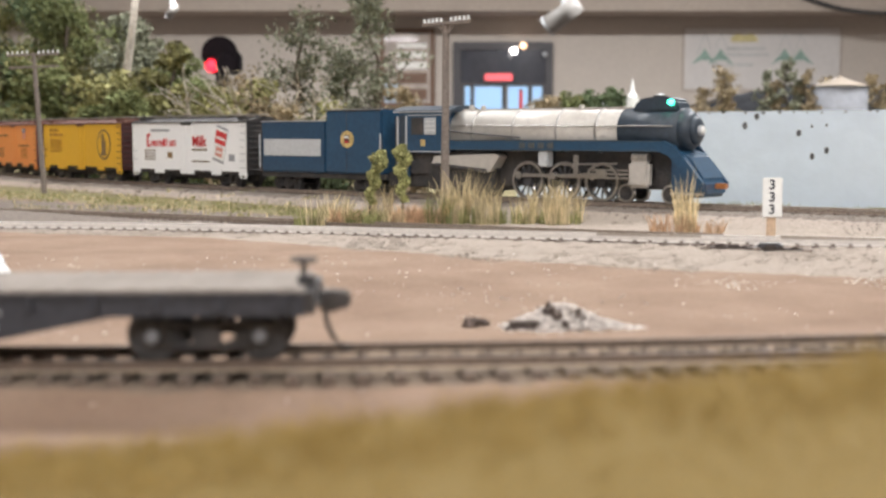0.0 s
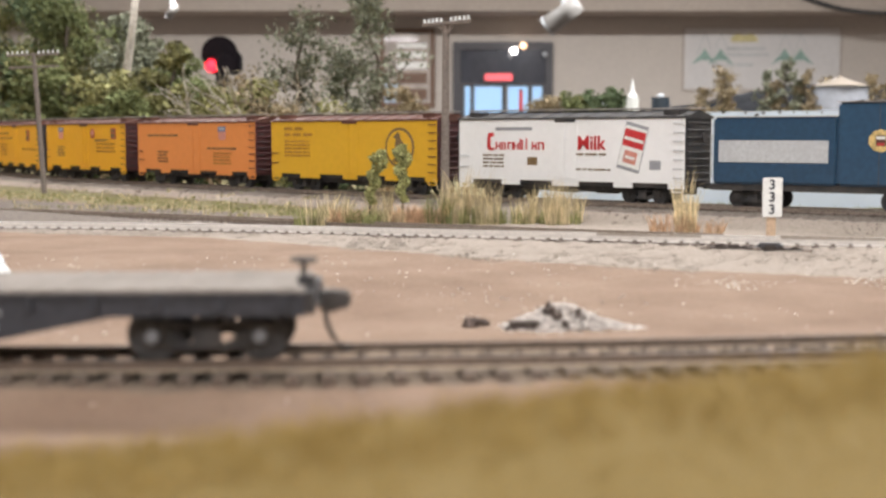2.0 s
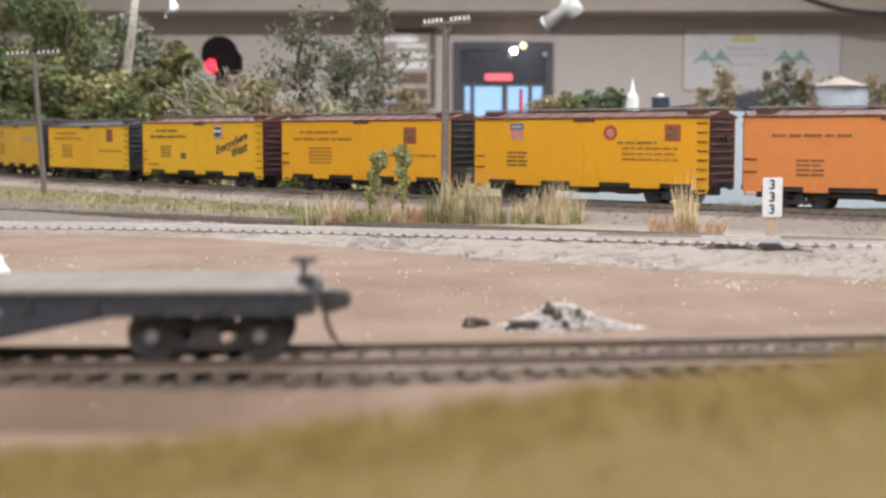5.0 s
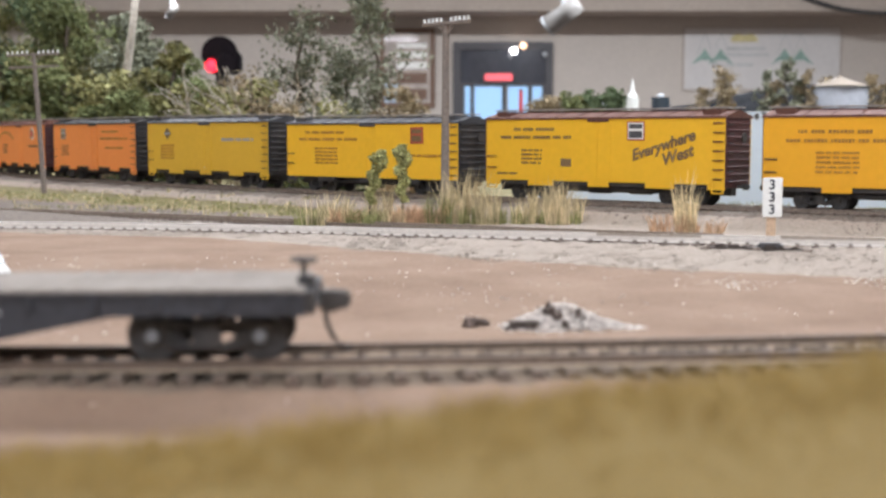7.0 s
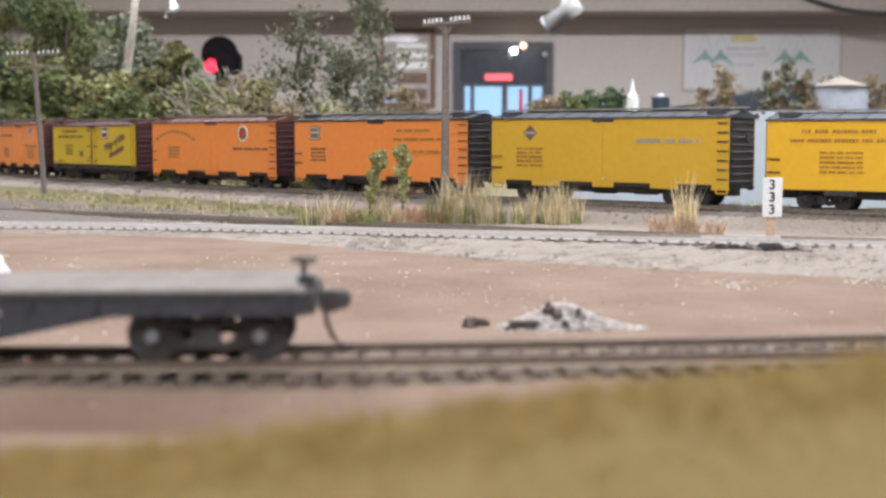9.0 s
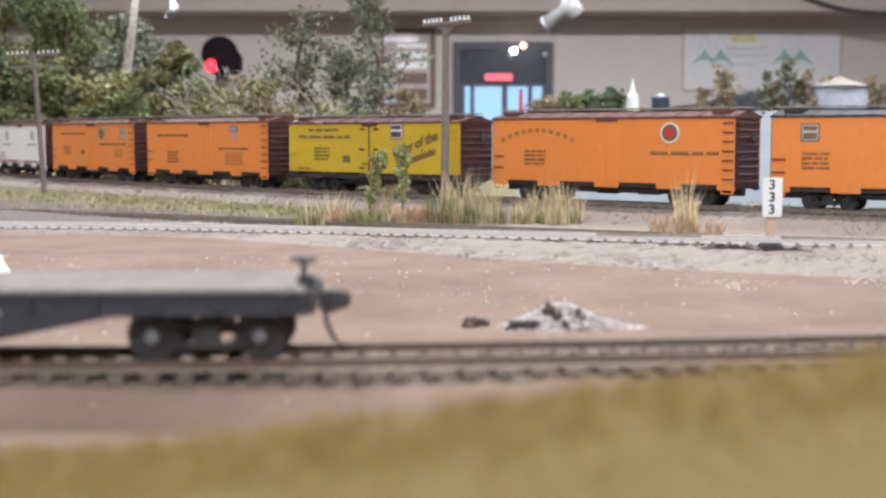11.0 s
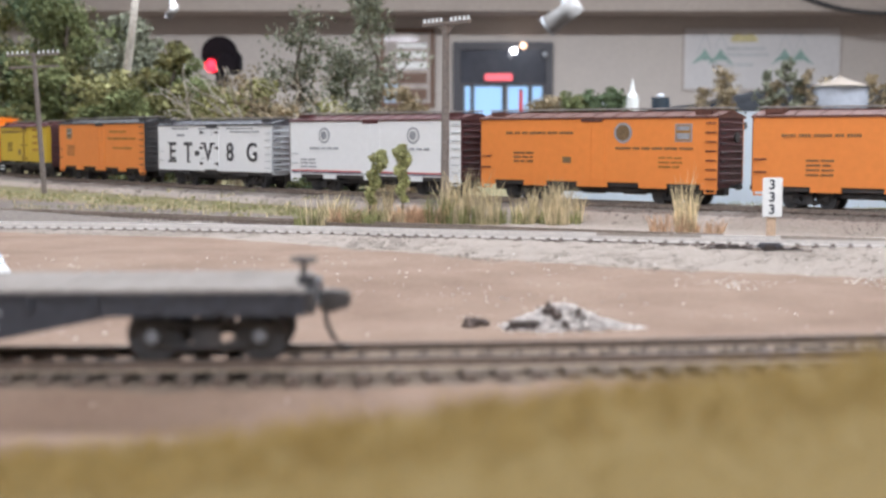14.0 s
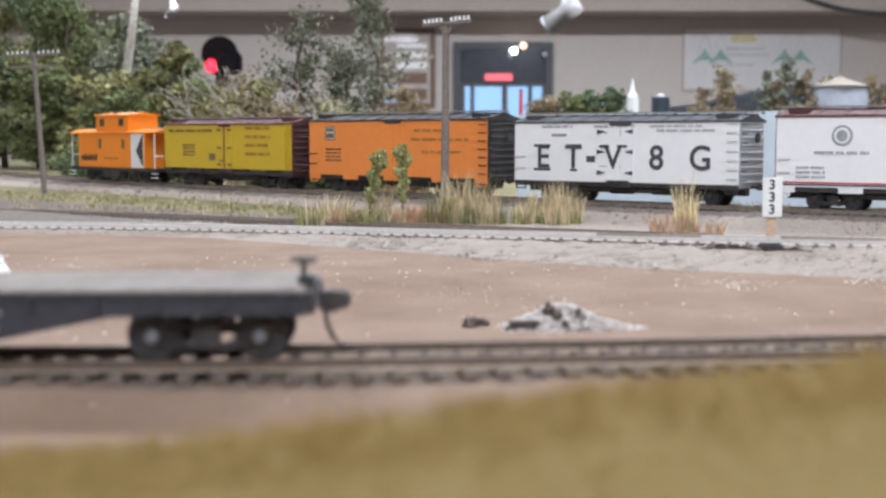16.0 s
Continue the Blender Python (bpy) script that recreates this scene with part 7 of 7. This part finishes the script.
def tufts():
    # along the foot of the middle pole, before the train
    y = 0.687

    def X(u):
        return (u - 784) / 2300 * y
    g = "grass tufts by the track"
    straw = ((560, 60, 0.020), (600, 120, 0.022), (672, 130, 0.026), (700, 60, 0.016), (800, 140, 0.030), (835, 160, 0.034), (862, 150, 0.026), (925, 120, 0.018), (960, 170, 0.023), (985, 200, 0.026), (1010, 130, 0.020))
    for i, (u, n, h) in enumerate(straw):
        blades("grass_tuft", "tall dry straw-coloured grass tuft", [(X(u), y + (i % 3 - 1) * 0.008, int(n * 0.7), h, 0.5, 0.0065)], M_STRAW, 100 + i, group=g)
    for i, (u, n, h) in enumerate(((548, 130, 0.011), (580, 90, 0.010), (640, 150, 0.011), (668, 90, 0.010), (775, 120, 0.020), (830, 120, 0.012), (860, 140, 0.010), (900, 110, 0.012), (1000, 90, 0.010), (945, 90, 0.010))):
        blades("grass_tuft", "low green grass tuft", [(X(u), y - 0.006 + (i % 2) * 0.006, n, h, 0.6, 0.008)], M_GREENGRASS, 130 + i, group=g)
    for i, (u, n, h) in enumerate(((612, 160, 0.012), (735, 260, 0.013), (760, 200, 0.012), (715, 200, 0.012))):
        blades("dry_brush", "low rust-brown dry brush", [(X(u), y - 0.004, n, h, 0.9, 0.009)], M_RUST, 150 + i, group=g)
    # the clump nearer the sign
    y2 = 0.611
    x2 = 0.1145
    blades("grass_tuft", "tall pale feathery grass tuft", [(x2, y2, 95, 0.027, 0.35, 0.005)], M_STRAW, 171, group=g)
    blades("dry_brush", "low rust-brown dry brush", [(x2 - 0.007, y2, 170, 0.011, 0.9, 0.010), (x2 + 0.008, y2, 130, 0.008, 0.9, 0.010)], M_RUST, 172, group=g)
    blades("grass_tuft", "single long pale stalks", [(x2 + 0.002, y2, 7, 0.042, 0.55, 0.003), (x2 - 0.002, y2, 6, 0.040, 0.4, 0.003)], M_STRAW, 173, group=g)
    blades("grass_tuft", "single long pale stalks", [(X(1035), y, 4, 0.020, 0.8, 0.002)], M_STRAW, 174, group=g)
    # strip between the tracks and behind the train
    rng = random.Random(9)
    strip = []
    for k in range(420):
        x = rng.uniform(-0.45, -0.02)
        yy = float(np.interp(x, (-0.45, -0.25, -0.1, -0.02), (1.078, 0.941, 0.812, 0.747))) + rng.gauss(0, 0.020)
        strip.append((x, yy, 8, 0.0035, 0.8, 0.006))
    blades("grass_strip", "short dry grass between the tracks", strip, M_GREENGRASS, 181, kind="stuff")
    blades("grass_strip", "short straw grass between the tracks", strip[::2], M_STRAW, 182, kind="stuff")
    back = [(rng.uniform(0.12, 0.245), rng.uniform(0.90, 0.95), 12, 0.009, 0.7, 0.008) for k in range(70)] + [(rng.uniform(-0.05, 0.40), rng.uniform(0.92, 1.0), 8, 0.004, 0.7, 0.008) for k in range(60)]
    blades("grass_strip", "green grass behind the main track", back, M_GREENGRASS, 183, kind="stuff")
    # two leafy saplings beside the pole
    for u, h, lean, sd in ((652, 0.0400, 0.007, 1), (712, 0.0425, 0.0, 2)):
        sapling(X(u), y + 0.004, h, lean, sd)


tufts()


def near_bank():
    """The dry grass bank close before the lens."""
    def top(x, yy):
        peak = float(np.interp(x, (-0.09, -0.037, -0.02, 0.0, 0.02, 0.037, 0.09), (0.0156, 0.0178, 0.0194, 0.0220, 0.0245, 0.0266, 0.0312)))
        f = float(np.interp(yy, (0.012, 0.03, 0.05, 0.07, 0.078, 0.088, 0.104), (0.35, 0.62, 0.85, 0.98, 1.0, 0.62, 0.0)))
        return put(x, yy, -0.001 + peak * f)[2]
    xs, ys = np.linspace(-0.13, 0.13, 100), np.linspace(0.012, 0.104, 50)
    vs, fs = [], []
    for yy in ys:
        for x in xs:
            vs.append((x, yy * DEPTH, top(x, yy) + 0.0001 * noise.noise(Vector((x * 150, yy * 150, 0)))))
    nx = len(xs)
    for j in range(len(ys) - 1):
        for i in range(nx - 1):
            fs.append((j * nx + i, j * nx + i + 1, (j + 1) * nx + i + 1, (j + 1) * nx + i))
    tagged(raw("grass_bank", vs, fs, leaf_mat("bank_turf", (0.176, 0.124, 0.044), (0.164, 0.116, 0.041), 0.06, 2500), None, True), "golden-green grassy bank before the siding", "bank", kind="structure")
    rng = random.Random(21)
    spots = [(rng.uniform(-0.08, 0.08), rng.uniform(0.023, 0.132), 3, 0.0003, 1.0, 0.003) for k in range(9000)]
    blades("bank_grass", "short golden-green grass on the bank", spots, leaf_mat("golden_grass", (0.325, 0.230, 0.085), (0.305, 0.218, 0.080), 0.06, 2500), 22, kind="stuff", base=lambda x, yy: top(x, yy / DEPTH))
    crest = [(rng.uniform(-0.075, 0.075), rng.uniform(0.095, 0.140), 3, 0.0017, 0.9, 0.004) for k in range(2600)]
    blades("bank_grass", "longer golden grass along the crest of the bank", crest, MATS["golden_grass"], 23, kind="stuff", base=lambda x, yy: top(x, yy / DEPTH))


near_bank()

# ---------------------------------------------------------------- what moves
MARK = (-0.01736, 0.01309, 0.05726, -0.01514, -0.04925, 1.39713, 1.0978)
# small hesitations of the train's run: seconds and millimetres
UNEVEN_T = (0, 0.5, 1, 1.5, 2, 2.5, 3, 3.5, 4, 6.5, 7, 7.5, 8, 8.5, 9, 11.5, 12, 12.5, 13, 13.5, 14, 14.5, 15, 15.5, 16)
UNEVEN_S = (1.7, -3.0, -0.3, 0.2, 3.4, -1.0, -0.9, 0.2, 0, -1.4, -0.6, 1.8, 3.1, -3.8, 0.2, 1.6, 2.4, -3.9, -1.0, -0.3, 2.0, -0.1, 0.4, -0.5, 0)


def mark(t):
    return float(np.polyval(MARK, (t - 8) / 8) + 0.001 * np.interp(t, UNEVEN_T, UNEVEN_S))


def ride(t, off, half):
    """The pose of a vehicle whose two trucks follow the track."""
    s = mark(t) + off
    a, b = on_train(s + half), on_train(s - half)
    dx, dy, dz = a[0] - b[0], a[1] - b[1], a[3] - b[3]
    yaw, pitch = math.degrees(math.atan2(dy, dx)), -math.degrees(math.atan2(dz, math.hypot(dx, dy)))
    return pose((a[0] + b[0]) / 2, (a[1] + b[1]) / 2, (a[3] + b[3]) / 2, 0, pitch, yaw)


def motions():
    steps = [k * 0.25 for k in range(65)]
    for ob, off, half in RIDES:
        walk(ob, [(t, ride(t, off, half)) for t in steps])
    ticks = [k / 30 for k in range(481)]
    travel = [mark(t) for t in ticks]
    for ob, x, z, r in SPINNING:
        walk(ob, [(t, pose(x, 0, z, 0, math.degrees(s / r) % 360, 0)) for t, s in zip(ticks, travel)])
    # the crank pins and what hangs on them
    axle = 0.0130 * STRETCH
    for ob, kind, _ in RODS:
        rows = []
        for t, s in zip(ticks, travel):
            a = -s / DRIVER_R
            px, pz = 0.0055 * math.cos(a), DRIVER_R + 0.0055 * math.sin(a)
            xc = axle + px + math.sqrt((0.0300 * STRETCH) ** 2 - (pz - 0.0157) ** 2)
            if kind == "side":
                rows.append((t, pose(px, -0.0112, pz)))
            elif kind == "main":
                tilt = math.degrees(math.atan2(0.0157 - pz, xc - axle - px))
                rows.append((t, pose(axle + px, -0.0134, pz, 0, -tilt, 0)))
            else:
                rows.append((t, pose(xc, -0.0145, 0.0157)))
        walk(ob, rows)


motions()
